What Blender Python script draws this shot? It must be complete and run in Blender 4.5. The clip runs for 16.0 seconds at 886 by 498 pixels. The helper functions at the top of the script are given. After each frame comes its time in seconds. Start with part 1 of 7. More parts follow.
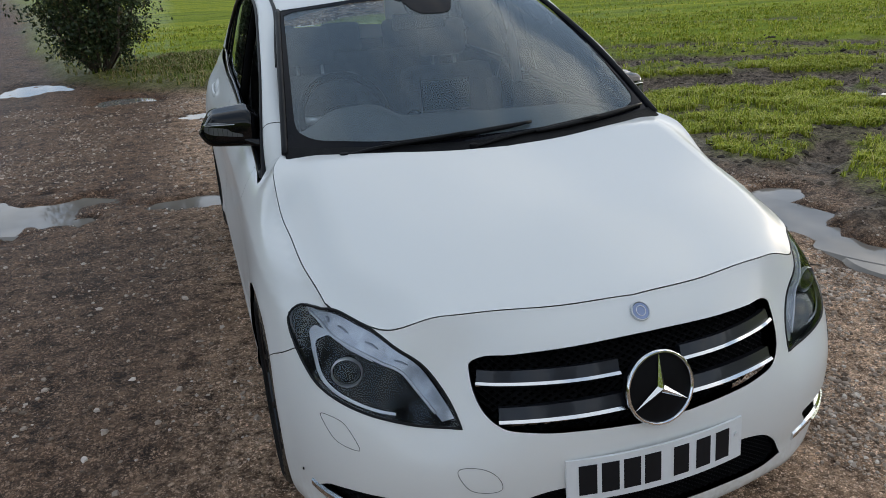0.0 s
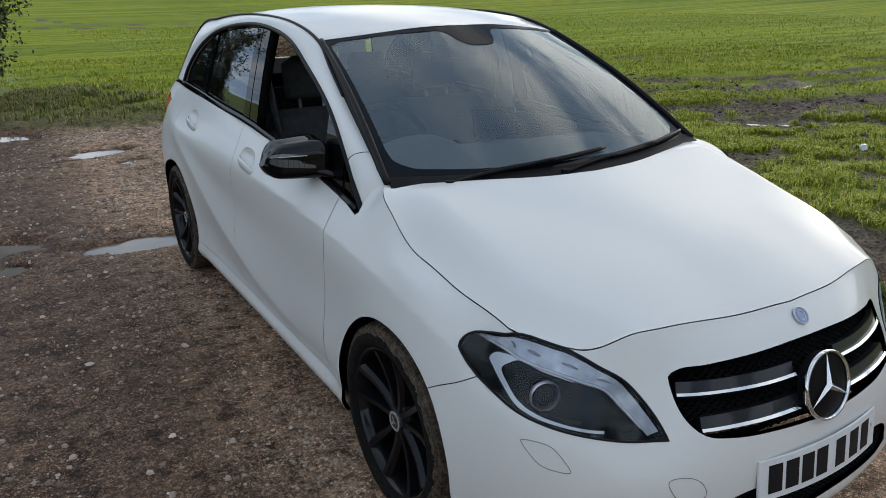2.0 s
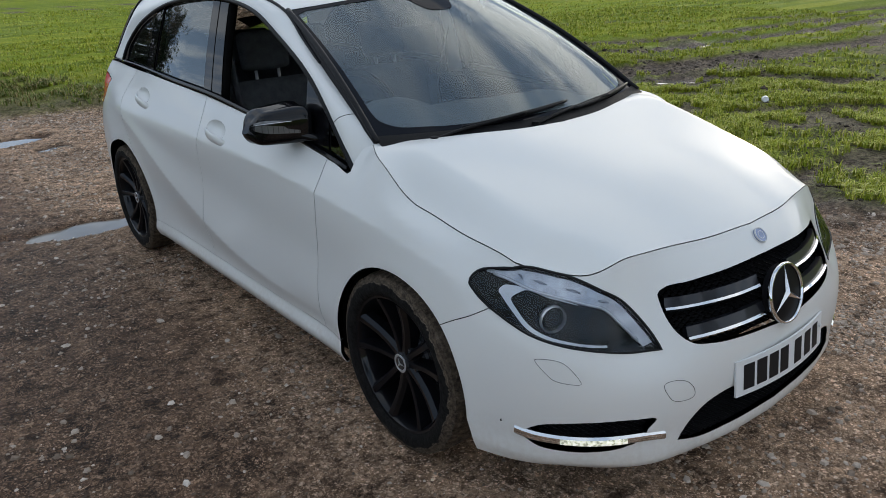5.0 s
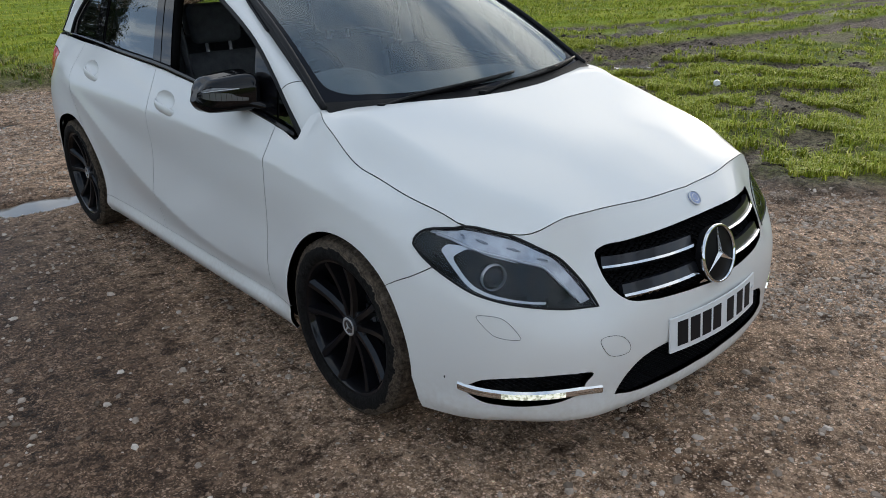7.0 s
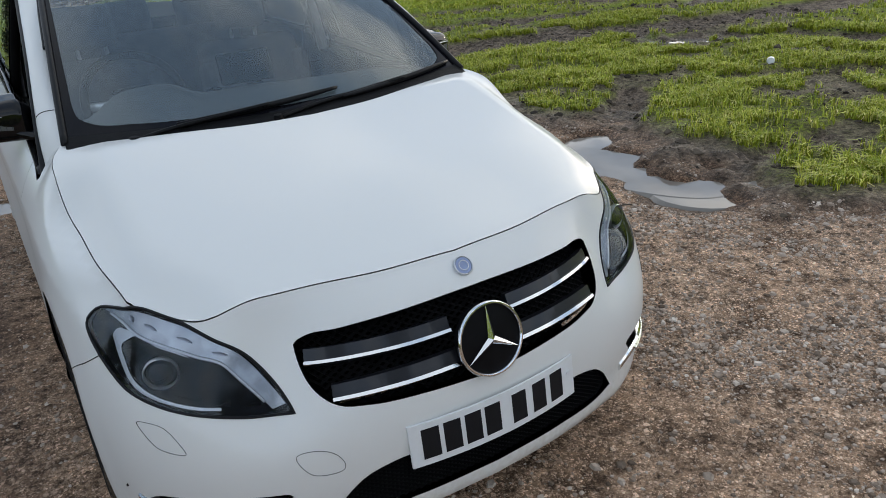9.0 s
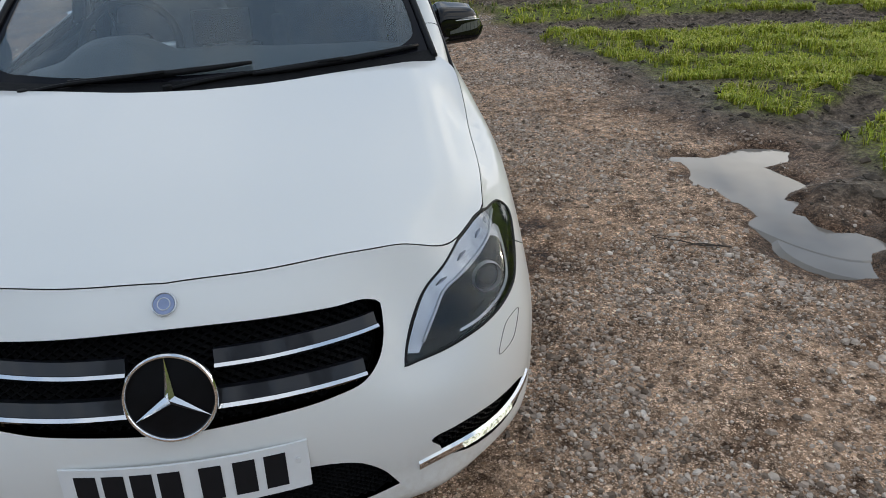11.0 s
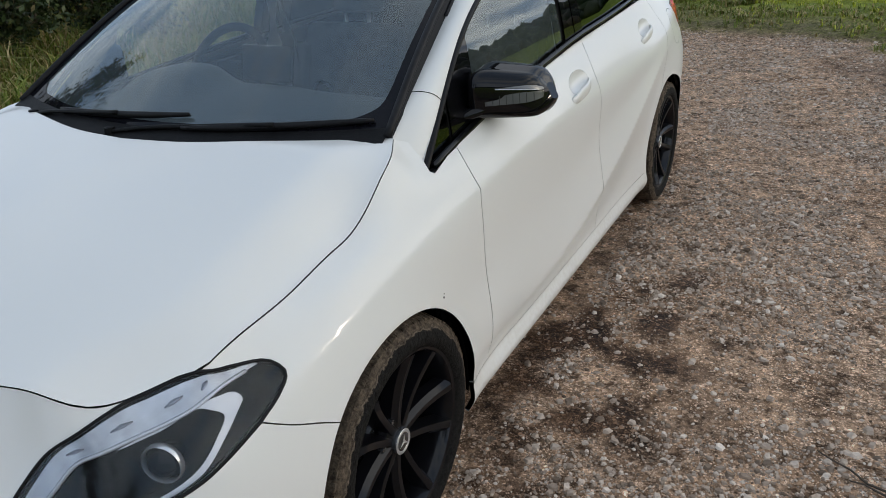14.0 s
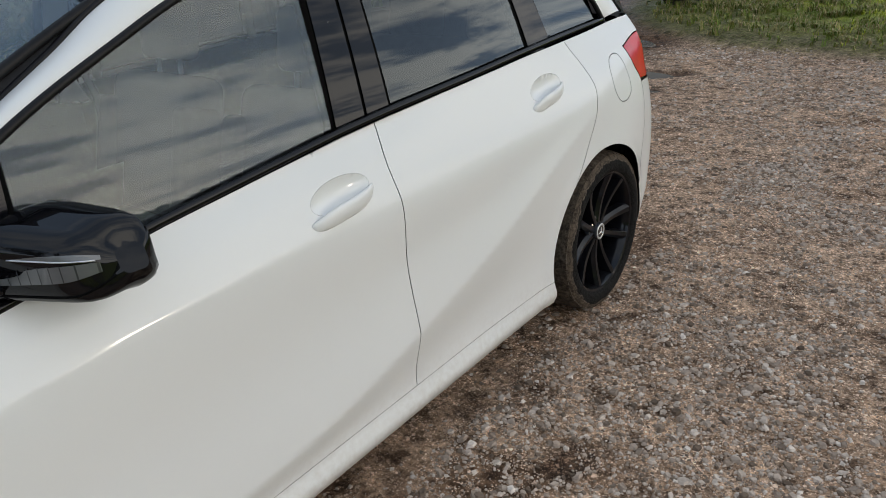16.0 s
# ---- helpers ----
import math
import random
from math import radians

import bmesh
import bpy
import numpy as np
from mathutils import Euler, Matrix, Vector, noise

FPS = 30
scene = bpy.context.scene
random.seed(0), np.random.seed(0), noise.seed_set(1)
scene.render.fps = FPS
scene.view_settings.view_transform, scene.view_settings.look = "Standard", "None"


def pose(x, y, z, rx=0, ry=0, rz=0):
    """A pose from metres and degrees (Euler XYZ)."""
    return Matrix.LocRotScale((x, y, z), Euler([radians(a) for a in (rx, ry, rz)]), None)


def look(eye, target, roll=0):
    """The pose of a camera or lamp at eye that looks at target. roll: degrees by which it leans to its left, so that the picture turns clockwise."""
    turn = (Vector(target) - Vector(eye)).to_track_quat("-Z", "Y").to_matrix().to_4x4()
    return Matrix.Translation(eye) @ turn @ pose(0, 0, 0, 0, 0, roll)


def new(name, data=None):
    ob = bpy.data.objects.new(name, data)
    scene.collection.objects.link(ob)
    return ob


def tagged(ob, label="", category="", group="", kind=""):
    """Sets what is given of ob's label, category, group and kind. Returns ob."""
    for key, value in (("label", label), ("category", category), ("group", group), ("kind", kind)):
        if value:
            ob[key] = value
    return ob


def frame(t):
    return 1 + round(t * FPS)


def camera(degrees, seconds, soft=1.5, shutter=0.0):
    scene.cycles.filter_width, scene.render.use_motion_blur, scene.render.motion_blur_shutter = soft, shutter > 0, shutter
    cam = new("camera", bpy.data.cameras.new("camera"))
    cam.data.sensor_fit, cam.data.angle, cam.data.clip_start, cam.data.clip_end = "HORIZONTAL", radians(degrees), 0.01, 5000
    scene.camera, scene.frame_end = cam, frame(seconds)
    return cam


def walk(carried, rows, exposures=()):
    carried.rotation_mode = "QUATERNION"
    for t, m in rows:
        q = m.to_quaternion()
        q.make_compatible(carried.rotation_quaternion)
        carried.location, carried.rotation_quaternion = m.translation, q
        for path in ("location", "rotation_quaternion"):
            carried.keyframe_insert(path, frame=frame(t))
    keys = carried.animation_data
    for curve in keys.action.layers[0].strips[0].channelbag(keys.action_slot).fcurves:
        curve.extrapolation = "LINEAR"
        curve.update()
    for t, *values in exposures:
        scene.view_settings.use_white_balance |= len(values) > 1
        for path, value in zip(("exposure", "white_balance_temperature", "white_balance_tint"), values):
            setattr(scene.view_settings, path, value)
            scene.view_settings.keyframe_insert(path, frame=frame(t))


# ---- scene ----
cam = camera(61.2, 16.0, soft=0.5)
PATH = [
    (0, (-0.967, -2.171, 1.58), (-0.386, -0.4, 0.855), -2.4),
    (0.5, (-1.211, -2.269, 1.596), (-0.542, -0.516, 0.902), -2.2),
    (1, (-1.507, -2.232, 1.581), (-0.752, -0.502, 0.92), -1.5),
    (1.5, (-1.609, -2.079, 1.564), (-0.756, -0.387, 0.924), -1.2),
    (2, (-1.745, -1.823, 1.575), (-0.77, -0.2, 0.928), -0.8),
    (2.5, (-1.964, -1.634, 1.576), (-0.856, -0.105, 0.916), -0.2),
    (3, (-2.054, -1.68, 1.595), (-0.862, -0.224, 0.919), -0.4),
    (3.5, (-2.051, -1.889, 1.569), (-0.857, -0.437, 0.888), -1.4),
    (4, (-2.056, -1.952, 1.558), (-0.904, -0.47, 0.868), -2.2),
    (4.2, (-2.058, -1.929, 1.562), (-0.921, -0.439, 0.864), -2.4),
    (6.3, (-2.108, -1.789, 1.543), (-0.913, -0.361, 0.812), -1.6),
    (6.5, (-2.114, -1.844, 1.526), (-0.915, -0.42, 0.796), -1.4),
    (7, (-2.072, -1.926, 1.5), (-0.855, -0.523, 0.756), -1.4),
    (7.5, (-1.831, -1.914, 1.49), (-0.59, -0.549, 0.719), -2.3),
    (8, (-1.487, -1.927, 1.52), (-0.273, -0.557, 0.714), -3.8),
    (8.5, (-1.188, -2.072, 1.516), (-0.095, -0.601, 0.714), -4.5),
    (9, (-0.891, -2.139, 1.526), (0.056, -0.572, 0.721), -4.4),
    (9.2, (-0.741, -2.121, 1.514), (0.146, -0.52, 0.709), -4.4),
    (11.3, (0.614, -2.144, 1.499), (0.693, -0.352, 0.616), -3.0),
    (11.5, (0.761, -2.152, 1.501), (0.745, -0.356, 0.621), -3.4),
    (12, (1.03, -2.034, 1.494), (0.855, -0.241, 0.625), -2.4),
    (12.5, (1.293, -1.802, 1.521), (0.956, -0.019, 0.68), -2.0),
    (13, (1.559, -1.666, 1.528), (0.987, 0.081, 0.74), -2.2),
    (13.5, (1.69, -1.532, 1.534), (0.892, 0.13, 0.759), -3.1),
    (14, (1.663, -1.236, 1.498), (0.778, 0.358, 0.674), -3.2),
    (14.5, (1.714, -0.913, 1.513), (0.723, 0.609, 0.675), -3.7),
    (15, (1.901, -0.551, 1.511), (0.831, 0.929, 0.697), -4.1),
    (15.5, (1.993, -0.174, 1.506), (0.894, 1.289, 0.699), -4.0),
    (16, (2.04, 0.193, 1.506), (0.9, 1.617, 0.685), -3.9),
]
walk(cam, [(t, look(eye, target, roll)) for t, eye, target, roll in PATH], [(0.0, -0.10), (4.2, -0.09), (6.4, 0.03), (9.2, 0.04), (11.3, -0.05), (16.0, -0.08)])

# ---- light: a cloudy late afternoon, low sun behind thin cloud ----
SUN_AZ, SUN_EL = 21.5, 6.0   # azimuth from +x towards +y
sun_dir = Vector((math.cos(radians(SUN_EL)) * math.cos(radians(SUN_AZ)), math.cos(radians(SUN_EL)) * math.sin(radians(SUN_AZ)), math.sin(radians(SUN_EL))))
world = bpy.data.worlds.new("world")
scene.world = world
world.use_nodes = True
wn, wl = world.node_tree.nodes, world.node_tree.links
wbg = wn["Background"]
sky = wn.new("ShaderNodeTexSky")
sky.sky_type = "NISHITA"
sky.sun_disc = False
sky.sun_elevation = radians(SUN_EL)
sky.sun_rotation = radians(90 - SUN_AZ)
sky.air_density, sky.dust_density, sky.ozone_density = 1.0, 2.0, 1.0
wtc = wn.new("ShaderNodeTexCoord")
# cloud sheet: directions laid out on a high plane, so that clouds draw together towards the horizon
wsep, wup, wcomb = wn.new("ShaderNodeSeparateXYZ"), wn.new("ShaderNodeMath"), wn.new("ShaderNodeCombineXYZ")
wup.operation, wup.inputs[1].default_value = "ADD", 0.10
wdx, wdy = wn.new("ShaderNodeMath"), wn.new("ShaderNodeMath")
wdx.operation = wdy.operation = "DIVIDE"
wl.new(wtc.outputs["Generated"], wsep.inputs[0])
wl.new(wsep.outputs["Z"], wup.inputs[0])
for ax_, nd_ in (("X", wdx), ("Y", wdy)):
    wl.new(wsep.outputs[ax_], nd_.inputs[0])
    wl.new(wup.outputs[0], nd_.inputs[1])
    wl.new(nd_.outputs[0], wcomb.inputs[ax_])
wmap = wn.new("ShaderNodeMapping")
wmap.inputs["Scale"].default_value = (0.95, 0.42, 1.0)
wmap.inputs["Rotation"].default_value = (0, 0, radians(25))
wns = wn.new("ShaderNodeTexNoise")
wns.inputs["Scale"].default_value, wns.inputs["Detail"].default_value, wns.inputs["Roughness"].default_value = 1.9, 8.0, 0.60
wramp = wn.new("ShaderNodeValToRGB")
wramp.color_ramp.elements[0].position, wramp.color_ramp.elements[1].position = 0.44, 0.57
wgrey = wn.new("ShaderNodeMixRGB")
wgrey.inputs["Color1"].default_value = (3.9, 5.2, 7.2, 1)
wgrey.inputs["Color2"].default_value = (8.0, 8.7, 9.6, 1)
wmix = wn.new("ShaderNodeMixRGB")
wmix.inputs["Fac"].default_value = 0.88
wl.new(wcomb.outputs[0], wmap.inputs["Vector"])
wl.new(wmap.outputs["Vector"], wns.inputs["Vector"])
wl.new(wns.outputs["Fac"], wramp.inputs["Fac"])
wl.new(wramp.outputs["Color"], wgrey.inputs["Fac"])
wl.new(sky.outputs["Color"], wmix.inputs["Color1"])
whz, whp, whm = (wn.new("ShaderNodeMath") for _ in range(3))
whz.operation, whz.inputs[0].default_value, whz.use_clamp = "SUBTRACT", 1.0, True
whp.operation, whp.inputs[1].default_value = "POWER", 3.0
whm.operation, whm.inputs[1].default_value, whm.inputs[2].default_value = "MULTIPLY_ADD", 0.55, 0.95
wsc = wn.new("ShaderNodeVectorMath")
wsc.operation = "SCALE"
wl.new(wsep.outputs["Z"], whz.inputs[1])
wl.new(whz.outputs[0], whp.inputs[0])
wl.new(whp.outputs[0], whm.inputs[0])
wl.new(wgrey.outputs["Color"], wsc.inputs[0])
wl.new(whm.outputs[0], wsc.inputs["Scale"])
wl.new(wsc.outputs[0], wmix.inputs["Color2"])
# thin cloud glowing round the low sun
wdot = wn.new("ShaderNodeVectorMath")
wdot.operation = "DOT_PRODUCT"
wdot.inputs[1].default_value = sun_dir[:]
wl.new(wtc.outputs["Generated"], wdot.inputs[0])
wpow, wmul = wn.new("ShaderNodeMath"), wn.new("ShaderNodeMath")
wpow.operation, wpow.inputs[1].default_value, wpow.use_clamp = "POWER", 3.4, True
wmul.operation = "MULTIPLY"
wcl = wn.new("ShaderNodeClamp")
wl.new(wdot.outputs["Value"], wcl.inputs["Value"])
wl.new(wcl.outputs[0], wpow.inputs[0])
wl.new(wpow.outputs[0], wmul.inputs[0])
wstr = wn.new("ShaderNodeMapRange")
wstr.inputs["From Min"].default_value, wstr.inputs["From Max"].default_value = 0.42, 0.57
wstr.inputs["To Min"].default_value, wstr.inputs["To Max"].default_value = 0.08, 2.1
wl.new(wns.outputs["Fac"], wstr.inputs["Value"])
wl.new(wstr.outputs[0], wmul.inputs[1])
wadd = wn.new("ShaderNodeMixRGB")
wadd.blend_type = "ADD"
wadd.inputs["Color2"].default_value = (9.2, 8.1, 6.4, 1)
wl.new(wmul.outputs[0], wadd.inputs["Fac"])
wl.new(wmix.outputs["Color"], wadd.inputs["Color1"])
wl.new(wadd.outputs["Color"], wbg.inputs["Color"])
wbg.inputs["Strength"].default_value = 0.12
sun = new("sun", bpy.data.lights.new("sun", "SUN"))
sun.data.energy, sun.data.angle, sun.data.color = 0.42, radians(4.0), (1.0, 0.88, 0.70)
sun.matrix_world = look((sun_dir * 50)[:], (0, 0, 0))

# ---- materials ----
def nodes_of(name):
    m = bpy.data.materials.new(name)
    m.use_nodes = True
    n, l = m.node_tree.nodes, m.node_tree.links
    return m, n, l, n["Principled BSDF"]


def noise_node(n, l, scale, detail=4.0, rough=0.55, coord="Object"):
    tc = n.new("ShaderNodeTexCoord")
    t = n.new("ShaderNodeTexNoise")
    t.inputs["Scale"].default_value, t.inputs["Detail"].default_value, t.inputs["Roughness"].default_value = scale, detail, rough
    l.new(tc.outputs[coord], t.inputs["Vector"])
    return t


def ramp_node(n, l, src, stops):
    r = n.new("ShaderNodeValToRGB")
    e = r.color_ramp.elements
    while len(e) < len(stops):
        e.new(0.5)
    for el, (p, c) in zip(e, stops):
        el.position, el.color = p, (*c, 1) if len(c) == 3 else c
    l.new(src, r.inputs["Fac"])
    return r


def plain(name, color, rough=0.5, metal=0.0, var=0.12, scale=30.0, bump=0.0, coat=0.0, coat_rough=0.05, spec=0.5):
    """A surface with slight tonal variation at two scales and an optional fine relief."""
    m, n, l, b = nodes_of(name)
    t1, t2 = noise_node(n, l, scale), noise_node(n, l, scale * 0.12, 3.0)
    mx = n.new("ShaderNodeMath")
    mx.operation = "ADD"
    l.new(t1.outputs["Fac"], mx.inputs[0])
    l.new(t2.outputs["Fac"], mx.inputs[1])
    hf = n.new("ShaderNodeMath")
    hf.operation, hf.inputs[1].default_value = "MULTIPLY", 0.5
    l.new(mx.outputs[0], hf.inputs[0])
    lo, hi = [max(0.0, c * (1 - var)) for c in color], [min(1.0, c * (1 + var)) for c in color]
    r = ramp_node(n, l, hf.outputs[0], [(0.35, lo), (0.65, hi)])
    l.new(r.outputs["Color"], b.inputs["Base Color"])
    b.inputs["Roughness"].default_value, b.inputs["Metallic"].default_value = rough, metal
    b.inputs["Coat Weight"].default_value, b.inputs["Coat Roughness"].default_value = coat, coat_rough
    b.inputs["Specular IOR Level"].default_value = spec
    if bump:
        bp = n.new("ShaderNodeBump")
        bp.inputs["Strength"].default_value, bp.inputs["Distance"].default_value = bump, 0.004
        l.new(t1.outputs["Fac"], bp.inputs["Height"])
        l.new(bp.outputs["Normal"], b.inputs["Normal"])
    return m


def glass_mat(name, tint, gloss_rough=0.0, opaque=0.0, ior=1.5, film=(0.012, 0.013, 0.014)):
    """Thin pane: tinted see-through with a Fresnel-driven reflection; film: diffuse haze standing in for dust and sky
    sheen.
    """
    m, n, l, b = nodes_of(name)
    n.remove(b)
    out = n["Material Output"]
    tr = n.new("ShaderNodeBsdfTransparent")
    tr.inputs["Color"].default_value = (*tint, 1)
    df = n.new("ShaderNodeBsdfDiffuse")
    df.inputs["Color"].default_value = (*film, 1)
    mx0 = n.new("ShaderNodeMixShader")
    mx0.inputs["Fac"].default_value = opaque
    l.new(tr.outputs[0], mx0.inputs[1])
    l.new(df.outputs[0], mx0.inputs[2])
    gl = n.new("ShaderNodeBsdfGlossy")
    gl.inputs["Roughness"].default_value = gloss_rough
    gl.inputs["Color"].default_value = (0.88, 0.96, 1.0, 1)
    fr = n.new("ShaderNodeFresnel")
    fr.inputs["IOR"].default_value = ior
    sm = noise_node(n, l, 2.3, 5.0)
    ad = n.new("ShaderNodeMath")
    ad.operation, ad.inputs[1].default_value = "MULTIPLY_ADD", 0.006
    l.new(sm.outputs["Fac"], ad.inputs[0])
    l.new(fr.outputs[0], ad.inputs[2])
    mx = n.new("ShaderNodeMixShader")
    l.new(ad.outputs[0], mx.inputs["Fac"])
    l.new(mx0.outputs[0], mx.inputs[1])
    l.new(gl.outputs[0], mx.inputs[2])
    l.new(mx.outputs[0], out.inputs["Surface"])
    return m


def paint_mat():
    """White two-coat paint with a thin road film low on the flanks."""
    m, n, l, b = nodes_of("white_car_paint")
    t1 = noise_node(n, l, 3.0, 5.0)
    t2 = noise_node(n, l, 55.0, 4.0)
    sp = n.new("ShaderNodeTexCoord")
    sep = n.new("ShaderNodeSeparateXYZ")
    l.new(sp.outputs["Object"], sep.inputs[0])
    mr = n.new("ShaderNodeMapRange")
    mr.inputs["From Min"].default_value, mr.inputs["From Max"].default_value = 0.36, 0.17
    l.new(sep.outputs["Z"], mr.inputs["Value"])
    ml = n.new("ShaderNodeMath")
    ml.operation = "MULTIPLY"
    l.new(mr.outputs["Result"], ml.inputs[0])
    l.new(t1.outputs["Fac"], ml.inputs[1])
    ml2 = n.new("ShaderNodeMath")
    ml2.operation = "MULTIPLY"
    l.new(ml.outputs[0], ml2.inputs[0])
    rp = ramp_node(n, l, t2.outputs["Fac"], [(0.35, (0.15, 0.15, 0.15)), (0.75, (1, 1, 1))])
    l.new(rp.outputs["Color"], ml2.inputs[1])
    mix = n.new("ShaderNodeMixRGB")
    mix.inputs["Color1"].default_value = (0.735, 0.735, 0.71, 1)
    mix.inputs["Color2"].default_value = (0.45, 0.39, 0.31, 1)
    l.new(ml2.outputs[0], mix.inputs["Fac"])
    l.new(mix.outputs["Color"], b.inputs["Base Color"])
    rr = n.new("ShaderNodeMapRange")
    rr.inputs["To Min"].default_value, rr.inputs["To Max"].default_value = 0.30, 0.46
    l.new(t1.outputs["Fac"], rr.inputs["Value"])
    l.new(rr.outputs["Result"], b.inputs["Roughness"])
    b.inputs["Coat Weight"].default_value, b.inputs["Coat Roughness"].default_value = 0.60, 0.11
    b.inputs["Specular IOR Level"].default_value = 0.25
    return m


def tyre_mat():
    m, n, l, b = nodes_of("muddy_tyre_rubber")
    t1, t2 = noise_node(n, l, 14.0, 6.0, 0.65), noise_node(n, l, 120.0, 4.0)
    tc = n.new("ShaderNodeTexCoord")
    sep = n.new("ShaderNodeSeparateXYZ")
    l.new(tc.outputs["Object"], sep.inputs[0])
    # radius in the wheel's plane
    p1, p2, ad, sq = (n.new("ShaderNodeMath") for _ in range(4))
    p1.operation = p2.operation = "MULTIPLY"
    ad.operation, sq.operation = "ADD", "SQRT"
    l.new(sep.outputs["Y"], p1.inputs[0]), l.new(sep.outputs["Y"], p1.inputs[1])
    l.new(sep.outputs["Z"], p2.inputs[0]), l.new(sep.outputs["Z"], p2.inputs[1])
    l.new(p1.outputs[0], ad.inputs[0]), l.new(p2.outputs[0], ad.inputs[1])
    l.new(ad.outputs[0], sq.inputs[0])
    mr = n.new("ShaderNodeMapRange")
    mr.inputs["From Min"].default_value, mr.inputs["From Max"].default_value = 0.266, 0.300
    mr.inputs["To Min"].default_value, mr.inputs["To Max"].default_value = -0.30, 0.26
    l.new(sq.outputs[0], mr.inputs["Value"])
    sm = n.new("ShaderNodeMath")
    sm.operation = "ADD"
    l.new(mr.outputs["Result"], sm.inputs[0])
    l.new(t1.outputs["Fac"], sm.inputs[1])
    r = ramp_node(n, l, sm.outputs[0], [(0.50, (0.011, 0.0105, 0.010)), (0.545, (0.13, 0.105, 0.080)), (0.60, (0.055, 0.043, 0.032)), (0.70, (0.105, 0.082, 0.060)), (0.80, (0.060, 0.046, 0.034)), (0.95, (0.14, 0.112, 0.085))])
    crumb = n.new("ShaderNodeMixRGB")
    crumb.blend_type, crumb.inputs["Fac"].default_value = "MULTIPLY", 0.9
    l.new(r.outputs["Color"], crumb.inputs["Color1"])
    l.new(ramp_node(n, l, noise_node(n, l, 60.0, 6.0, 0.75).outputs["Fac"], [(0.36, (0.30, 0.29, 0.28)), (0.50, (0.95, 0.95, 0.95)), (0.66, (1.7, 1.68, 1.65))]).outputs["Color"], crumb.inputs["Color2"])
    l.new(crumb.outputs["Color"], b.inputs["Base Color"])
    b.inputs["Roughness"].default_value, b.inputs["Specular IOR Level"].default_value = 0.85, 0.12
    bp = n.new("ShaderNodeBump")
    bp.inputs["Strength"].default_value, bp.inputs["Distance"].default_value = 0.7, 0.006
    l.new(t2.outputs["Fac"], bp.inputs["Height"])
    l.new(bp.outputs["Normal"], b.inputs["Normal"])
    return m


M_PAINT = paint_mat()
M_TYRE = tyre_mat()
M_BLACKGLOSS = plain("gloss_black", (0.004, 0.004, 0.005), 0.4, coat=0.65, coat_rough=0.015, var=0.3, spec=0.0)
M_RIM = plain("black_alloy", (0.005, 0.005, 0.0065), 0.4, var=0.3, coat=0.6, coat_rough=0.05, spec=0.06)
M_TRIM = plain("black_rubber_trim", (0.008, 0.008, 0.009), 0.45, var=0.3, bump=0.1, scale=80, spec=0.18)
M_FRIT = plain("printed_black_border", (0.005, 0.005, 0.007), 0.5, var=0.2, spec=0.0, coat=0.35, coat_rough=0.03)
M_PLASTIC = plain("grained_black_plastic", (0.007, 0.007, 0.0075), 0.55, var=0.35, scale=160, bump=0.3, spec=0.12)
M_DARK = plain("dark_inner_plastic", (0.004, 0.004, 0.004), 0.85, var=0.3, spec=0.03)
M_CHROME = plain("chrome", (0.78, 0.79, 0.80), 0.09, 1.0, var=0.04)
M_SATIN = plain("satin_dark_chrome", (0.085, 0.088, 0.095), 0.26, 0.6, var=0.1, coat=0.5)
M_LOUVRE = plain("louvre_grey", (0.012, 0.013, 0.017), 0.35, 0.1, var=0.1, coat=0.45, spec=0.3)
M_SILVER = plain("silver_plastic", (0.62, 0.63, 0.65), 0.28, 0.7, var=0.06)
M_PLATEW = plain("white_plate", (0.74, 0.75, 0.75), 0.33, var=0.04)
M_BAR = plain("black_print", (0.012, 0.012, 0.014), 0.45, spec=0.15)
M_SEAT = plain("dark_seat_fabric", (0.10, 0.106, 0.112), 0.8, var=0.3, scale=220, bump=0.4)
M_DASH = plain("dark_grey_dashboard", (0.11, 0.12, 0.125), 0.62, var=0.2, scale=260, bump=0.3)
M_BADGE = plain("blue_grey_enamel", (0.24, 0.29, 0.44), 0.3, 0.4, var=0.1)
M_RED = plain("red_lamp_plastic", (0.60, 0.010, 0.022), 0.25, var=0.1, coat=0.25, coat_rough=0.08, spec=0.2)
M_MIRROR = plain("mirror_silver", (0.85, 0.86, 0.87), 0.01, 1.0, var=0.01)
M_LAMPIN = plain("black_lamp_housing", (0.005, 0.005, 0.006), 0.4, var=0.3, spec=0.1)
M_GUIDE = plain("white_light_guide", (0.74, 0.76, 0.80), 0.22, 0.2, var=0.05, coat=0.6)
M_LENSGLASS = glass_mat("clear_lamp_lens", (0.95, 0.96, 0.98), ior=1.42, opaque=0.02, film=(0.20, 0.21, 0.23))
M_RIBBED = plain("frosted_clear_plastic", (0.60, 0.63, 0.68), 0.22, 0.35, var=0.35, coat=0.8, coat_rough=0.03)
M_SMOKE = plain("smoked_indicator_plastic", (0.13, 0.135, 0.14), 0.25, 0.3, var=0.1, coat=0.5)
M_LAMPGREY = plain("lamp_bezel_grey", (0.42, 0.44, 0.50), 0.3, 0.2, var=0.1)
# pale bluish film: dust haze plus sky sheen painted into both panes
M_WIND = glass_mat("windscreen_glass", (0.90, 0.97, 0.98), ior=1.75, opaque=0.10, film=(0.29, 0.37, 0.42))
M_SIDEG = glass_mat("side_glass", (0.84, 0.91, 0.91), ior=1.70, opaque=0.12, film=(0.27, 0.31, 0.31))
M_TINT = glass_mat("privacy_glass", (0.09, 0.10, 0.115), ior=1.6)
M_REARG = glass_mat("rear_glass", (0.55, 0.62, 0.62), ior=1.5)


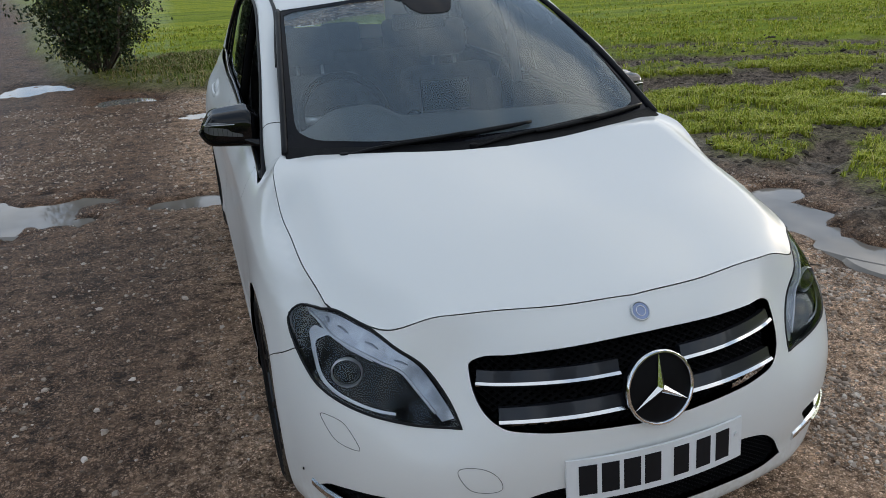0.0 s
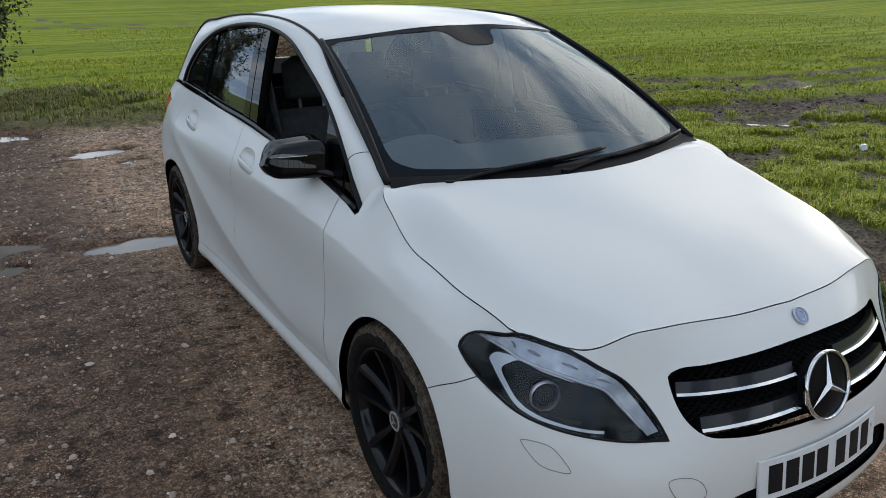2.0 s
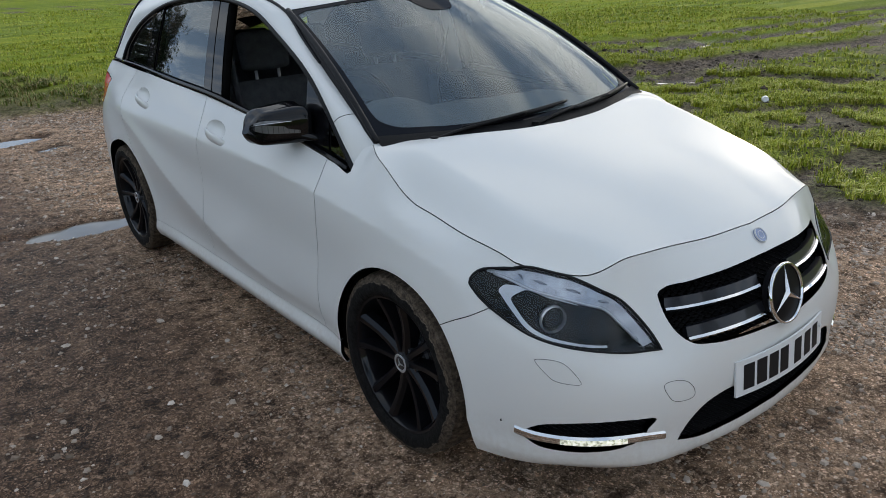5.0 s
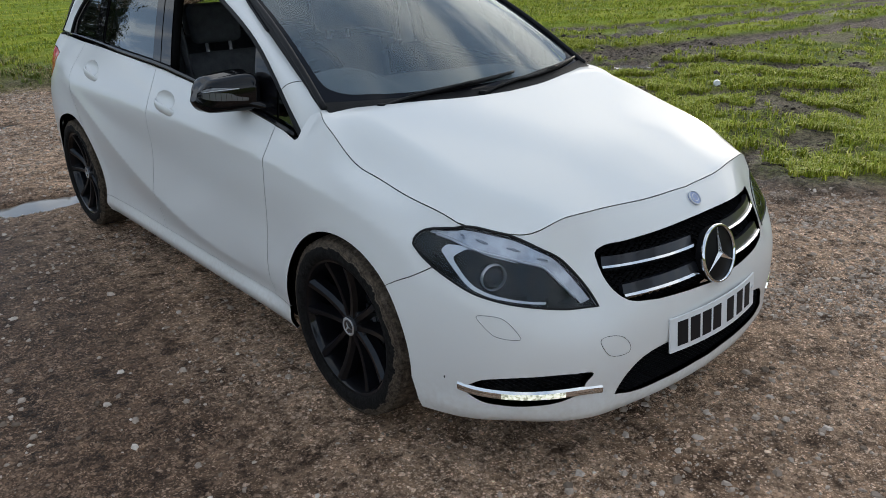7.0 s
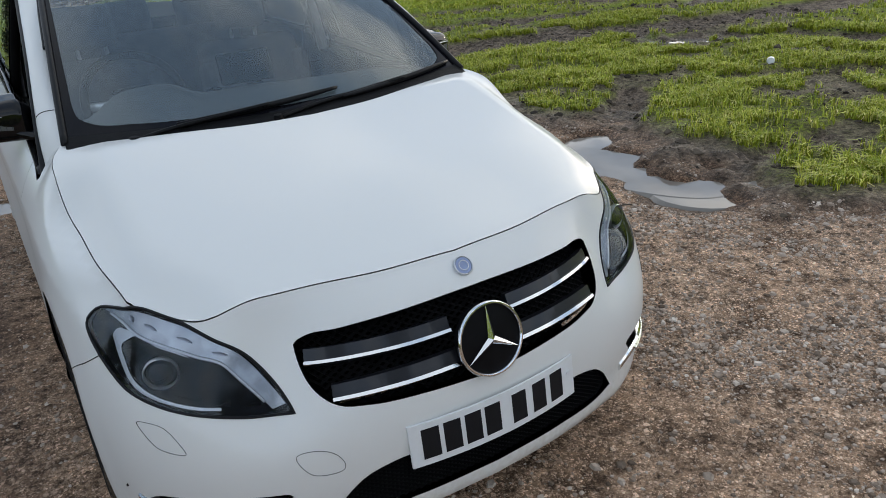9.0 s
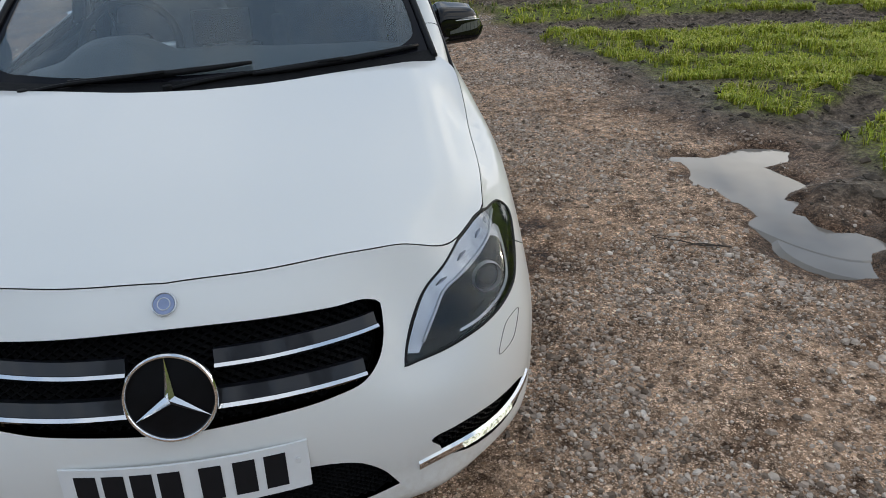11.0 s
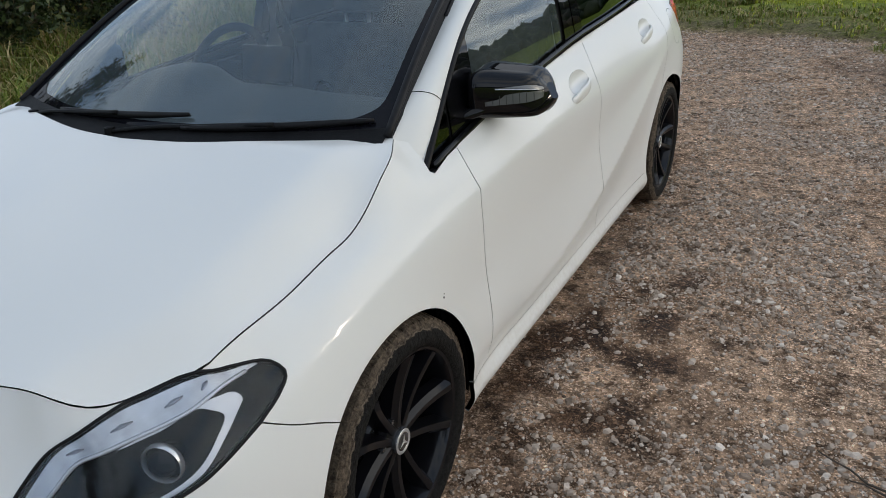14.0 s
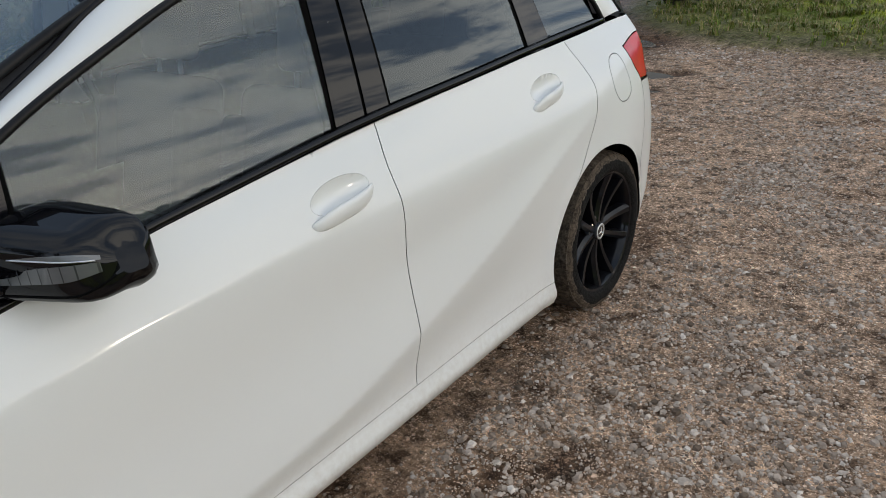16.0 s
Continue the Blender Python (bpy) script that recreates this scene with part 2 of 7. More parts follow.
def led_mat():
    m, n, l, b = nodes_of("lit_led_strip")
    t = noise_node(n, l, 95.0, 3.0)
    r = ramp_node(n, l, t.outputs["Fac"], [(0.38, (0.30, 0.31, 0.24)), (0.50, (0.62, 0.64, 0.52)), (0.64, (1.0, 1.0, 0.84))])
    l.new(r.outputs["Color"], b.inputs["Base Color"])
    l.new(r.outputs["Color"], b.inputs["Emission Color"])
    b.inputs["Emission Strength"].default_value = 0.75
    b.inputs["Roughness"].default_value = 0.2
    return m


M_LED = led_mat()


# ---- mesh helpers ----
def link_mesh(name, verts, faces, mat, parent=None, label="", smooth=True, normals=None):
    me = bpy.data.meshes.new(name)
    me.from_pydata([tuple(v) for v in verts], [], faces)
    me.materials.append(mat)
    if smooth:
        me.shade_smooth()
    if normals is not None:
        me.normals_split_custom_set_from_vertices([tuple(v) for v in normals])
    me.update()
    ob = new(name, me)
    if parent is not None:
        ob.parent = parent
    return tagged(ob, label)


def part(name, bm, material, parent, label="", smooth=False, angle=40):
    """Links a bmesh as one mesh object under a thing or a part."""
    bmesh.ops.recalc_face_normals(bm, faces=bm.faces)
    me = bpy.data.meshes.new(name)
    bm.to_mesh(me)
    bm.free()
    me.materials.append(material)
    if smooth:
        me.shade_smooth()
        me.set_sharp_from_angle(angle=radians(angle))
    ob = new(name, me)
    ob.parent = parent
    return tagged(ob, label)


def thing(name, label, category, group="", kind="", at=None):
    ob = new(name)
    ob.empty_display_size = 0.1
    if at is not None:
        ob.matrix_world = at
    return tagged(ob, label, category, group, kind)


def herm(xs, ys, q):
    """Smooth curve through (xs, ys) at q: cubic Hermite with three-point slopes."""
    xs, ys, q = np.asarray(xs, float), np.asarray(ys, float), np.asarray(q, float)
    h = np.diff(xs)
    sl = np.diff(ys, axis=0) / (h if ys.ndim == 1 else h[:, None])
    m = np.empty_like(ys)
    m[0], m[-1] = sl[0], sl[-1]
    w = h[:-1] / (h[:-1] + h[1:])
    w = w if ys.ndim == 1 else w[:, None]
    m[1:-1] = sl[:-1] * (1 - w) + sl[1:] * w
    i = np.clip(np.searchsorted(xs, q) - 1, 0, len(xs) - 2)
    t = (q - xs[i]) / h[i]
    hh = h[i]
    if ys.ndim > 1:
        t, hh = t[..., None], hh[..., None]
    return (2 * t**3 - 3 * t**2 + 1) * ys[i] + (t**3 - 2 * t**2 + t) * hh * m[i] + (3 * t**2 - 2 * t**3) * ys[i + 1] + (t**3 - t**2) * hh * m[i + 1]


def sstep(a, b, v):
    t = np.clip((np.asarray(v, float) - a) / (b - a), 0, 1)
    return t * t * (3 - 2 * t)


def curve_pts(pts, step=0.02, closed=False):
    """Even points along a smooth curve through pts."""
    p = np.asarray(pts, float)
    if closed:
        p = np.vstack([p[-2:], p, p[:3]])
    d = np.r_[0, np.cumsum(np.linalg.norm(np.diff(p, axis=0), axis=1))]
    a, b = (d[2], d[-3]) if closed else (0, d[-1])
    n = max(2, int((b - a) / step) + 1)
    return herm(d, p, np.linspace(a, b, n)[:-1] if closed else np.linspace(a, b, n))


def chain(*runs):
    """Joins several smooth runs into one closed outline, dropping doubled points."""
    out = []
    for r in runs:
        for q in r:
            if not out or math.dist(out[-1], q) > 1e-4:
                out.append((float(q[0]), float(q[1])))
    if math.dist(out[0], out[-1]) < 1e-4:
        out.pop()
    return np.array(out)


def resample(poly, step):
    out = []
    for a, b in zip(poly, np.roll(poly, -1, axis=0)):
        n = max(1, int(np.ceil(np.linalg.norm(b - a) / step)))
        for i in range(n):
            out.append(a + (b - a) * i / n)
    return np.array(out)


def rounded(poly, times=3):
    """Corners cut again and again."""
    p = np.asarray(poly, float)
    for _ in range(times):
        q = np.roll(p, -1, 0)
        p = np.stack([p * 0.75 + q * 0.25, p * 0.25 + q * 0.75], 1).reshape(-1, 2)
    return p


def area2(poly):
    x, y = poly[:, 0], poly[:, 1]
    return 0.5 * np.sum(x * np.roll(y, -1) - y * np.roll(x, -1))


def inset(poly, d):
    """Moves a closed outline inwards by d."""
    if area2(poly) < 0:
        poly = poly[::-1]
    e = np.roll(poly, -1, axis=0) - poly
    e /= np.maximum(np.linalg.norm(e, axis=1, keepdims=True), 1e-9)
    nrm = np.stack([-e[:, 1], e[:, 0]], 1)
    v = nrm + np.roll(nrm, 1, axis=0)
    v /= np.maximum(np.sum(v * nrm, axis=1, keepdims=True), 0.5)
    return poly + v * d


def inside(poly, pts):
    x, y = pts[:, 0], pts[:, 1]
    r = np.zeros(len(pts), bool)
    for (x0, y0), (x1, y1) in zip(poly, np.roll(poly, -1, axis=0)):
        if y0 == y1:
            continue
        c = ((y0 > y) != (y1 > y)) & (x < (x1 - x0) * (y - y0) / (y1 - y0) + x0)
        r ^= c
    return r


def edge_dist(poly, pts):
    d = np.full(len(pts), 9e9)
    for a, b in zip(poly, np.roll(poly, -1, axis=0)):
        ab = b - a
        t = np.clip(((pts - a) @ ab) / max(ab @ ab, 1e-12), 0, 1)
        d = np.minimum(d, np.linalg.norm(pts - a - t[:, None] * ab, axis=1))
    return d


def grad_normals(surf, uv, h=0.007):
    u, v = uv[:, 0], uv[:, 1]
    du, dv = surf(u + h, v) - surf(u - h, v), surf(u, v + h) - surf(u, v - h)
    n = np.cross(du, dv)
    return n / np.maximum(np.linalg.norm(n, axis=1, keepdims=True), 1e-9)


def trimmed(outline, holes, surf, spacing=0.025, gap=0.0014, flange=0.014, away=(0, 0, 0.5), depth=None):
    """Vertices, faces and normals of a sheet cut from a surface along an outline, with its edges folded inwards."""
    from mathutils.geometry import delaunay_2d_cdt
    loops = [inset(resample(outline, spacing * 0.7), gap)] + [inset(resample(hh, spacing * 0.5), -gap) for hh in holes]
    lo, hi = loops[0].min(0), loops[0].max(0)
    gx, gy = np.meshgrid(np.arange(lo[0], hi[0], spacing), np.arange(lo[1], hi[1], spacing))
    g = np.stack([gx.ravel(), gy.ravel()], 1)
    ok = inside(loops[0], g) & (edge_dist(loops[0], g) > spacing * 0.45)
    for hh in loops[1:]:
        ok &= ~inside(hh, g) & (edge_dist(hh, g) > spacing * 0.45)
    allp = np.vstack(loops + [g[ok]])
    edges, k = [], 0
    for lp in loops:
        edges += [(k + i, k + (i + 1) % len(lp)) for i in range(len(lp))]
        k += len(lp)
    vs, _, fs, _, _, _ = delaunay_2d_cdt([Vector(p) for p in allp], edges, [], 0, 1e-7)
    uv = np.array([(p.x, p.y) for p in vs])
    cen = np.array([uv[list(f)].mean(0) for f in fs])
    keep = inside(loops[0], cen)
    for hh in loops[1:]:
        keep &= ~inside(hh, cen)
    fs = [tuple(f) for f, kk in zip(fs, keep) if kk]
    pos, nor = surf(uv[:, 0], uv[:, 1]), grad_normals(surf, uv)
    if depth is not None:
        pos = pos - nor * depth(uv)[:, None] * np.sign(np.sum(nor * (pos - np.array(away)), 1))[:, None]
    sgn = np.sign(np.median(np.sum(nor * (pos - np.array(away)), 1)))
    nor = nor * sgn
    verts, norms = [pos], [nor]
    n0 = len(pos)
    faces = []
    for f in fs:
        a, b, c = pos[f[0]], pos[f[1]], pos[f[2]]
        faces.append(f if np.dot(np.cross(b - a, c - a), nor[f[0]]) > 0 else f[::-1])
    if flange:
        for lp in loops:
            p, q = surf(lp[:, 0], lp[:, 1]), grad_normals(surf, lp) * sgn
            tg = np.roll(p, -1, axis=0) - np.roll(p, 1, axis=0)
            sd = np.cross(tg, q)
            sd /= np.maximum(np.linalg.norm(sd, axis=1, keepdims=True), 1e-9)
            m = len(p)
            verts += [p, p - q * flange]
            norms += [sd, sd]
            for i in range(m):
                j = (i + 1) % m
                faces.append((n0 + i, n0 + j, n0 + m + j, n0 + m + i))
            n0 += 2 * m
    return np.vstack(verts), faces, np.vstack(norms)


def sheet(name, outline, surf, mat, parent, label="", holes=(), mirror=False, **kw):
    v, f, n = trimmed(np.asarray(outline, float), [np.asarray(h, float) for h in holes], surf, **kw)
    if mirror:
        v, n = v * (-1, 1, 1), n * (-1, 1, 1)
        f = [q[::-1] for q in f]
    return link_mesh(name, v, f, mat, parent, label, True, None if kw.get("depth") else n)


def tube(name, pts, radius, mat, parent, label="", sides=8, closed=False, flat=1.0):
    """A round or flattened rod along points; radius may be a list."""
    p = np.asarray(pts, float)
    n = len(p)
    r = np.broadcast_to(np.asarray(radius, float), (n,))
    tg = np.roll(p, -1, axis=0) - np.roll(p, 1, axis=0) if closed else np.gradient(p, axis=0)
    tg /= np.maximum(np.linalg.norm(tg, axis=1, keepdims=True), 1e-9)
    up = np.array([0.0, 0.0, 1.0])
    a = np.cross(tg, up)
    bad = np.linalg.norm(a, axis=1) < 0.15
    a[bad] = np.cross(tg[bad], (1.0, 0, 0))
    a /= np.linalg.norm(a, axis=1, keepdims=True)
    b = np.cross(a, tg)
    vs, fs = [], []
    for i in range(n):
        for k in range(sides):
            w = 2 * math.pi * k / sides
            vs.append(p[i] + r[i] * (a[i] * math.cos(w) + b[i] * math.sin(w) * flat))
    for i in range(n if closed else n - 1):
        for k in range(sides):
            j, k2 = (i + 1) % n, (k + 1) % sides
            fs.append((i * sides + k, i * sides + k2, j * sides + k2, j * sides + k))
    if not closed:
        fs += [tuple(range(sides))[::-1], tuple(range((n - 1) * sides, n * sides))]
    return link_mesh(name, vs, fs, mat, parent, label)


def grid_faces(nu, nv, closed_u=False, off=0):
    return [(off + i * nv + j, off + ((i + 1) % nu) * nv + j, off + ((i + 1) % nu) * nv + j + 1, off + i * nv + j + 1)
            for i in range(nu if closed_u else nu - 1) for j in range(nv - 1)]


def lathe(name, prof, mat, parent, label="", n=48, axis="x", at=(0, 0, 0)):
    """Turns a profile of (radius, offset along the axis)."""
    vs = []
    for i in range(n):
        w = 2 * math.pi * i / n
        for r, o in prof:
            q = {"x": (o, r * math.cos(w), r * math.sin(w)), "y": (r * math.cos(w), o, r * math.sin(w)), "z": (r * math.cos(w), r * math.sin(w), o)}[axis]
            vs.append((q[0] + at[0], q[1] + at[1], q[2] + at[2]))
    ob = link_mesh(name, vs, grid_faces(n, len(prof), True), mat, parent, label)
    bm = bmesh.new()
    bm.from_mesh(ob.data)
    bmesh.ops.remove_doubles(bm, verts=bm.verts, dist=1e-5)
    bmesh.ops.recalc_face_normals(bm, faces=bm.faces)
    bm.to_mesh(ob.data)
    bm.free()
    ob.data.set_sharp_from_angle(angle=radians(35))
    return ob


def box_bm(sx, sy, sz, m=None, bevel=0.0, seg=2):
    bm = bmesh.new()
    bmesh.ops.create_cube(bm, size=1.0, matrix=Matrix.Diagonal((sx, sy, sz, 1)))
    if bevel:
        bmesh.ops.bevel(bm, geom=bm.edges[:], offset=bevel, segments=seg, profile=0.6, affect="EDGES")
    if m is not None:
        bmesh.ops.transform(bm, matrix=m, verts=bm.verts)
    return bm


# ---- the car's form ----
# Bonnet: height over the plan
def bonnet_z(x, y):
    x = np.abs(np.asarray(x, float))
    y = np.asarray(y, float)
    zc = herm([-0.85, -0.715, -0.6, -0.43, -0.2, 0.0, 0.1, 0.3, 0.5], [0.70, 0.785, 0.832, 0.890, 0.944, 0.984, 1.002, 1.026, 1.04], y)
    edge = herm([-0.8, -0.56, -0.43, -0.2, 0.06, 0.2, 0.4], [0.62, 0.64, 0.72, 0.745, 0.752, 0.735, 0.70], y)
    crown = 0.15 * (1 - 0.92 * sstep(-0.60, 0.24, y))
    rim = (0.15 * edge**2 + 0.043) * (1 - 0.95 * sstep(-0.05, 0.275, y)) - crown * edge**2
    drop = crown * x**2 + rim * sstep(edge - 0.15, edge + 0.02, x) ** 1.3
    return zc - drop - 0.016 * sstep(0.10, 0.26, y)


CUT = [(0.719, -0.428), (0.742, -0.253), (0.749, -0.09), (0.757, 0.055), (0.755, 0.12), (0.748, 0.185), (0.712, 0.262)]
LEAD = [(0.0, -0.718), (0.20, -0.703), (0.36, -0.668), (0.48, -0.640), (0.530, -0.631), (0.578, -0.615), (0.626, -0.570)]


def cut_x(y):
    return herm([p[1] for p in CUT], [p[0] for p in CUT], np.clip(y, -0.428, 0.262))


# Flank and nose: one wrapped skin. Stations run from the nose's middle round the corner and along the flank to the tail.
STATIONS = []
RIM = [*LEAD, (0.672, -0.505), *CUT]


def station(s, bx, by, ang, d, z, top=None):
    """One cross-section; top: plan x at which its upper edge meets the bonnet's rim."""
    c, q = math.cos(radians(ang)), math.sin(radians(ang))
    row = [(bx - c * dd, by + q * dd, zz) for dd, zz in zip(d, z)]
    if top is not None:
        yt = float(np.interp(top, [p[0] for p in RIM[:9]], [p[1] for p in RIM[:9]]))
        row[7] = (top, yt, float(bonnet_z(top, yt)) - 0.001)
    STATIONS.append((s, row))


def flank(y, xs, zs):
    STATIONS.append((y, [(x, y, z) for x, z in zip(xs, zs)]))


station(-1.46, 0.00, -0.872, 90, (0.050, 0.020, 0.012, 0, 0.003, 0.033, 0.088, 0.170), (0.165, 0.185, 0.27, 0.37, 0.47, 0.600, 0.715, 0.785), 0.0)
station(-1.24, 0.22, -0.859, 87, (0.050, 0.020, 0.012, 0, 0.003, 0.035, 0.092, 0.172), (0.165, 0.185, 0.27, 0.37, 0.47, 0.595, 0.710, 0.779), 0.205)
station(-1.06, 0.40, -0.829, 78, (0.045, 0.018, 0.008, 0, 0.006, 0.048, 0.105, 0.176), (0.165, 0.190, 0.28, 0.37, 0.46, 0.580, 0.690, 0.776), 0.363)
station(-0.93, 0.52, -0.794, 65, (0.045, 0.016, 0.007, 0, 0.008, 0.060, 0.115, 0.170), (0.168, 0.190, 0.28, 0.37, 0.455, 0.560, 0.670, 0.768), 0.455)
station(-0.72, 0.70, -0.688, 48, (0.070, 0.030, 0.012, 0, 0.003, 0.032, 0.082, 0.140), (0.175, 0.200, 0.28, 0.37, 0.465, 0.570, 0.655, 0.738), 0.606)
station(-0.57, 0.795, -0.560, 32, (0.040, 0.015, 0.008, 0, 0.002, 0.024, 0.062, 0.112), (0.182, 0.210, 0.285, 0.37, 0.475, 0.590, 0.670, 0.752), 0.69)
station(-0.40, 0.852, -0.400, 14, (0.015, 0.006, 0.003, 0, 0.005, 0.052, 0.085, 0.128), (0.19, 0.22, 0.29, 0.37, 0.50, 0.678, 0.725, 0.768), 0.7185)
for yy, k5, k6 in ((-0.15, (0.839, 0.748), (0.806, 0.800)), (0.10, (0.847, 0.786), (0.813, 0.852)), (0.25, (0.846, 0.800), (0.812, 0.870))):
    kx = float(cut_x(yy))
    flank(yy, (0.845, 0.860, 0.864, 0.868, 0.863, k5[0], k6[0], kx), (0.19, 0.23, 0.29, 0.36, 0.55, k5[1], k6[1], float(bonnet_z(kx, yy))))
flank(0.34, (0.845, 0.866, 0.860, 0.867, 0.859, 0.8455, 0.811, 0.757), (0.19, 0.235, 0.285, 0.355, 0.57, 0.807, 0.879, 0.950))
flank(0.47, (0.842, 0.866, 0.850, 0.866, 0.856, 0.845, 0.811, 0.768), (0.19, 0.235, 0.285, 0.355, 0.58, 0.817, 0.888, 0.945))
flank(0.80, (0.842, 0.866, 0.850, 0.866, 0.849, 0.845, 0.812, 0.769), (0.19, 0.235, 0.285, 0.352, 0.60, 0.837, 0.906, 0.968))
flank(1.20, (0.842, 0.866, 0.850, 0.871, 0.845, 0.8465, 0.812, 0.765), (0.19, 0.235, 0.285, 0.385, 0.62, 0.849, 0.925, 1.000))
flank(1.55, (0.842, 0.866, 0.850, 0.873, 0.847, 0.847, 0.810, 0.762), (0.19, 0.235, 0.285, 0.465, 0.66, 0.843, 0.935, 1.020))
flank(1.90, (0.842, 0.866, 0.850, 0.874, 0.852, 0.848, 0.808, 0.758), (0.19, 0.235, 0.285, 0.568, 0.70, 0.836, 0.940, 1.042))
flank(2.27, (0.845, 0.866, 0.860, 0.873, 0.858, 0.849, 0.803, 0.750), (0.19, 0.235, 0.285, 0.712, 0.775, 0.846, 0.950, 1.058))
flank(2.50, (0.845, 0.862, 0.862, 0.868, 0.861, 0.851, 0.800, 0.742), (0.19, 0.24, 0.29, 0.800, 0.835, 0.870, 0.960, 1.065))
flank(2.75, (0.845, 0.860, 0.862, 0.855, 0.848, 0.840, 0.790, 0.730), (0.20, 0.24, 0.29, 0.860, 0.885, 0.910, 0.985, 1.070))
flank(3.05, (0.835, 0.845, 0.845, 0.820, 0.803, 0.788, 0.755, 0.705), (0.24, 0.30, 0.40, 0.860, 0.900, 0.940, 1.000, 1.072))
station(3.35, 0.77, 3.28, -40, (0.06, 0.02, 0.0, 0.02, 0.035, 0.05, 0.075, 0.12), (0.25, 0.32, 0.45, 0.80, 0.87, 0.95, 1.01, 1.075))
station(3.70, 0.50, 3.42, -75, (0.06, 0.02, 0.0, 0.02, 0.035, 0.05, 0.075, 0.12), (0.25, 0.32, 0.45, 0.80, 0.87, 0.95, 1.01, 1.075))
station(4.22, 0.00, 3.47, -90, (0.06, 0.02, 0.0, 0.02, 0.035, 0.05, 0.075, 0.12), (0.25, 0.32, 0.45, 0.80, 0.87, 0.95, 1.01, 1.075))

SG = np.linspace(-1.46, 4.22, 1137)
NSUB = 14


def build_skin():
    ss = [s for s, _ in STATIONS]
    lv = np.array([p for _, p in STATIONS])            # stations x levels x 3
    fine = np.stack([herm(ss, lv[:, k], SG) for k in range(8)], 1)
    ker = np.exp(-0.5 * (np.arange(-60, 61) * (SG[1] - SG[0]) / 0.075) ** 2)
    ker /= ker.sum()
    wsm = (sstep(-0.40, -0.22, SG) * sstep(3.1, 2.85, SG))[:, None]
    for k in range(3, 7):                              # fair the long lines of the flank
        sm = np.stack([np.convolve(np.pad(fine[:, k, c], 60, mode="edge"), ker, mode="valid") for c in range(3)], 1)
        sm[:, 1] = fine[:, k, 1]
        fine[:, k] = fine[:, k] * (1 - wsm) + sm * wsm
    h = np.linalg.norm(np.diff(fine, axis=1), axis=2)[..., None]
    br = {3: 0.92 * sstep(0.5, 0.9, SG) * sstep(2.9, 2.5, SG), 5: (0.45 + 0.30 * sstep(0.2, 0.6, SG)) * sstep(-0.6, -0.35, SG) * sstep(1.9, 1.0, SG)}

    def tangent(i, seg):
        """Tangent at level i for the stretch seg, broken at the two flank lines."""
        own = (fine[:, seg + 1] - fine[:, seg]) / h[:, seg]
        if i in (0, 7):
            return own * h[:, seg]
        g0, g1 = (fine[:, i] - fine[:, i - 1]) / h[:, i - 1], (fine[:, i + 1] - fine[:, i]) / h[:, i]
        v = (g1 * h[:, i - 1] + g0 * h[:, i]) / (h[:, i - 1] + h[:, i])
        k = br[i][:, None] if i in br else 0.0
        return (own * k + v * (1 - k)) * h[:, seg]

    rows = []
    for i in range(7):
        t = (np.arange(NSUB + (i == 6)) / NSUB)[None, :, None]
        p0, p1, m0, m1 = fine[:, i:i + 1], fine[:, i + 1:i + 2], tangent(i, i)[:, None], tangent(i + 1, i)[:, None]
        rows.append((2 * t**3 - 3 * t**2 + 1) * p0 + (t**3 - 2 * t**2 + t) * m0 + (3 * t**2 - 2 * t**3) * p1 + (t**3 - t**2) * m1)
    return np.concatenate(rows, 1)


SKIN = build_skin()
# the upper edge follows the bonnet's own surface
k_ = SG < 0.34
f_ = sstep(0.34, 0.262, SG[k_])
w_ = np.linspace(0, 1, NSUB + 1)[None]
d_ = (cut_x(SKIN[k_, -1, 1]) - SKIN[k_, -1, 0]) * f_ * (SG[k_] > -0.41)
SKIN[k_, -NSUB - 1:, 0] += d_[:, None] * w_
d_ = (bonnet_z(SKIN[k_, -1, 0], np.minimum(SKIN[k_, -1, 1], 0.262)) - 0.001 - SKIN[k_, -1, 2]) * f_
SKIN[k_, -NSUB - 1:, 2] += d_[:, None] * w_
ARCH_F, ARCH_R = (-0.02, 0.312, 0.350), (2.645, 0.312, 0.368)


def skin(u, z):
    """The skin at wrap position u (the flank's own y; negative side of the nose runs past -1.46) and height z."""
    u, z = np.broadcast_arrays(np.asarray(u, float), np.asarray(z, float))
    sh = u.shape
    u, z = u.ravel(), z.ravel()
    left = u < -1.46
    s = np.where(left, -2.92 - u, u)
    fi = np.clip((s - SG[0]) / (SG[1] - SG[0]), 0, len(SG) - 1.001)
    i0 = fi.astype(int)
    fr = fi - i0
    out = np.empty((len(u), 3))
    cols = SKIN[i0] * (1 - fr)[:, None, None] + SKIN[i0 + 1] * fr[:, None, None]
    zz = np.maximum.accumulate(cols[:, :, 2], axis=1)
    j = np.clip((zz < z[:, None]).sum(1) - 1, 0, zz.shape[1] - 2)
    r = np.arange(len(u))
    dz = np.maximum(zz[r, j + 1] - zz[r, j], 1e-5)
    t = np.clip((z - zz[r, j]) / dz, -1.0, 1.6)[:, None]
    out = cols[r, j] * (1 - t) + cols[r, j + 1] * t
    out[:, 2] = z
    flare = np.zeros(len(u))
    for cy, cz, rr in (ARCH_F, ARCH_R):
        q = np.hypot(out[:, 1] - cy, z - cz) - rr
        flare += 0.007 * np.exp(-(np.clip(q, -0.02, 1) / 0.045) ** 2) * (s > -0.45)
    out[:, 0] += flare
    out[left, 0] *= -1
    return out.reshape(sh + (3,))


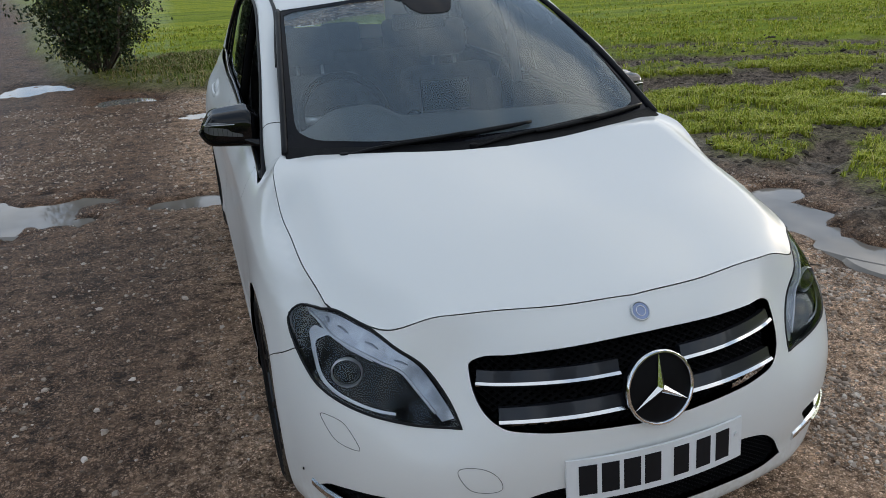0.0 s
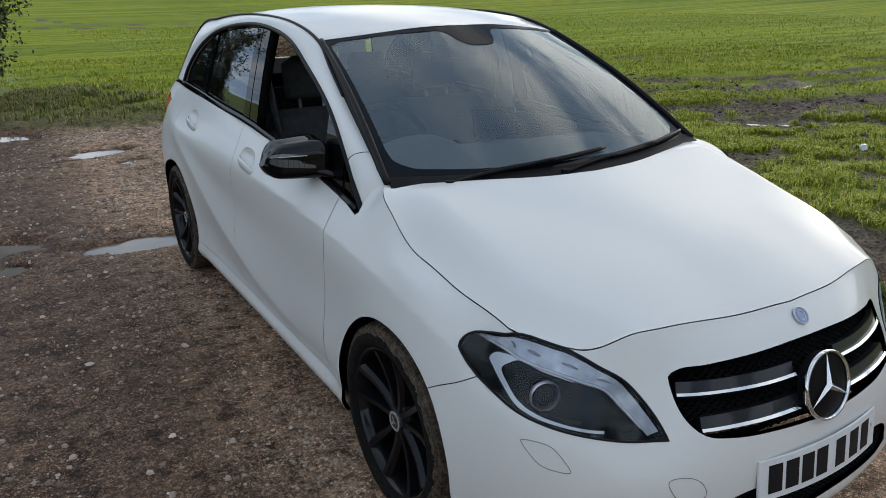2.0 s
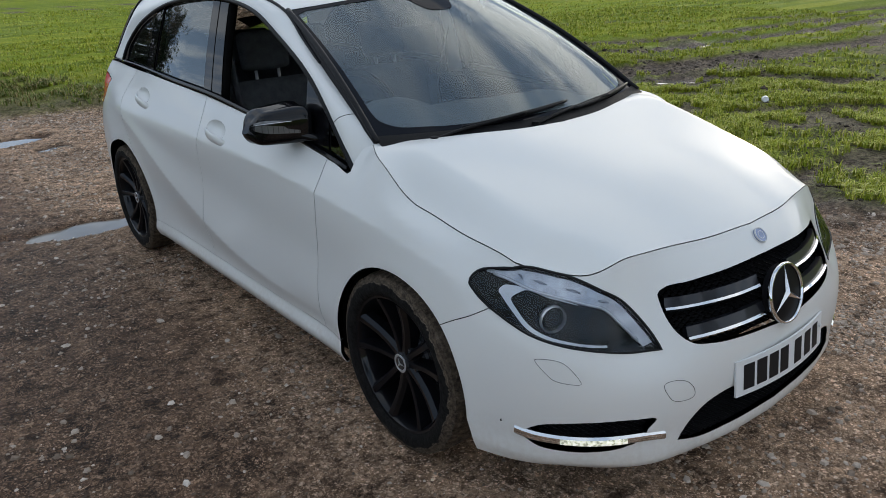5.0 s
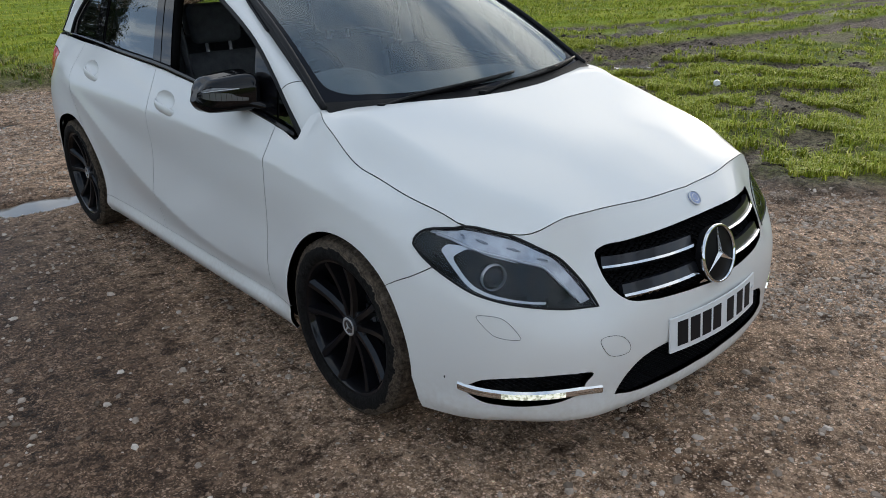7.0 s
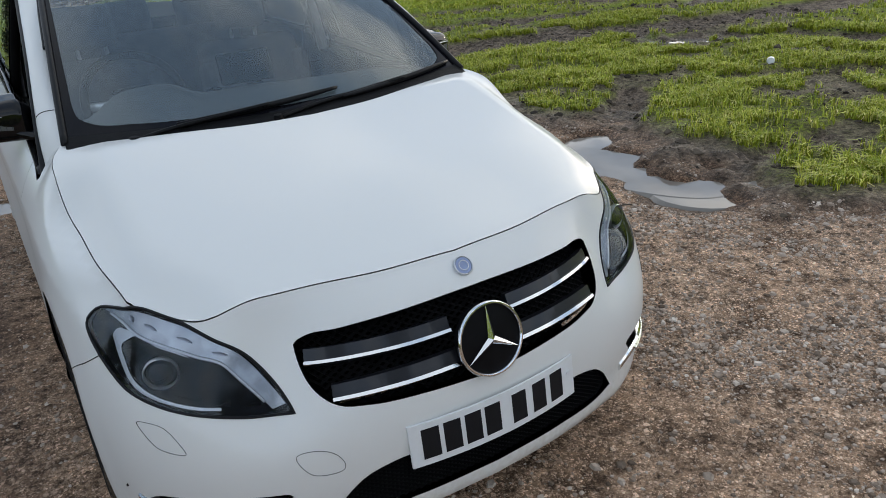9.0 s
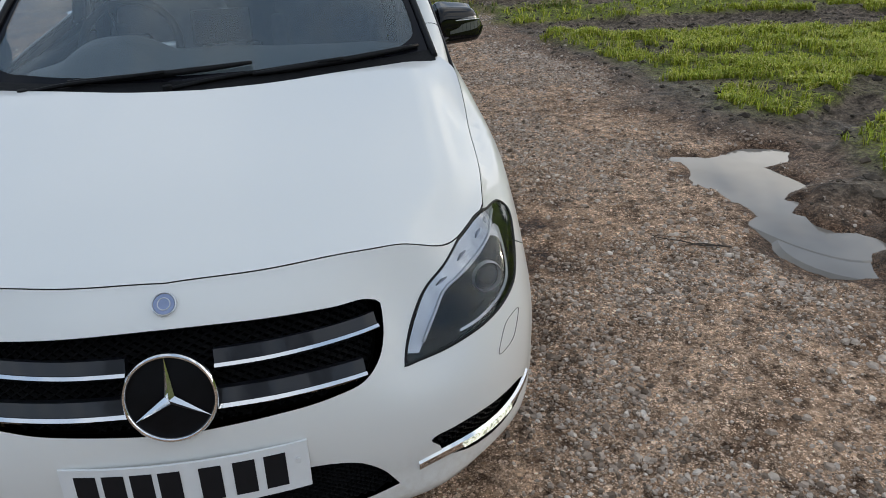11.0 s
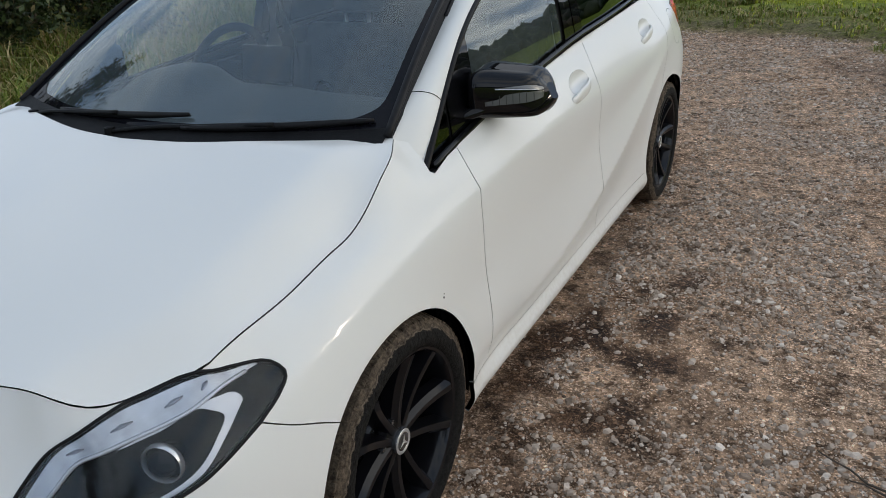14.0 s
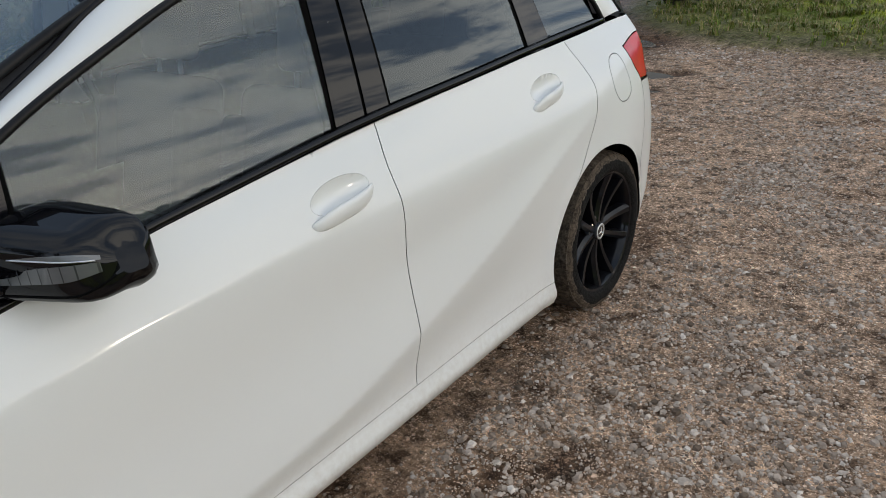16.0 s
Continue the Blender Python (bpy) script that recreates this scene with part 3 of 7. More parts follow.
def top_z(u):
    """Height of the skin's upper edge."""
    return np.interp(np.where(np.asarray(u) < -1.46, -2.92 - np.asarray(u), u), SG, SKIN[:, -1, 2])


def low_z(u):
    return np.interp(np.where(np.asarray(u) < -1.46, -2.92 - np.asarray(u), u), SG, SKIN[:, 0, 2])


BELT = [(0.290, 0.898), (0.48, 0.930), (0.68, 0.958), (0.93, 0.985), (1.43, 1.028), (1.60, 1.038), (2.30, 1.066), (2.97, 1.080)]


def run_top(u0, u1, n=40):
    u = np.linspace(u0, u1, n)
    return np.stack([u, top_z(u) + np.where(u < 0.262, 0.0009, np.clip(np.interp(u, [b[0] for b in BELT], [b[1] for b in BELT]) - 0.003 - top_z(u), -0.001, 0.02))], 1)


def run_low(u0, u1, n=40):
    u = np.linspace(u0, u1, n)
    return np.stack([u, low_z(u) + 0.002], 1)


def arc(ar, a0, a1, n=40):
    """Wheel arch from angle a0 to a1, degrees, 0 towards the tail, 90 up."""
    w = np.radians(np.linspace(a0, a1, n))
    return np.stack([ar[0] + ar[2] * np.cos(w), ar[1] + ar[2] * np.sin(w)], 1)


# Glasshouse: half width over (y, z)
def house(y, z):
    y, z = np.broadcast_arrays(np.asarray(y, float), np.asarray(z, float))
    e = z - 0.95
    x = 0.762 - 0.20 * e - 0.16 * np.maximum(e, 0) ** 2 - 0.045 * sstep(1.9, 3.1, y)
    return np.stack([x, y, z], -1)


# ---- the car ----
car = thing("car", "white five-door compact hatchback with black wheels parked on wet gravel", "car")
NOSE = -1.46


def opp(p):
    """The same outline on the other half of the nose."""
    p = np.asarray(p, float)
    return np.stack([2 * NOSE - p[:, 0], p[:, 1]], 1)[::-1]


def capped(pts, off=0.0015):
    p = np.asarray(pts, float).copy()
    p[:, 1] = np.minimum(p[:, 1], top_z(p[:, 0]) - off)
    return p


HL_TOP = [(-0.958, 0.541), (-0.937, 0.578), (-0.890, 0.635), (-0.840, 0.679), (-0.766, 0.713), (-0.700, 0.737), (-0.640, 0.753)]
HL_UP = [(-0.640, 0.753), (-0.58, 0.762), (-0.475, 0.765), (-0.40, 0.755)]
HL_REAR = [(-0.40, 0.755), (-0.358, 0.740), (-0.341, 0.713), (-0.370, 0.687), (-0.428, 0.655)]
HL_LOW = [(-0.428, 0.655), (-0.505, 0.627), (-0.58, 0.602), (-0.655, 0.584), (-0.75, 0.568), (-0.87, 0.546), (-0.958, 0.541)]
hl_top, hl_up, hl_rear, hl_low = (capped(curve_pts(p, 0.012)) for p in (HL_TOP, HL_UP, HL_REAR, HL_LOW))
hl_top[:, 1] += (top_z(hl_top[:, 0]) - 0.0015 - hl_top[:, 1]) * sstep(-0.70, -0.64, hl_top[:, 0])
hl_up[:, 1] += (top_z(hl_up[:, 0]) - 0.0015 - hl_up[:, 1]) * sstep(-0.42, -0.48, hl_up[:, 0])
HEADLIGHT = chain(hl_top, hl_up, hl_rear, hl_low)
GRILLE_H = [(-1.46, 0.712), (-1.25, 0.706), (-1.11, 0.697), (-1.005, 0.688), (-0.982, 0.678), (-0.984, 0.655), (-1.015, 0.585), (-1.065, 0.546), (-1.14, 0.531), (-1.275, 0.521), (-1.46, 0.508)]
grille_half = curve_pts(GRILLE_H, 0.015)
GRILLE = chain(grille_half, opp(grille_half))
low_half = chain(curve_pts([(-1.46, 0.374), (-1.25, 0.374), (-1.16, 0.368), (-1.105, 0.352), (-1.060, 0.318), (-1.015, 0.256)], 0.015),
                 curve_pts([(-1.015, 0.256), (-1.08, 0.243), (-1.235, 0.237), (-1.46, 0.236)], 0.015))
LOWER = chain(low_half, opp(low_half))
DRL = curve_pts([(-0.552, 0.304), (-0.590, 0.338), (-0.66, 0.357), (-0.76, 0.366), (-0.86, 0.362), (-0.925, 0.350), (-0.900, 0.322), (-0.895, 0.300), (-0.84, 0.274), (-0.75, 0.262), (-0.66, 0.262), (-0.59, 0.274)], 0.012, True)

# front bumper skin
seam_b = curve_pts([(-0.428, 0.655), (-0.36, 0.617), (-0.30, 0.588), (-0.262, 0.566)], 0.02)
b_half = chain(run_top(NOSE, -0.640), hl_top[::-1], hl_low[::-1], seam_b, arc(ARCH_F, 133.7, 182), [(-0.385, 0.25), (-0.395, 0.195)], run_low(-0.395, NOSE))
BUMPER = chain(b_half, opp(b_half))
bumper = sheet("front_bumper", BUMPER, skin, M_PAINT, car, "white painted front bumper", holes=[GRILLE, LOWER, DRL, opp(DRL)], away=(0, 0.5, 0.45), flange=0.02, spacing=0.024)

# bonnet
bon_half = chain(curve_pts([tuple(skin(u, float(top_z(u)))[:2]) for u in np.linspace(NOSE, -0.40, 26)], 0.03), [(float(cut_x(q)), q) for q in np.linspace(-0.40, 0.262, 30)], curve_pts([(0.712, 0.262), (0.66, 0.246), (0.60, 0.212), (0.40, 0.130), (0.20, 0.076), (0.0, 0.056)], 0.03))
BONNET = chain(bon_half, (bon_half * (-1, 1))[::-1])


def bonnet_s(x, y):
    return np.stack([x, y, bonnet_z(x, y)], -1)


bonnet = sheet("bonnet", BONNET, bonnet_s, M_PAINT, car, "white painted bonnet", away=(0, 0, 0.2), spacing=0.03, gap=0.0014, flange=0.016)
sheet("under_bonnet", inset(BONNET, 0.012), lambda x, y: bonnet_s(x, y) - np.array([0, 0, 0.03]), M_DARK, car, flange=0, gap=0, away=(0, 0, 0.2), spacing=0.06)

# flank panels, both sides
wing = chain(arc(ARCH_F, 133.7, -4), [(0.40, 0.286), (0.462, 0.286)], curve_pts([(0.462, 0.286), (0.463, 0.47), (0.455, 0.70), (0.458, 0.80), (0.462, 0.818)], 0.03),
             curve_pts([(0.462, 0.818), (0.452, 0.86), (0.450, 0.89), (0.458, 0.929)], 0.02), [(0.40, 0.922), (0.345, 0.911), (0.312, 0.904), (0.300, 0.912), (0.306, 0.940), (0.30, float(top_z(0.30)) - 0.004)], [(0.262, float(top_z(0.262)) - 0.002)], run_top(0.25, -0.475), hl_up[hl_up[:, 0] > -0.474], hl_rear, seam_b)
SEAM2 = [(1.55, 1.018), (1.528, 0.935), (1.530, 0.84), (1.530, 0.637), (1.530, 0.46), (1.522, 0.286)]
seam2 = curve_pts(SEAM2, 0.03)
seam1 = chain(curve_pts([(0.462, 0.286), (0.463, 0.47), (0.455, 0.70), (0.458, 0.80), (0.462, 0.818)], 0.03), curve_pts([(0.462, 0.818), (0.452, 0.86), (0.450, 0.89), (0.458, 0.929)], 0.02))
fdoor = chain(seam1, [(0.50, 0.937), (0.55, 0.946)], run_top(0.60, 1.55, 60), seam2, [(1.0, 0.286)])
seam3 = curve_pts([(2.415, 0.60), (2.50, 0.70), (2.585, 0.82), (2.62, 0.93), (2.57, 1.062)], 0.03)
rdoor = chain(seam2[::-1], run_top(1.55, 2.57, 40), seam3[::-1], arc(ARCH_R, 128.4, 184, 24), [(2.0, 0.286)])
quarter = chain(seam3, run_top(2.57, 3.42, 30), curve_pts([(3.42, 1.0), (3.2, 1.01), (2.968, 0.985)], 0.03), curve_pts([(2.968, 0.985), (3.012, 0.90), (3.047, 0.845)], 0.02), [(3.03, 0.70), (2.992, 0.42)], arc(ARCH_R, 17, 128.4, 30))
TAIL = chain(curve_pts([(2.972, 0.985), (3.016, 0.90), (3.052, 0.848)], 0.02), curve_pts([(3.052, 0.848), (3.20, 0.835), (3.45, 0.85)], 0.03), curve_pts([(3.45, 0.85), (3.46, 0.93), (3.42, 1.0)], 0.03), curve_pts([(3.42, 1.0), (3.2, 1.01), (2.972, 0.985)], 0.03))
rbump = chain(arc(ARCH_R, 17, -8, 10), [(3.03, 0.24)], run_low(3.06, 4.22), [(4.22, 0.70)], curve_pts([(4.22, 0.70), (3.6, 0.80), (3.2, 0.83), (3.048, 0.84)], 0.04), [(3.03, 0.70)])
sill = chain([(0.335, 0.2875), (2.275, 0.2875)], arc(ARCH_R, 184.5, 199, 6), run_low(2.30, 0.33), arc(ARCH_F, -19, -5, 6))


def ellipse_hole(cy, cz, a, b, tilt=0.0, n=26):
    w = np.linspace(0, 2 * math.pi, n, endpoint=False)
    c, s = math.cos(radians(tilt)), math.sin(radians(tilt))
    return np.stack([cy + a * np.cos(w) * c - b * np.sin(w) * s, cz + a * np.cos(w) * s + b * np.sin(w) * c], 1)


H_FRONT, H_REAR = (1.345, 0.905), (2.335, 0.948)


def handle(door, cy, cz, tilt, mir):
    """Broad pull handle bridging a shallow almond-shaped recess."""
    ct, st = math.cos(radians(tilt)), math.sin(radians(tilt))
    mx = np.array([cy + 0.004, cz + 0.010])
    hole = ellipse_hole(*mx, 0.098, 0.036, tilt)
    sheet("handle_recess", hole, skin, M_PAINT, door, mirror=mir, spacing=0.010, gap=0, flange=0, away=(0, cy, 0.5),
          depth=lambda uv: 0.019 * (np.clip(1 - (((uv - mx) @ np.array([ct, st])) / 0.098) ** 2 - (((uv - mx) @ np.array([-st, ct])) / 0.036) ** 2, 0, 1)) ** 0.9)
    t = np.linspace(-1, 1, 25)
    yy = cy + 0.112 * t * ct
    zz = cz - 0.022 + 0.112 * t * st - 0.008 * t**2 * (t < 0) + 0.012 * t**2 * (t > 0)
    p = skin(yy, zz)
    p[:, 0] += 0.016 * (1 - t**4) - 0.006
    wide = 0.0215 * (1 - 0.55 * np.abs(t) ** 3.0)
    vs, k = [], 14
    for i in range(25):
        for w in np.linspace(0, 2 * math.pi, k, endpoint=False):
            vs.append((p[i, 0] + 0.0085 * math.cos(w) * (1 - 0.5 * abs(t[i]) ** 3), p[i, 1] - st * wide[i] * math.sin(w), p[i, 2] + wide[i] * math.sin(w)))
    vs = np.array(vs) * (-1 if mir else 1, 1, 1)
    fs = grid_faces(25, k) + [(i * k + k - 1, (i + 1) * k + k - 1, (i + 1) * k, i * k) for i in range(24)] + [tuple(range(k)), tuple(range(24 * k, 25 * k))[::-1]]
    link_mesh("door_handle", vs, fs if mir else [f[::-1] for f in fs], M_PAINT, door, "white painted pull handle")


for mir in (False, True):
    w = sheet("front_wing", wing, skin, M_PAINT, car, mirror=mir, spacing=0.014, away=(0, 0.3, 0.4))
    fd = sheet("front_door", fdoor, skin, M_PAINT, car, mirror=mir, spacing=0.014, away=(0, 1, 0.4), holes=[ellipse_hole(H_FRONT[0] + 0.004, H_FRONT[1] + 0.010, 0.097, 0.035, 3)])
    rd = sheet("rear_door", rdoor, skin, M_PAINT, car, mirror=mir, spacing=0.014, away=(0, 2, 0.4), holes=[ellipse_hole(H_REAR[0] + 0.004, H_REAR[1] + 0.010, 0.097, 0.035, 5)])
    handle(fd, *H_FRONT, 3, mir)
    handle(rd, *H_REAR, 5, mir)
    FUEL = curve_pts([(2.79, 0.82), (2.86, 0.815), (2.90, 0.84), (2.905, 0.92), (2.89, 0.965), (2.80, 0.965), (2.765, 0.93), (2.765, 0.85)], 0.015, True)
    qp = sheet("rear_quarter_panel", quarter, skin, M_PAINT, car, mirror=mir, spacing=0.014, away=(0, 2.6, 0.4), holes=[] if mir else [FUEL])
    if not mir:
        sheet("fuel_flap", FUEL, skin, M_PAINT, car, mirror=mir, away=(0, 2.6, 0.4), gap=0.0012)
    sheet("tail_light", TAIL, skin, M_RED, car, "red rear lamp", mirror=mir, away=(0, 2.6, 0.6), gap=0.003)
    sheet("rear_bumper", rbump, skin, M_PAINT, car, mirror=mir, away=(0, 2.6, 0.5))
    sheet("sill", sill, skin, M_PAINT, car, "white side sill streaked with road dirt", mirror=mir, away=(0, 1.3, 0.5), spacing=0.02)

# stone chips in the paint
CHIPS = [(0.191, 0.628, 0.0035), (0.195, 0.636, 0.0022)]
for cu, cz, cr in CHIPS:
    p = skin(np.array([cu]), np.array([cz]))[0]
    lathe("paint_chip", [(0.0, 0.0012), (cr * 0.8, 0.0010), (cr, -0.001), (0.0, -0.001)], M_TRIM, car, "dark stone chip", n=9, at=tuple(p))
p = skin(np.array([-2.432]), np.array([0.333]))[0]
lathe("paint_chip", [(0.0, 0.0014), (0.0035, 0.0012), (0.0045, -0.001), (0.0, -0.001)], M_TRIM, car, "dark stone chip", n=9, axis="y", at=tuple(p))

# tailgate above the rear lamps
tg = []
for f in np.linspace(-1, 1, 21):
    for v in np.linspace(0, 1, 14):
        top = np.array([0.57 * f, 3.07 - 0.05 * f * f, 1.42 - 0.05 * f * f])
        bot = np.array([0.74 * f, 3.46 - 0.20 * f * f, 0.80])
        p = top * (1 - v) + bot * v
        tg.append(p + np.array([0, 0.06, 0.03]) * math.sin(math.pi * v))
tailgate = link_mesh("tailgate", tg, [q for q in grid_faces(21, 14) if not (3 <= q[0] // 14 < 17 and 1 <= q[0] % 14 < 6)], M_PAINT, car)
rg = np.array(tg).reshape(21, 14, 3)[3:18, 1:7] + np.array([0, 0.006, 0.004])
link_mesh("rear_window", rg.reshape(-1, 3), grid_faces(15, 6), M_REARG, tailgate)

# roof rails and pillars: a skin between the window line and the windscreen or roof edge
DLO_TOP = [(0.290, 0.898), (0.515, 1.085), (0.70, 1.205), (0.95, 1.312), (1.21, 1.402), (1.52, 1.444), (1.86, 1.446), (2.30, 1.404), (2.66, 1.311), (2.88, 1.19), (2.97, 1.085)]
EDGE = [(0.700, 0.262, 1.000), (0.672, 0.46, 1.103), (0.643, 0.66, 1.207), (0.612, 0.85, 1.306), (0.582, 1.03, 1.400), (0.574, 1.28, 1.458), (0.566, 1.62, 1.484), (0.560, 2.05, 1.485), (0.555, 2.50, 1.458), (0.562, 2.90, 1.400), (0.68, 3.14, 1.09)]
tt = np.linspace(0, 1, 11)
tq = np.linspace(0, 1, 121)
dlo = herm(tt, np.array(DLO_TOP), tq)
ca = house(dlo[:, 0], dlo[:, 1])
cb = herm(tt, np.array(EDGE), tq)
for mir in (False, True):
    vs = []
    for i in range(121):
        out = np.array([0.75, -0.15 if tq[i] < 0.4 else 0.1, 0.6])
        for v in np.linspace(0, 1, 11):
            vs.append(ca[i] * (1 - v) + cb[i] * v + out * (0.020 * math.sin(math.pi * v) ** 0.8 * float(sstep(-4, 9, i)) - 0.006 * (1 - float(sstep(0, 7, i)))))
    vs = np.array(vs) * (-1 if mir else 1, 1, 1)
    fs = grid_faces(121, 11)
    pil = link_mesh("roof_rail", vs, fs if mir else [q[::-1] for q in fs], M_PAINT, car, "white roof pillar and rail")
    tube("drip_moulding", (cb[26:] + np.array([0.004, 0, 0.002])) * (-1 if mir else 1, 1, 1), 0.007, M_TRIM, pil, "black rubber moulding", sides=6)
    js = np.array([(ca[9] * (1 - v) + cb[9] * v + np.array([0.75, -0.15, 0.6]) * (0.020 * math.sin(math.pi * v) ** 0.8)) for v in np.linspace(0.03, 0.97, 12)])
    tube("panel_joint", js * (-1 if mir else 1, 1, 1), 0.0014, M_DARK, pil, sides=4)


def roof_z(x, y):
    zr = herm([0.8, 0.9, 1.03, 1.25, 1.5, 2.0, 2.5, 2.85, 3.1], [1.425, 1.447, 1.468, 1.497, 1.514, 1.521, 1.497, 1.452, 1.41], y)
    ze = np.interp(y, [e[1] for e in EDGE[3:]], [e[2] for e in EDGE[3:]])
    xe = np.interp(y, [e[1] for e in EDGE[3:]], [e[0] for e in EDGE[3:]])
    k = np.clip(np.abs(x) / xe, 0, 1.1)
    return zr - (zr - ze) * k**2.4


def roof_s(x, y):
    return np.stack([x, y, roof_z(x, y)], -1)


er = np.array([(e[0] - 0.006, e[1]) for e in EDGE[4:10]])
roof_half = chain(curve_pts([(0.0, 0.905), (0.3, 0.942), (0.576, 1.035)], 0.05), curve_pts(er, 0.06), [(0.50, 3.03), (0.0, 3.07)])
ROOF = chain(roof_half, (roof_half * (-1, 1))[::-1])
roof = sheet("roof", ROOF, roof_s, M_PAINT, car, "white roof", away=(0, 2, 0.5), spacing=0.05, flange=0.01)
link_mesh("headliner", *(lambda v: (v, grid_faces(14, 14)))(np.array([(x, y, float(roof_z(x, y)) - 0.03) for x in np.linspace(-0.55, 0.55, 14) for y in np.linspace(1.0, 2.9, 14)])), M_SEAT, car)


# windscreen
def screen(a, b):
    f, v = np.asarray(a, float) / 0.64, np.asarray(b, float) / 0.9
    bot = np.stack([0.700 * f, 0.105 + 0.155 * f * f, 0.985 + 0.015 * f * f], -1)
    top = np.stack([0.578 * f, 0.905 + 0.125 * f * f, 1.447 - 0.047 * f * f], -1)
    return bot * (1 - v[..., None]) + top * v[..., None] + np.stack([0 * f, -0.012 * np.sin(math.pi * v), 0.024 * np.sin(math.pi * v)], -1)


def screen_out(a, b):
    return screen(a, b) + np.array([0, -0.0012, 0.0018])


SCREEN = np.array([(-0.635, 0.0), (0.635, 0.0), (0.635, 0.897), (-0.635, 0.897)])
frit_half = chain([(0.0, 0.054)], curve_pts([(0.2, 0.055), (0.47, 0.064), (0.555, 0.075), (0.592, 0.105), (0.604, 0.165)], 0.02), [(0.608, 0.45), (0.612, 0.852)],
                  [(0.575, 0.872), (0.15, 0.868)], curve_pts([(0.15, 0.868), (0.118, 0.845), (0.095, 0.79), (0.072, 0.752), (0.040, 0.738)], 0.02), [(0.0, 0.735)])
frit_in = chain(frit_half, (frit_half * (-1, 1))[::-1])
windscreen = sheet("windscreen", SCREEN, screen, M_WIND, car, "laminated windscreen with a black edge band", away=(0, 2, 0.2), spacing=0.05, flange=0)
windscreen.visible_shadow = False
sheet("edge_band", SCREEN, screen_out, M_FRIT, windscreen, "black printed border", holes=[frit_in], away=(0, 2, 0.2), spacing=0.04, flange=0)
for mir in (1, -1):
    b = np.linspace(0.0, 0.9, 30)
    tube("screen_seal", screen(np.full(30, 0.636 * mir), b) + np.array([0.002 * mir, -0.003, 0.004]), 0.011, M_TRIM, windscreen, "black rubber seal", sides=8)
for mir in (1, -1):
    n_ = 42
    pe = np.stack([np.interp(np.linspace(0, 4, n_), range(5), [e[k] for e in EDGE[:5]]) for k in range(3)], 1) * (mir, 1, 1)
    ps = screen(np.full(n_, 0.630 * mir), np.linspace(0.0, 0.9, n_))
    fil = np.concatenate([ps + np.array([0, -0.002, 0.003]), (ps + pe) / 2 + np.array([0.004 * mir, -0.002, 0.003]), pe + np.array([0.006 * mir, 0, -0.004])])
    link_mesh("screen_fillet", fil, grid_faces(3, n_), M_TRIM, windscreen, "black fillet between screen and pillar")
a = np.linspace(-0.64, 0.64, 40)
cow = np.vstack([screen(a, np.full(40, 0.03)) + np.array([0, 0, 0.004]), screen(a, np.full(40, 0.0)) + np.array([0, -0.045, -0.012]), screen(a, np.full(40, 0.0)) + np.array([0, -0.10, -0.045])]).reshape(3, 40, 3)
link_mesh("cowl", cow.reshape(-1, 3), grid_faces(3, 40), M_PLASTIC, car, "black plastic scuttle panel")


def wiper(p0, p1, pivot, v0, v1):
    """Flat-blade wiper lying along the foot of the screen, with its arm."""
    aa, bb = np.linspace(p0, p1, 18), np.linspace(v0, v1, 18)
    base = screen(aa, bb)
    t = np.linspace(0, 1, 18)
    wob = base + np.array([0, -0.007, 0.010])
    blade = tube("wiper_blade", wob, 0.0075 - 0.0035 * np.abs(2 * t - 1) ** 3, M_TRIM, car, "black flat wiper blade", sides=6, flat=1.4)
    tube("rubber_lip", base + np.array([0, -0.003, 0.006]), 0.0028, M_TRIM, blade, sides=4)
    mid = wob[9] + np.array([0, -0.006, 0.006])
    pv = np.array(pivot)
    arm = np.array([pv, pv * 0.8 + mid * 0.2 + np.array([0, 0, 0.006]), pv * 0.4 + mid * 0.6 + np.array([0, 0, 0.004]), mid])
    armo = tube("wiper_arm", curve_pts(arm, 0.02), 0.009, M_PLASTIC, car, "black wiper arm", sides=6, flat=0.7)
    lathe("pivot_cap", [(0.0, 0.016), (0.014, 0.012), (0.017, -0.02), (0.0, -0.02)], M_PLASTIC, armo, n=14, axis="z", at=tuple(pv))


wiper(0.13, 0.60, (-0.10, 0.100, 0.992), 0.030, 0.052)
wiper(-0.36, 0.13, (-0.52, 0.170, 0.994), 0.032, 0.075)

# side windows


def dlo_z(y):
    return np.interp(y, dlo[:, 0], dlo[:, 1])


def belt_z(y):
    return np.interp(y, [b[0] for b in BELT], [b[1] for b in BELT])


def pane(y0b, y0t, y1b, y1t):
    """Outline between the belt and the window line; bounds given at foot and head."""
    lo = [(y, belt_z(y) + 0.012) for y in np.linspace(y0b, y1b, 14)]
    hi = [(y, dlo_z(y) - 0.012) for y in np.linspace(y1t, y0t, 18)]
    return chain(lo, hi)


def house_in(d):
    return lambda y, z: house(y, z) - np.array([d, 0, 0])


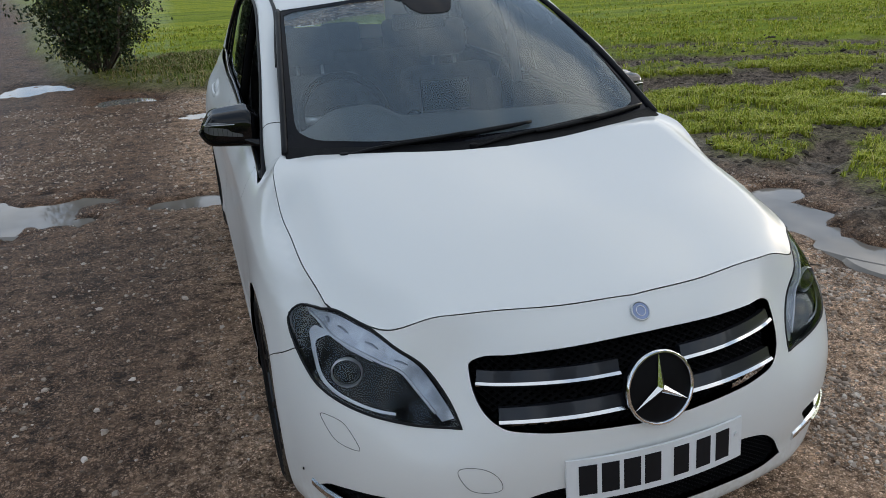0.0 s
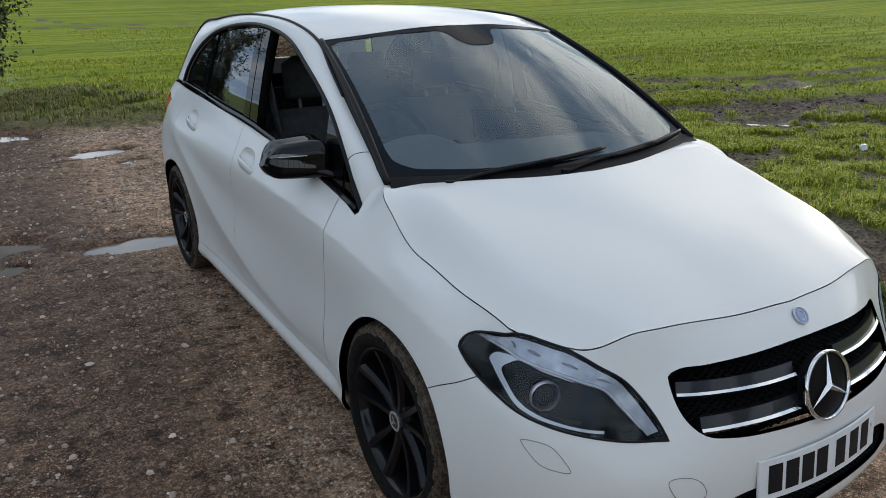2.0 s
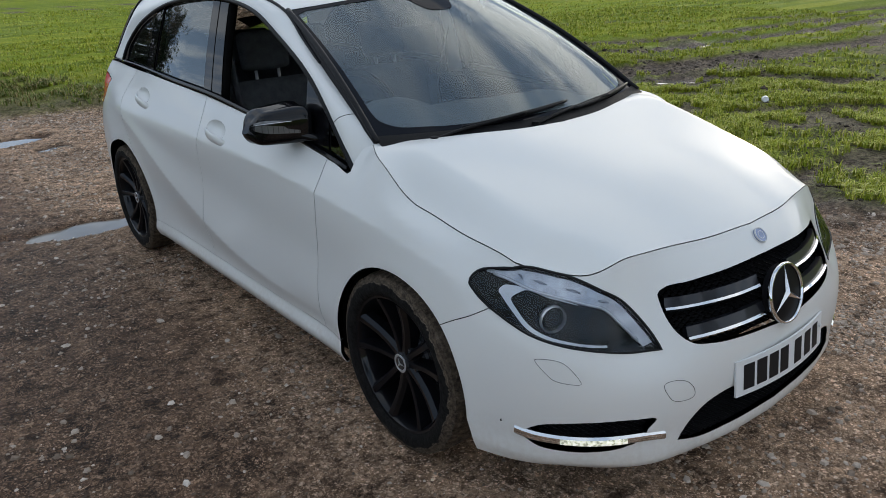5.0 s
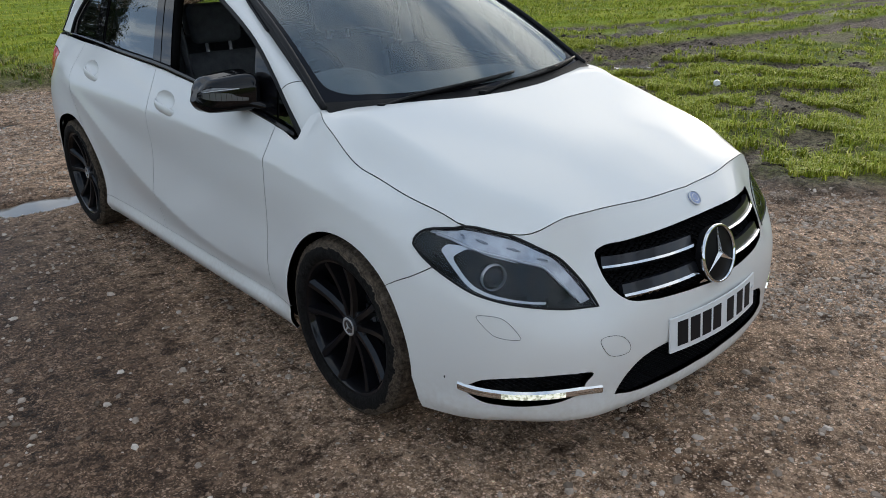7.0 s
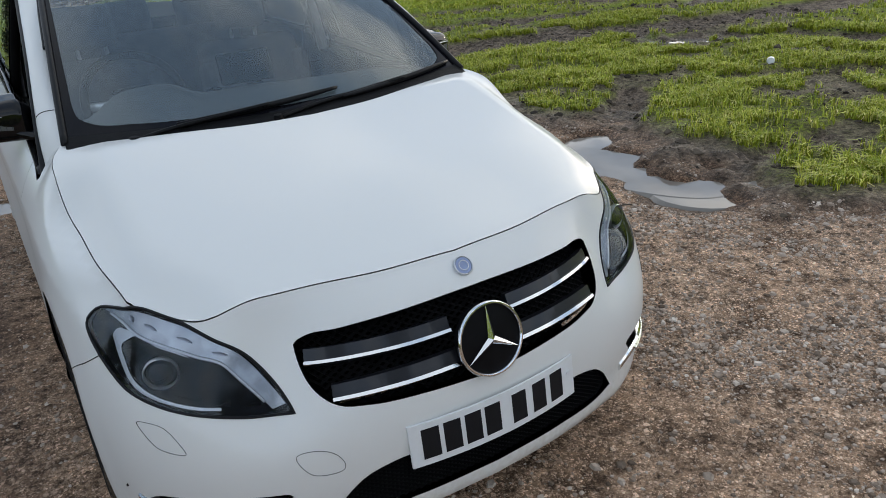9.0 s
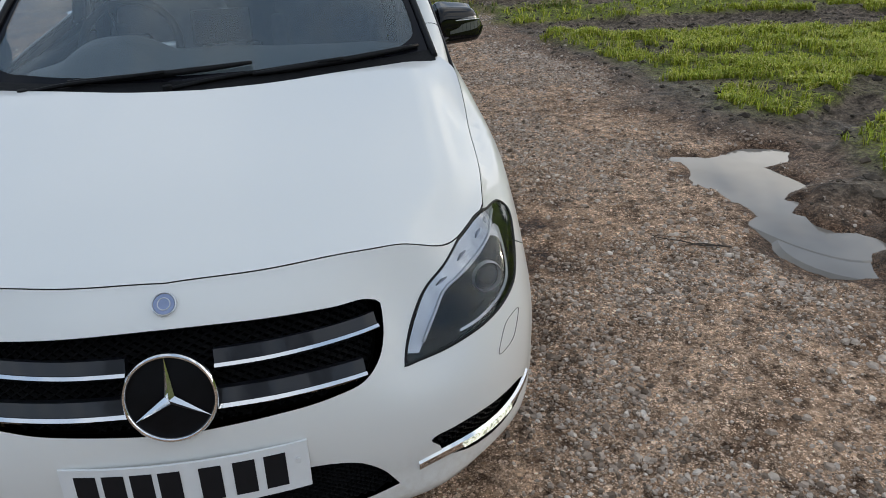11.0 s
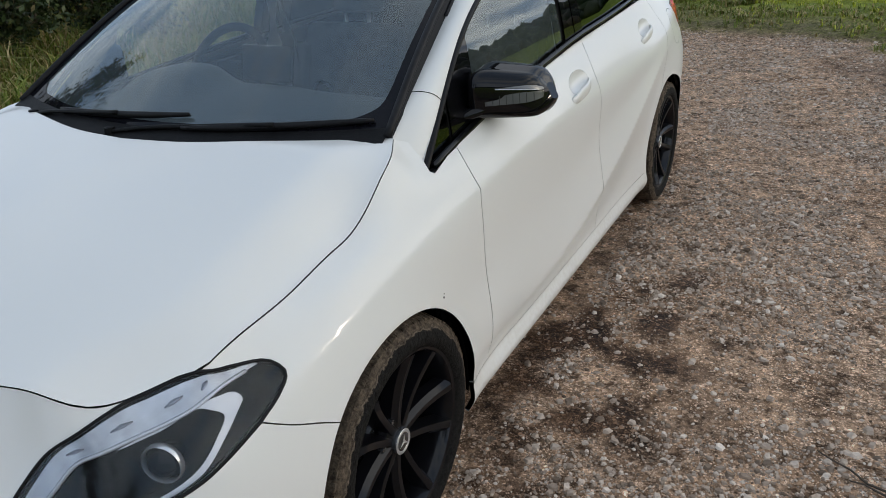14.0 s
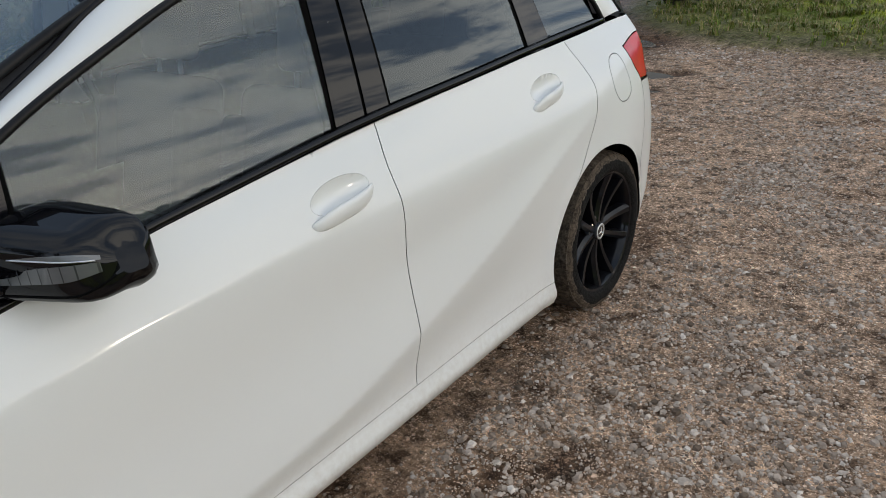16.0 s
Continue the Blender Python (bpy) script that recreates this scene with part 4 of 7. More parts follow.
for mir in (False, True):
    sx = -1 if mir else 1
    frame_pts = np.vstack([ca[2:-1], house(np.array([b[0] for b in BELT[::-1]]), np.array([b[1] for b in BELT[::-1]]))]) * (sx, 1, 1)
    fr = tube("window_frame", curve_pts(frame_pts, 0.03, True), 0.0095, M_TRIM, car, "black rubber window surround", sides=8, closed=True)
    belt = np.array([house(y, belt_z(y) + 0.004) for y in np.linspace(0.34, 2.95, 60)]) * (sx, 1, 1) + np.array([0.004 * sx, 0, 0])
    tube("belt_strip", belt, 0.0105, M_BLACKGLOSS, fr, "gloss black waist strip", sides=8, flat=1.15)
    sheet("front_quarter_glass", pane(0.345, 0.37, 0.475, 0.495), house_in(0.010), M_TINT, car, mirror=mir, flange=0, away=(0, 1, 1))
    sheet("sail_panel", pane(0.482, 0.500, 0.655, 0.690), house_in(0.006), M_BLACKGLOSS, car, "gloss black mirror sail", mirror=mir, flange=0.006, away=(0, 1, 1))
    if not mir:
        g = sheet("front_side_window", pane(0.66, 0.695, 1.435, 1.475), house_in(0.014), M_SIDEG, car, "closed clear side window", mirror=mir, flange=0, away=(0, 1, 1))
        g.visible_shadow = False
    sheet("centre_pillar_cover", pane(1.438, 1.480, 1.545, 1.570), house_in(0.006), M_BLACKGLOSS, car, mirror=mir, flange=0.006, away=(0, 1, 1))
    sheet("centre_pillar_cover", pane(1.553, 1.578, 1.640, 1.650), house_in(0.006), M_BLACKGLOSS, car, mirror=mir, flange=0.006, away=(0, 1, 1))
    sheet("rear_side_window", pane(1.645, 1.655, 2.37, 2.30), house_in(0.013), M_TINT, car, "dark privacy glass", mirror=mir, flange=0, away=(0, 1, 1))
    sheet("rear_pillar_cover", pane(2.375, 2.305, 2.53, 2.42), house_in(0.006), M_BLACKGLOSS, car, mirror=mir, flange=0.006, away=(0, 1, 1))
    sheet("rear_quarter_glass", pane(2.535, 2.425, 2.925, 2.90), house_in(0.011), M_TINT, car, "dark privacy glass", mirror=mir, flange=0, away=(0, 1, 1))

# dark linings behind the joints of the side glass
for mir in (False, True):
    for yb, yt in ((0.478, 0.497), (0.658, 0.692), (1.437, 1.477), (1.549, 1.574), (1.643, 1.652), (2.372, 2.302), (2.532, 2.422)):
        zb_, zt_ = float(belt_z(yb)) - 0.02, float(dlo_z(yt)) + 0.01
        p = np.array([house(yb + (yt - yb) * f, zb_ + (zt_ - zb_) * f) - np.array([0.028, 0, 0]) for f in np.linspace(0, 1, 6)]) * (-1 if mir else 1, 1, 1)
        if not (mir and yb == 0.658):
            tube("pillar_lining", p, 0.019, M_DARK, car, sides=6)

# inner shell that closes the gaps between the panels
us = np.linspace(-0.93, 4.22, 220)
for mir in (False, True):
    vs, keepf = [], []
    nz = 26
    for u in us:
        z0, z1 = float(low_z(u)) + 0.02, float(top_z(u)) - 0.012
        zs = np.linspace(z0, z1, nz)
        p = skin(np.full(nz, u), zs)
        n = np.array([p[:, 0] * 1.0, np.where(u < -0.3, p[:, 1] + 0.15, np.where(u > 3.1, p[:, 1] - 2.6, 0 * p[:, 1])), 0 * zs]).T
        n /= np.maximum(np.linalg.norm(n, axis=1, keepdims=True), 1e-6)
        vs.append(p - n * 0.045)
    vs = np.vstack(vs)
    for q in grid_faces(len(us), nz):
        c = vs[list(q)].mean(0)
        uu = us[q[0] // nz]
        if np.hypot(c[1] - ARCH_F[0], c[2] - ARCH_F[1]) < ARCH_F[2] + 0.005 or np.hypot(c[1] - ARCH_R[0], c[2] - ARCH_R[1]) < ARCH_R[2] + 0.005:
            continue
        if uu < -0.33 and inside(HEADLIGHT, np.array([[uu, c[2]]]))[0]:
            continue
        if inside(DRL, np.array([[uu, c[2]]]))[0]:
            continue
        keepf.append(q)
    link_mesh("inner_shell", vs * (-1 if mir else 1, 1, 1), keepf, M_DARK, car)
    for ar in (ARCH_F, ARCH_R):
        ws = []
        for w in np.radians(np.linspace(-9, 189, 36)):
            for x, dr in ((0.852, 0.002), (0.84, 0.012), (0.62, 0.02), (0.50, 0.02)):
                ws.append(((-x if mir else x), ar[0] + (ar[2] + dr) * math.cos(w), ar[1] + (ar[2] + dr) * math.sin(w)))
        link_mesh("wheel_arch_liner", ws, grid_faces(36, 4), M_DARK, car, "dark plastic arch liner")
    wall = [((-1 if mir else 1) * 0.50, y, z) for y in (-0.45, 3.1) for z in (0.18, 0.75)]
    link_mesh("inner_wheel_wall", wall, [(0, 1, 3, 2)], M_DARK, car)
part("floor_pan", box_bm(1.20, 3.3, 0.05, pose(0, 1.3, 0.24)), M_DARK, car)
part("front_bulkhead", box_bm(1.0, 0.03, 0.50, pose(0, -0.52, 0.46)), M_DARK, car)

# ---- front details ----
def inner(d, flip=1):
    """The skin moved inwards by d."""
    def f(u, z):
        u, z = np.broadcast_arrays(np.asarray(u, float), np.asarray(z, float))
        sh = u.shape
        uv = np.stack([u.ravel(), z.ravel()], 1)
        p = skin(uv[:, 0], uv[:, 1])
        n = grad_normals(skin, uv, 0.01)
        s = np.sign(np.sum(n * (p - np.array([0, 0.5, 0.45])), 1))[:, None]
        return (p - n * s * d).reshape(sh + (3,))
    return f


def ribbon(name, us_, zc, prof, mat, parent, label="", d0=0.0):
    """A moulding that follows the skin: prof holds (depth outwards, height)."""
    us_ = np.asarray(us_, float)
    z = np.array([zc(u) for u in us_])
    uv = np.stack([us_, z], 1)
    base = skin(us_, z)
    n = grad_normals(skin, uv, 0.01)
    n *= np.sign(np.sum(n * (base - np.array([0, 0.5, 0.45])), 1))[:, None]
    vs = []
    for i in range(len(us_)):
        for dd, hz in prof:
            vs.append(base[i] + n[i] * (dd + d0) + np.array([0, 0, hz]))
    m = len(prof)
    fs = [(i * m + j, (i + 1) * m + j, (i + 1) * m + (j + 1) % m, i * m + (j + 1) % m) for i in range(len(us_) - 1) for j in range(m)]
    fs += [tuple(range(m))[::-1], tuple(range((len(us_) - 1) * m, len(us_) * m))]
    ob = link_mesh(name, vs, fs, mat, parent, label)
    ob.data.set_sharp_from_angle(angle=radians(35))
    return ob


def lattice(name, outline, depth, pitch, mat, parent, label, slope=0.55, rad=0.0022):
    """Diamond mesh insert: crossing bars behind an opening, joined in one sheet."""
    f = inner(depth)
    lo, hi = outline.min(0), outline.max(0)
    vs, fs = [], []
    for sg in (1, -1):
        k = lo[0] - 0.4
        while k < hi[0] + 0.4:
            zz = np.arange(lo[1], hi[1], 0.012)
            uu = k + sg * (zz - lo[1]) / slope
            q = np.stack([uu, zz], 1)
            ins = inside(outline, q)
            i = 0
            while i < len(q):
                if not ins[i]:
                    i += 1
                    continue
                j = i
                while j + 1 < len(q) and ins[j + 1]:
                    j += 1
                if j > i:
                    p = f(q[i:j + 1, 0], q[i:j + 1, 1])
                    o = len(vs)
                    for a in p:
                        for dx, dy, dz in ((0, -0.008, 0), (0.8, 0.004, rad), (-0.8, 0.004, -rad)):
                            vs.append((a[0] + dx * rad, a[1] + dy, a[2] + dz))
                    for e in range(len(p) - 1):
                        for c in range(3):
                            fs.append((o + e * 3 + c, o + e * 3 + (c + 1) % 3, o + e * 3 + 3 + (c + 1) % 3, o + e * 3 + 3 + c))
                i = j + 1
            k += pitch
    return link_mesh(name, vs, fs, mat, parent, label, smooth=False)


grille = sheet("grille", inset(GRILLE, -0.012), inner(0.055), M_DARK, car, "black radiator grille with two chromed louvres", flange=0, away=(0, 0.5, 0.45), gap=0)
lattice("grille_mesh", inset(GRILLE, -0.004), 0.040, 0.030, M_PLASTIC, grille, "black honeycomb mesh")
PROF_DARK = [(-0.034, 0.0), (-0.012, 0.002), (-0.010, 0.006), (-0.022, 0.036), (-0.040, 0.038)]
PROF_CHROME = [(-0.020, -0.013), (-0.010, -0.013), (0.002, -0.003), (-0.005, 0.005), (-0.018, 0.006)]
for zz, ua, ub in ((0.637, -1.000, -1.372), (0.556, -1.058, -1.382)):
    for sd in (0, 1):
        uu = np.linspace(ua, ub, 26)
        uu = 2 * NOSE - uu if sd else uu
        lv = ribbon("louvre", uu, lambda u, q=zz: q, PROF_DARK, M_LOUVRE, grille, "satin dark grille louvre")
        ribbon("chrome_strip", uu, lambda u, q=zz: q, PROF_CHROME, M_CHROME, lv, "bright chrome strip")


def emblem(parent, at, radius, name="emblem"):
    """Round emblem: dark dish, bright ring and three tapered rays."""
    tilt = pose(*at, 90 - 14, 0, 0)
    dish = lathe(name, [(0.0, 0.010), (radius * 0.5, 0.009), (radius * 0.95, 0.004), (radius * 0.98, -0.02), (0.0, -0.02)], M_LAMPIN, parent, "round emblem with a bright ring and three rays", n=48, axis="z")
    dish.matrix_local = tilt
    ring = [(radius + 0.0055 * math.cos(w), 0.006 + 0.008 * math.sin(w)) for w in np.linspace(0, 2 * math.pi, 11)]
    lathe("ring", ring, M_CHROME, dish, "bright chrome ring", n=56, axis="z")
    vs, fs = [], []
    for k in range(3):
        w = math.pi / 2 + k * 2 * math.pi / 3
        d, e = np.array([math.cos(w), math.sin(w), 0]), np.array([-math.sin(w), math.cos(w), 0])
        o = len(vs)
        hub = 0.145 * radius
        for p in (d * radius * 0.985, d * hub * 0 + e * hub * 0.75 + d * hub * 0.43, -d * 0.0 - e * hub * 0.75 + d * hub * 0.43, np.zeros(3)):
            vs.append(p + np.array([0, 0, 0.012]))
        vs[o + 3] = vs[o + 3] + np.array([0, 0, 0.009])
        fs += [(o, o + 1, o + 3), (o, o + 3, o + 2)]
    link_mesh("star", vs, fs, M_CHROME, dish, "bright three-rayed star", smooth=False)
    return dish


emblem(grille, (0.0, -0.848, 0.594), 0.089)
bz = skin(np.array([NOSE]), np.array([0.752]))[0]
badge = lathe("bonnet_badge", [(0.0, 0.004), (0.021, 0.004), (0.023, 0.0), (0.023, -0.006), (0.0, -0.006)], M_BADGE, car, "small round blue-grey badge", n=32, axis="z")
badge.matrix_local = pose(bz[0], bz[1] - 0.002, bz[2] + 0.001, 48, 0, 0)
lathe("ring", [(0.0235 + 0.002 * math.cos(w), 0.003 + 0.003 * math.sin(w)) for w in np.linspace(0, 2 * math.pi, 9)], M_SILVER, badge, n=36, axis="z")
lathe("ring", [(0.0125 + 0.0012 * math.cos(w), 0.0045 + 0.0012 * math.sin(w)) for w in np.linspace(0, 2 * math.pi, 9)], M_SILVER, badge, n=28, axis="z")

lowgr = sheet("lower_grille", inset(LOWER, -0.045), inner(0.034), M_DARK, car, "black lower air intake", flange=0, away=(0, 0.5, 0.45), gap=0)
lattice("grille_mesh", inset(LOWER, -0.004), 0.016, 0.021, M_PLASTIC, lowgr, "black diamond mesh", slope=0.6)

# number plate: a slightly bowed acrylic plate, its characters as plain bars
pw, ph = 0.252, 0.056
nx, nzp = 24, 4


def plate_at(x, z, out):
    return (x, -0.886 + 0.42 * x * x - out + 0.10 * (z - 0.397), z)


vs = [plate_at(x, z, o) for o in (0.0, 0.006) for x in np.linspace(-pw, pw, nx) for z in np.linspace(0.397 - ph, 0.397 + ph, nzp)]
fs = [q[::-1] for q in grid_faces(nx, nzp)] + grid_faces(nx, nzp, off=nx * nzp)
rimi = [i * nzp for i in range(nx)] + [(nx - 1) * nzp + j for j in range(1, nzp)] + [i * nzp + nzp - 1 for i in range(nx - 2, -1, -1)] + [j for j in range(nzp - 2, 0, -1)]
fs += [(rimi[i], rimi[(i + 1) % len(rimi)], rimi[(i + 1) % len(rimi)] + nx * nzp, rimi[i] + nx * nzp) for i in range(len(rimi))]
plate = link_mesh("number_plate", vs, fs, M_PLATEW, car, "white number plate with seven dark bars", smooth=False)
for cx in (-0.200, -0.143, -0.086, -0.030, 0.052, 0.120, 0.183):
    hw = 0.0225
    bv = [plate_at(x, z, o) for o in (0.0064, 0.0072) for x in (cx - hw, cx + hw) for z in (0.358, 0.437)]
    link_mesh("bar", bv, [(0, 1, 3, 2), (4, 6, 7, 5), (0, 4, 5, 1), (2, 3, 7, 6), (0, 2, 6, 4), (1, 5, 7, 3)], M_BAR, plate, smooth=False)
pc = plate_at(0.230, 0.412, 0.008)
lathe("fixing_cap", [(0.0, 0.002), (0.006, 0.001), (0.007, -0.003), (0.0, -0.003)], M_PLATEW, plate, n=14, axis="y", at=pc)

# fine joint lines of the washer flaps and the towing cover
WASH = rounded(np.array([(-0.585, 0.547), (-0.640, 0.547), (-0.668, 0.536), (-0.708, 0.489), (-0.702, 0.480), (-0.640, 0.486), (-0.618, 0.504), (-0.586, 0.537)]))
TOW = rounded(np.array([(-0.943, 0.450), (-0.962, 0.459), (-1.012, 0.455), (-1.047, 0.434), (-1.062, 0.400), (-1.045, 0.386), (-0.985, 0.392), (-0.962, 0.415)]))
for o_, nm in ((WASH, "washer_flap_joint"), (opp(WASH), "washer_flap_joint"), (opp(TOW), "towing_cover_joint")):
    p = inner(-0.0004)(o_[:, 0], o_[:, 1])
    tube(nm, p, 0.0008, M_SATIN, bumper, "fine dark joint line", sides=4, closed=True)

# day running lamps
for sd in (0, 1):
    o_ = opp(DRL) if sd else DRL
    pocket = sheet("lamp_pocket", inset(o_, -0.008), inner(0.045), M_PLASTIC, bumper, "black lamp pocket", flange=0, away=(0, 0.5, 0.45), gap=0, spacing=0.02)
    lattice("pocket_mesh", inset(o_, -0.003), 0.030, 0.026, M_PLASTIC, pocket, "black mesh")
    uu = np.linspace(-0.530, -0.962, 44)
    zb = lambda u: 0.299 + 0.018 * ((u + 0.75) / 0.22) ** 4 * (0.85 if u > -0.75 else -0.65)
    u2 = 2 * NOSE - uu if sd else uu
    blade = ribbon("chrome_blade", u2, (lambda u: zb(2 * NOSE - u)) if sd else zb, [(-0.03, -0.014), (0.002, -0.013), (0.006, -0.006), (0.006, 0.008), (0.000, 0.014), (-0.03, 0.014)], M_CHROME, bumper, "chrome blade round the running lamp")
    u3 = np.linspace(-0.655, -0.838, 16)
    u3 = 2 * NOSE - u3 if sd else u3
    ribbon("led_strip", u3, (lambda u: zb(2 * NOSE - u)) if sd else zb, [(0.0, -0.008), (0.0095, -0.007), (0.0095, 0.007), (0.0, 0.008)], M_LED, blade, "lit white running lamp")

# ---- headlamps ----
def headlamp(mir):
    A = (0, 0.5, 0.45)
    bowl_o = HEADLIGHT
    sgn = -1 if mir else 1
    ctr = HEADLIGHT.mean(0)
    house_ = sheet("headlamp", inset(bowl_o, 0.002), skin, M_LAMPIN, car, "dark headlamp with a white light guide behind clear lens", mirror=mir, gap=0.0, flange=0, spacing=0.016, away=A,
                   depth=lambda uv: 0.010 + 0.058 * np.clip(edge_dist(bowl_o, uv) / 0.055, 0, 1) ** 0.7)
    ln = sheet("lens", inset(bowl_o, 0.001), skin, M_LENSGLASS, house_, "clear polycarbonate lens", mirror=mir, gap=0.002, flange=0, spacing=0.016, away=A)
    ln.visible_shadow = False
    loop = inner(0.001)(bowl_o[:, 0], bowl_o[:, 1]) * (sgn, 1, 1)
    tube("lamp_seal", loop, 0.004, M_TRIM, house_, "black seal", sides=5, closed=True)

    def strip(name, outl, d, mat, lab, rel=0.008):
        return sheet(name, outl, inner(d), mat, house_, lab, mirror=mir, gap=0, flange=rel, spacing=0.008, away=A)

    # white C-shaped guide: a broad bend at the outer end, one thin arm along the foot and one under the band
    guide = chain(curve_pts([(-0.700, 0.6815), (-0.626, 0.701), (-0.522, 0.719), (-0.470, 0.720), (-0.442, 0.715), (-0.436, 0.703), (-0.452, 0.690), (-0.504, 0.652), (-0.551, 0.620), (-0.608, 0.599), (-0.679, 0.586), (-0.735, 0.5785), (-0.79, 0.5715)], 0.010),
                  curve_pts([(-0.790, 0.5775), (-0.735, 0.5850), (-0.679, 0.5930), (-0.618, 0.6055), (-0.562, 0.6275), (-0.516, 0.660), (-0.484, 0.691), (-0.512, 0.7085), (-0.635, 0.6945), (-0.700, 0.6795)], 0.010))
    strip("light_guide", guide, 0.014, M_GUIDE, "white light guide", 0.006)
    bu = curve_pts([(-0.372, 0.750), (-0.439, 0.756), (-0.52, 0.759), (-0.614, 0.752), (-0.729, 0.726), (-0.807, 0.692), (-0.874, 0.640), (-0.919, 0.585), (-0.937, 0.558)], 0.012)
    bl = curve_pts([(-0.372, 0.741), (-0.468, 0.729), (-0.608, 0.706), (-0.72, 0.681), (-0.79, 0.661), (-0.837, 0.622), (-0.884, 0.577), (-0.906, 0.554)], 0.012)
    up = np.vstack([hl_top, hl_up])
    bu[:, 1] = np.interp(bu[:, 0], up[np.argsort(up[:, 0]), 0], up[np.argsort(up[:, 0]), 1]) - 0.007 - 0.010 * sstep(-0.80, -0.93, bu[:, 0])
    bandm = strip("indicator_band", chain(bu, bl[::-1]), 0.012, M_RIBBED, "frosted clear indicator strip", 0.016)
    edge_lo = inner(0.010)(bl[2:-2, 0], bl[2:-2, 1]) * (sgn, 1, 1)
    tube("band_edge", edge_lo, 0.0040, M_GUIDE, bandm, "white band edge", sides=6)
    for f_ in (0.20, 0.36, 0.52, 0.68):
        p0, p1 = bu[int(f_ * len(bu))], bl[int(f_ * len(bl))]
        q0 = p0 * 0.55 + p1 * 0.45
        q = np.array([q0 + (0.020, 0.004), q0, q0 - (0.020, 0.006)])
        tube("bulb_window", inner(0.009)(q[:, 0], q[:, 1]) * (sgn, 1, 1), np.array([0.002, 0.006, 0.002]), M_LAMPGREY, bandm, "small grey lamp window", sides=8, flat=0.5)
    c = inner(0.026)(np.array([-0.628]), np.array([0.650]))[0]
    ax = np.array([0.30, -0.93, 0.05])
    ax /= np.linalg.norm(ax)
    m = look((c + 0.0 * ax)[:], (c - ax)[:])
    if mir:
        m = Matrix.Diagonal((-1, 1, 1, 1)) @ m @ Matrix.Diagonal((-1, 1, 1, 1))
    pr = lathe("projector", [(0.0, 0.022), (0.014, 0.0195), (0.025, 0.012), (0.033, 0.0), (0.033, -0.03), (0.0, -0.03)], M_BLACKGLOSS, house_, "round projector lens", n=32, axis="z")
    pr.matrix_local = m
    lathe("projector_ring", [(0.0375 + 0.0020 * math.cos(w), 0.002 + 0.008 * math.sin(w)) for w in np.linspace(0, 2 * math.pi, 9)], M_SILVER, pr, "silver ring", n=36, axis="z")


headlamp(False)
headlamp(True)


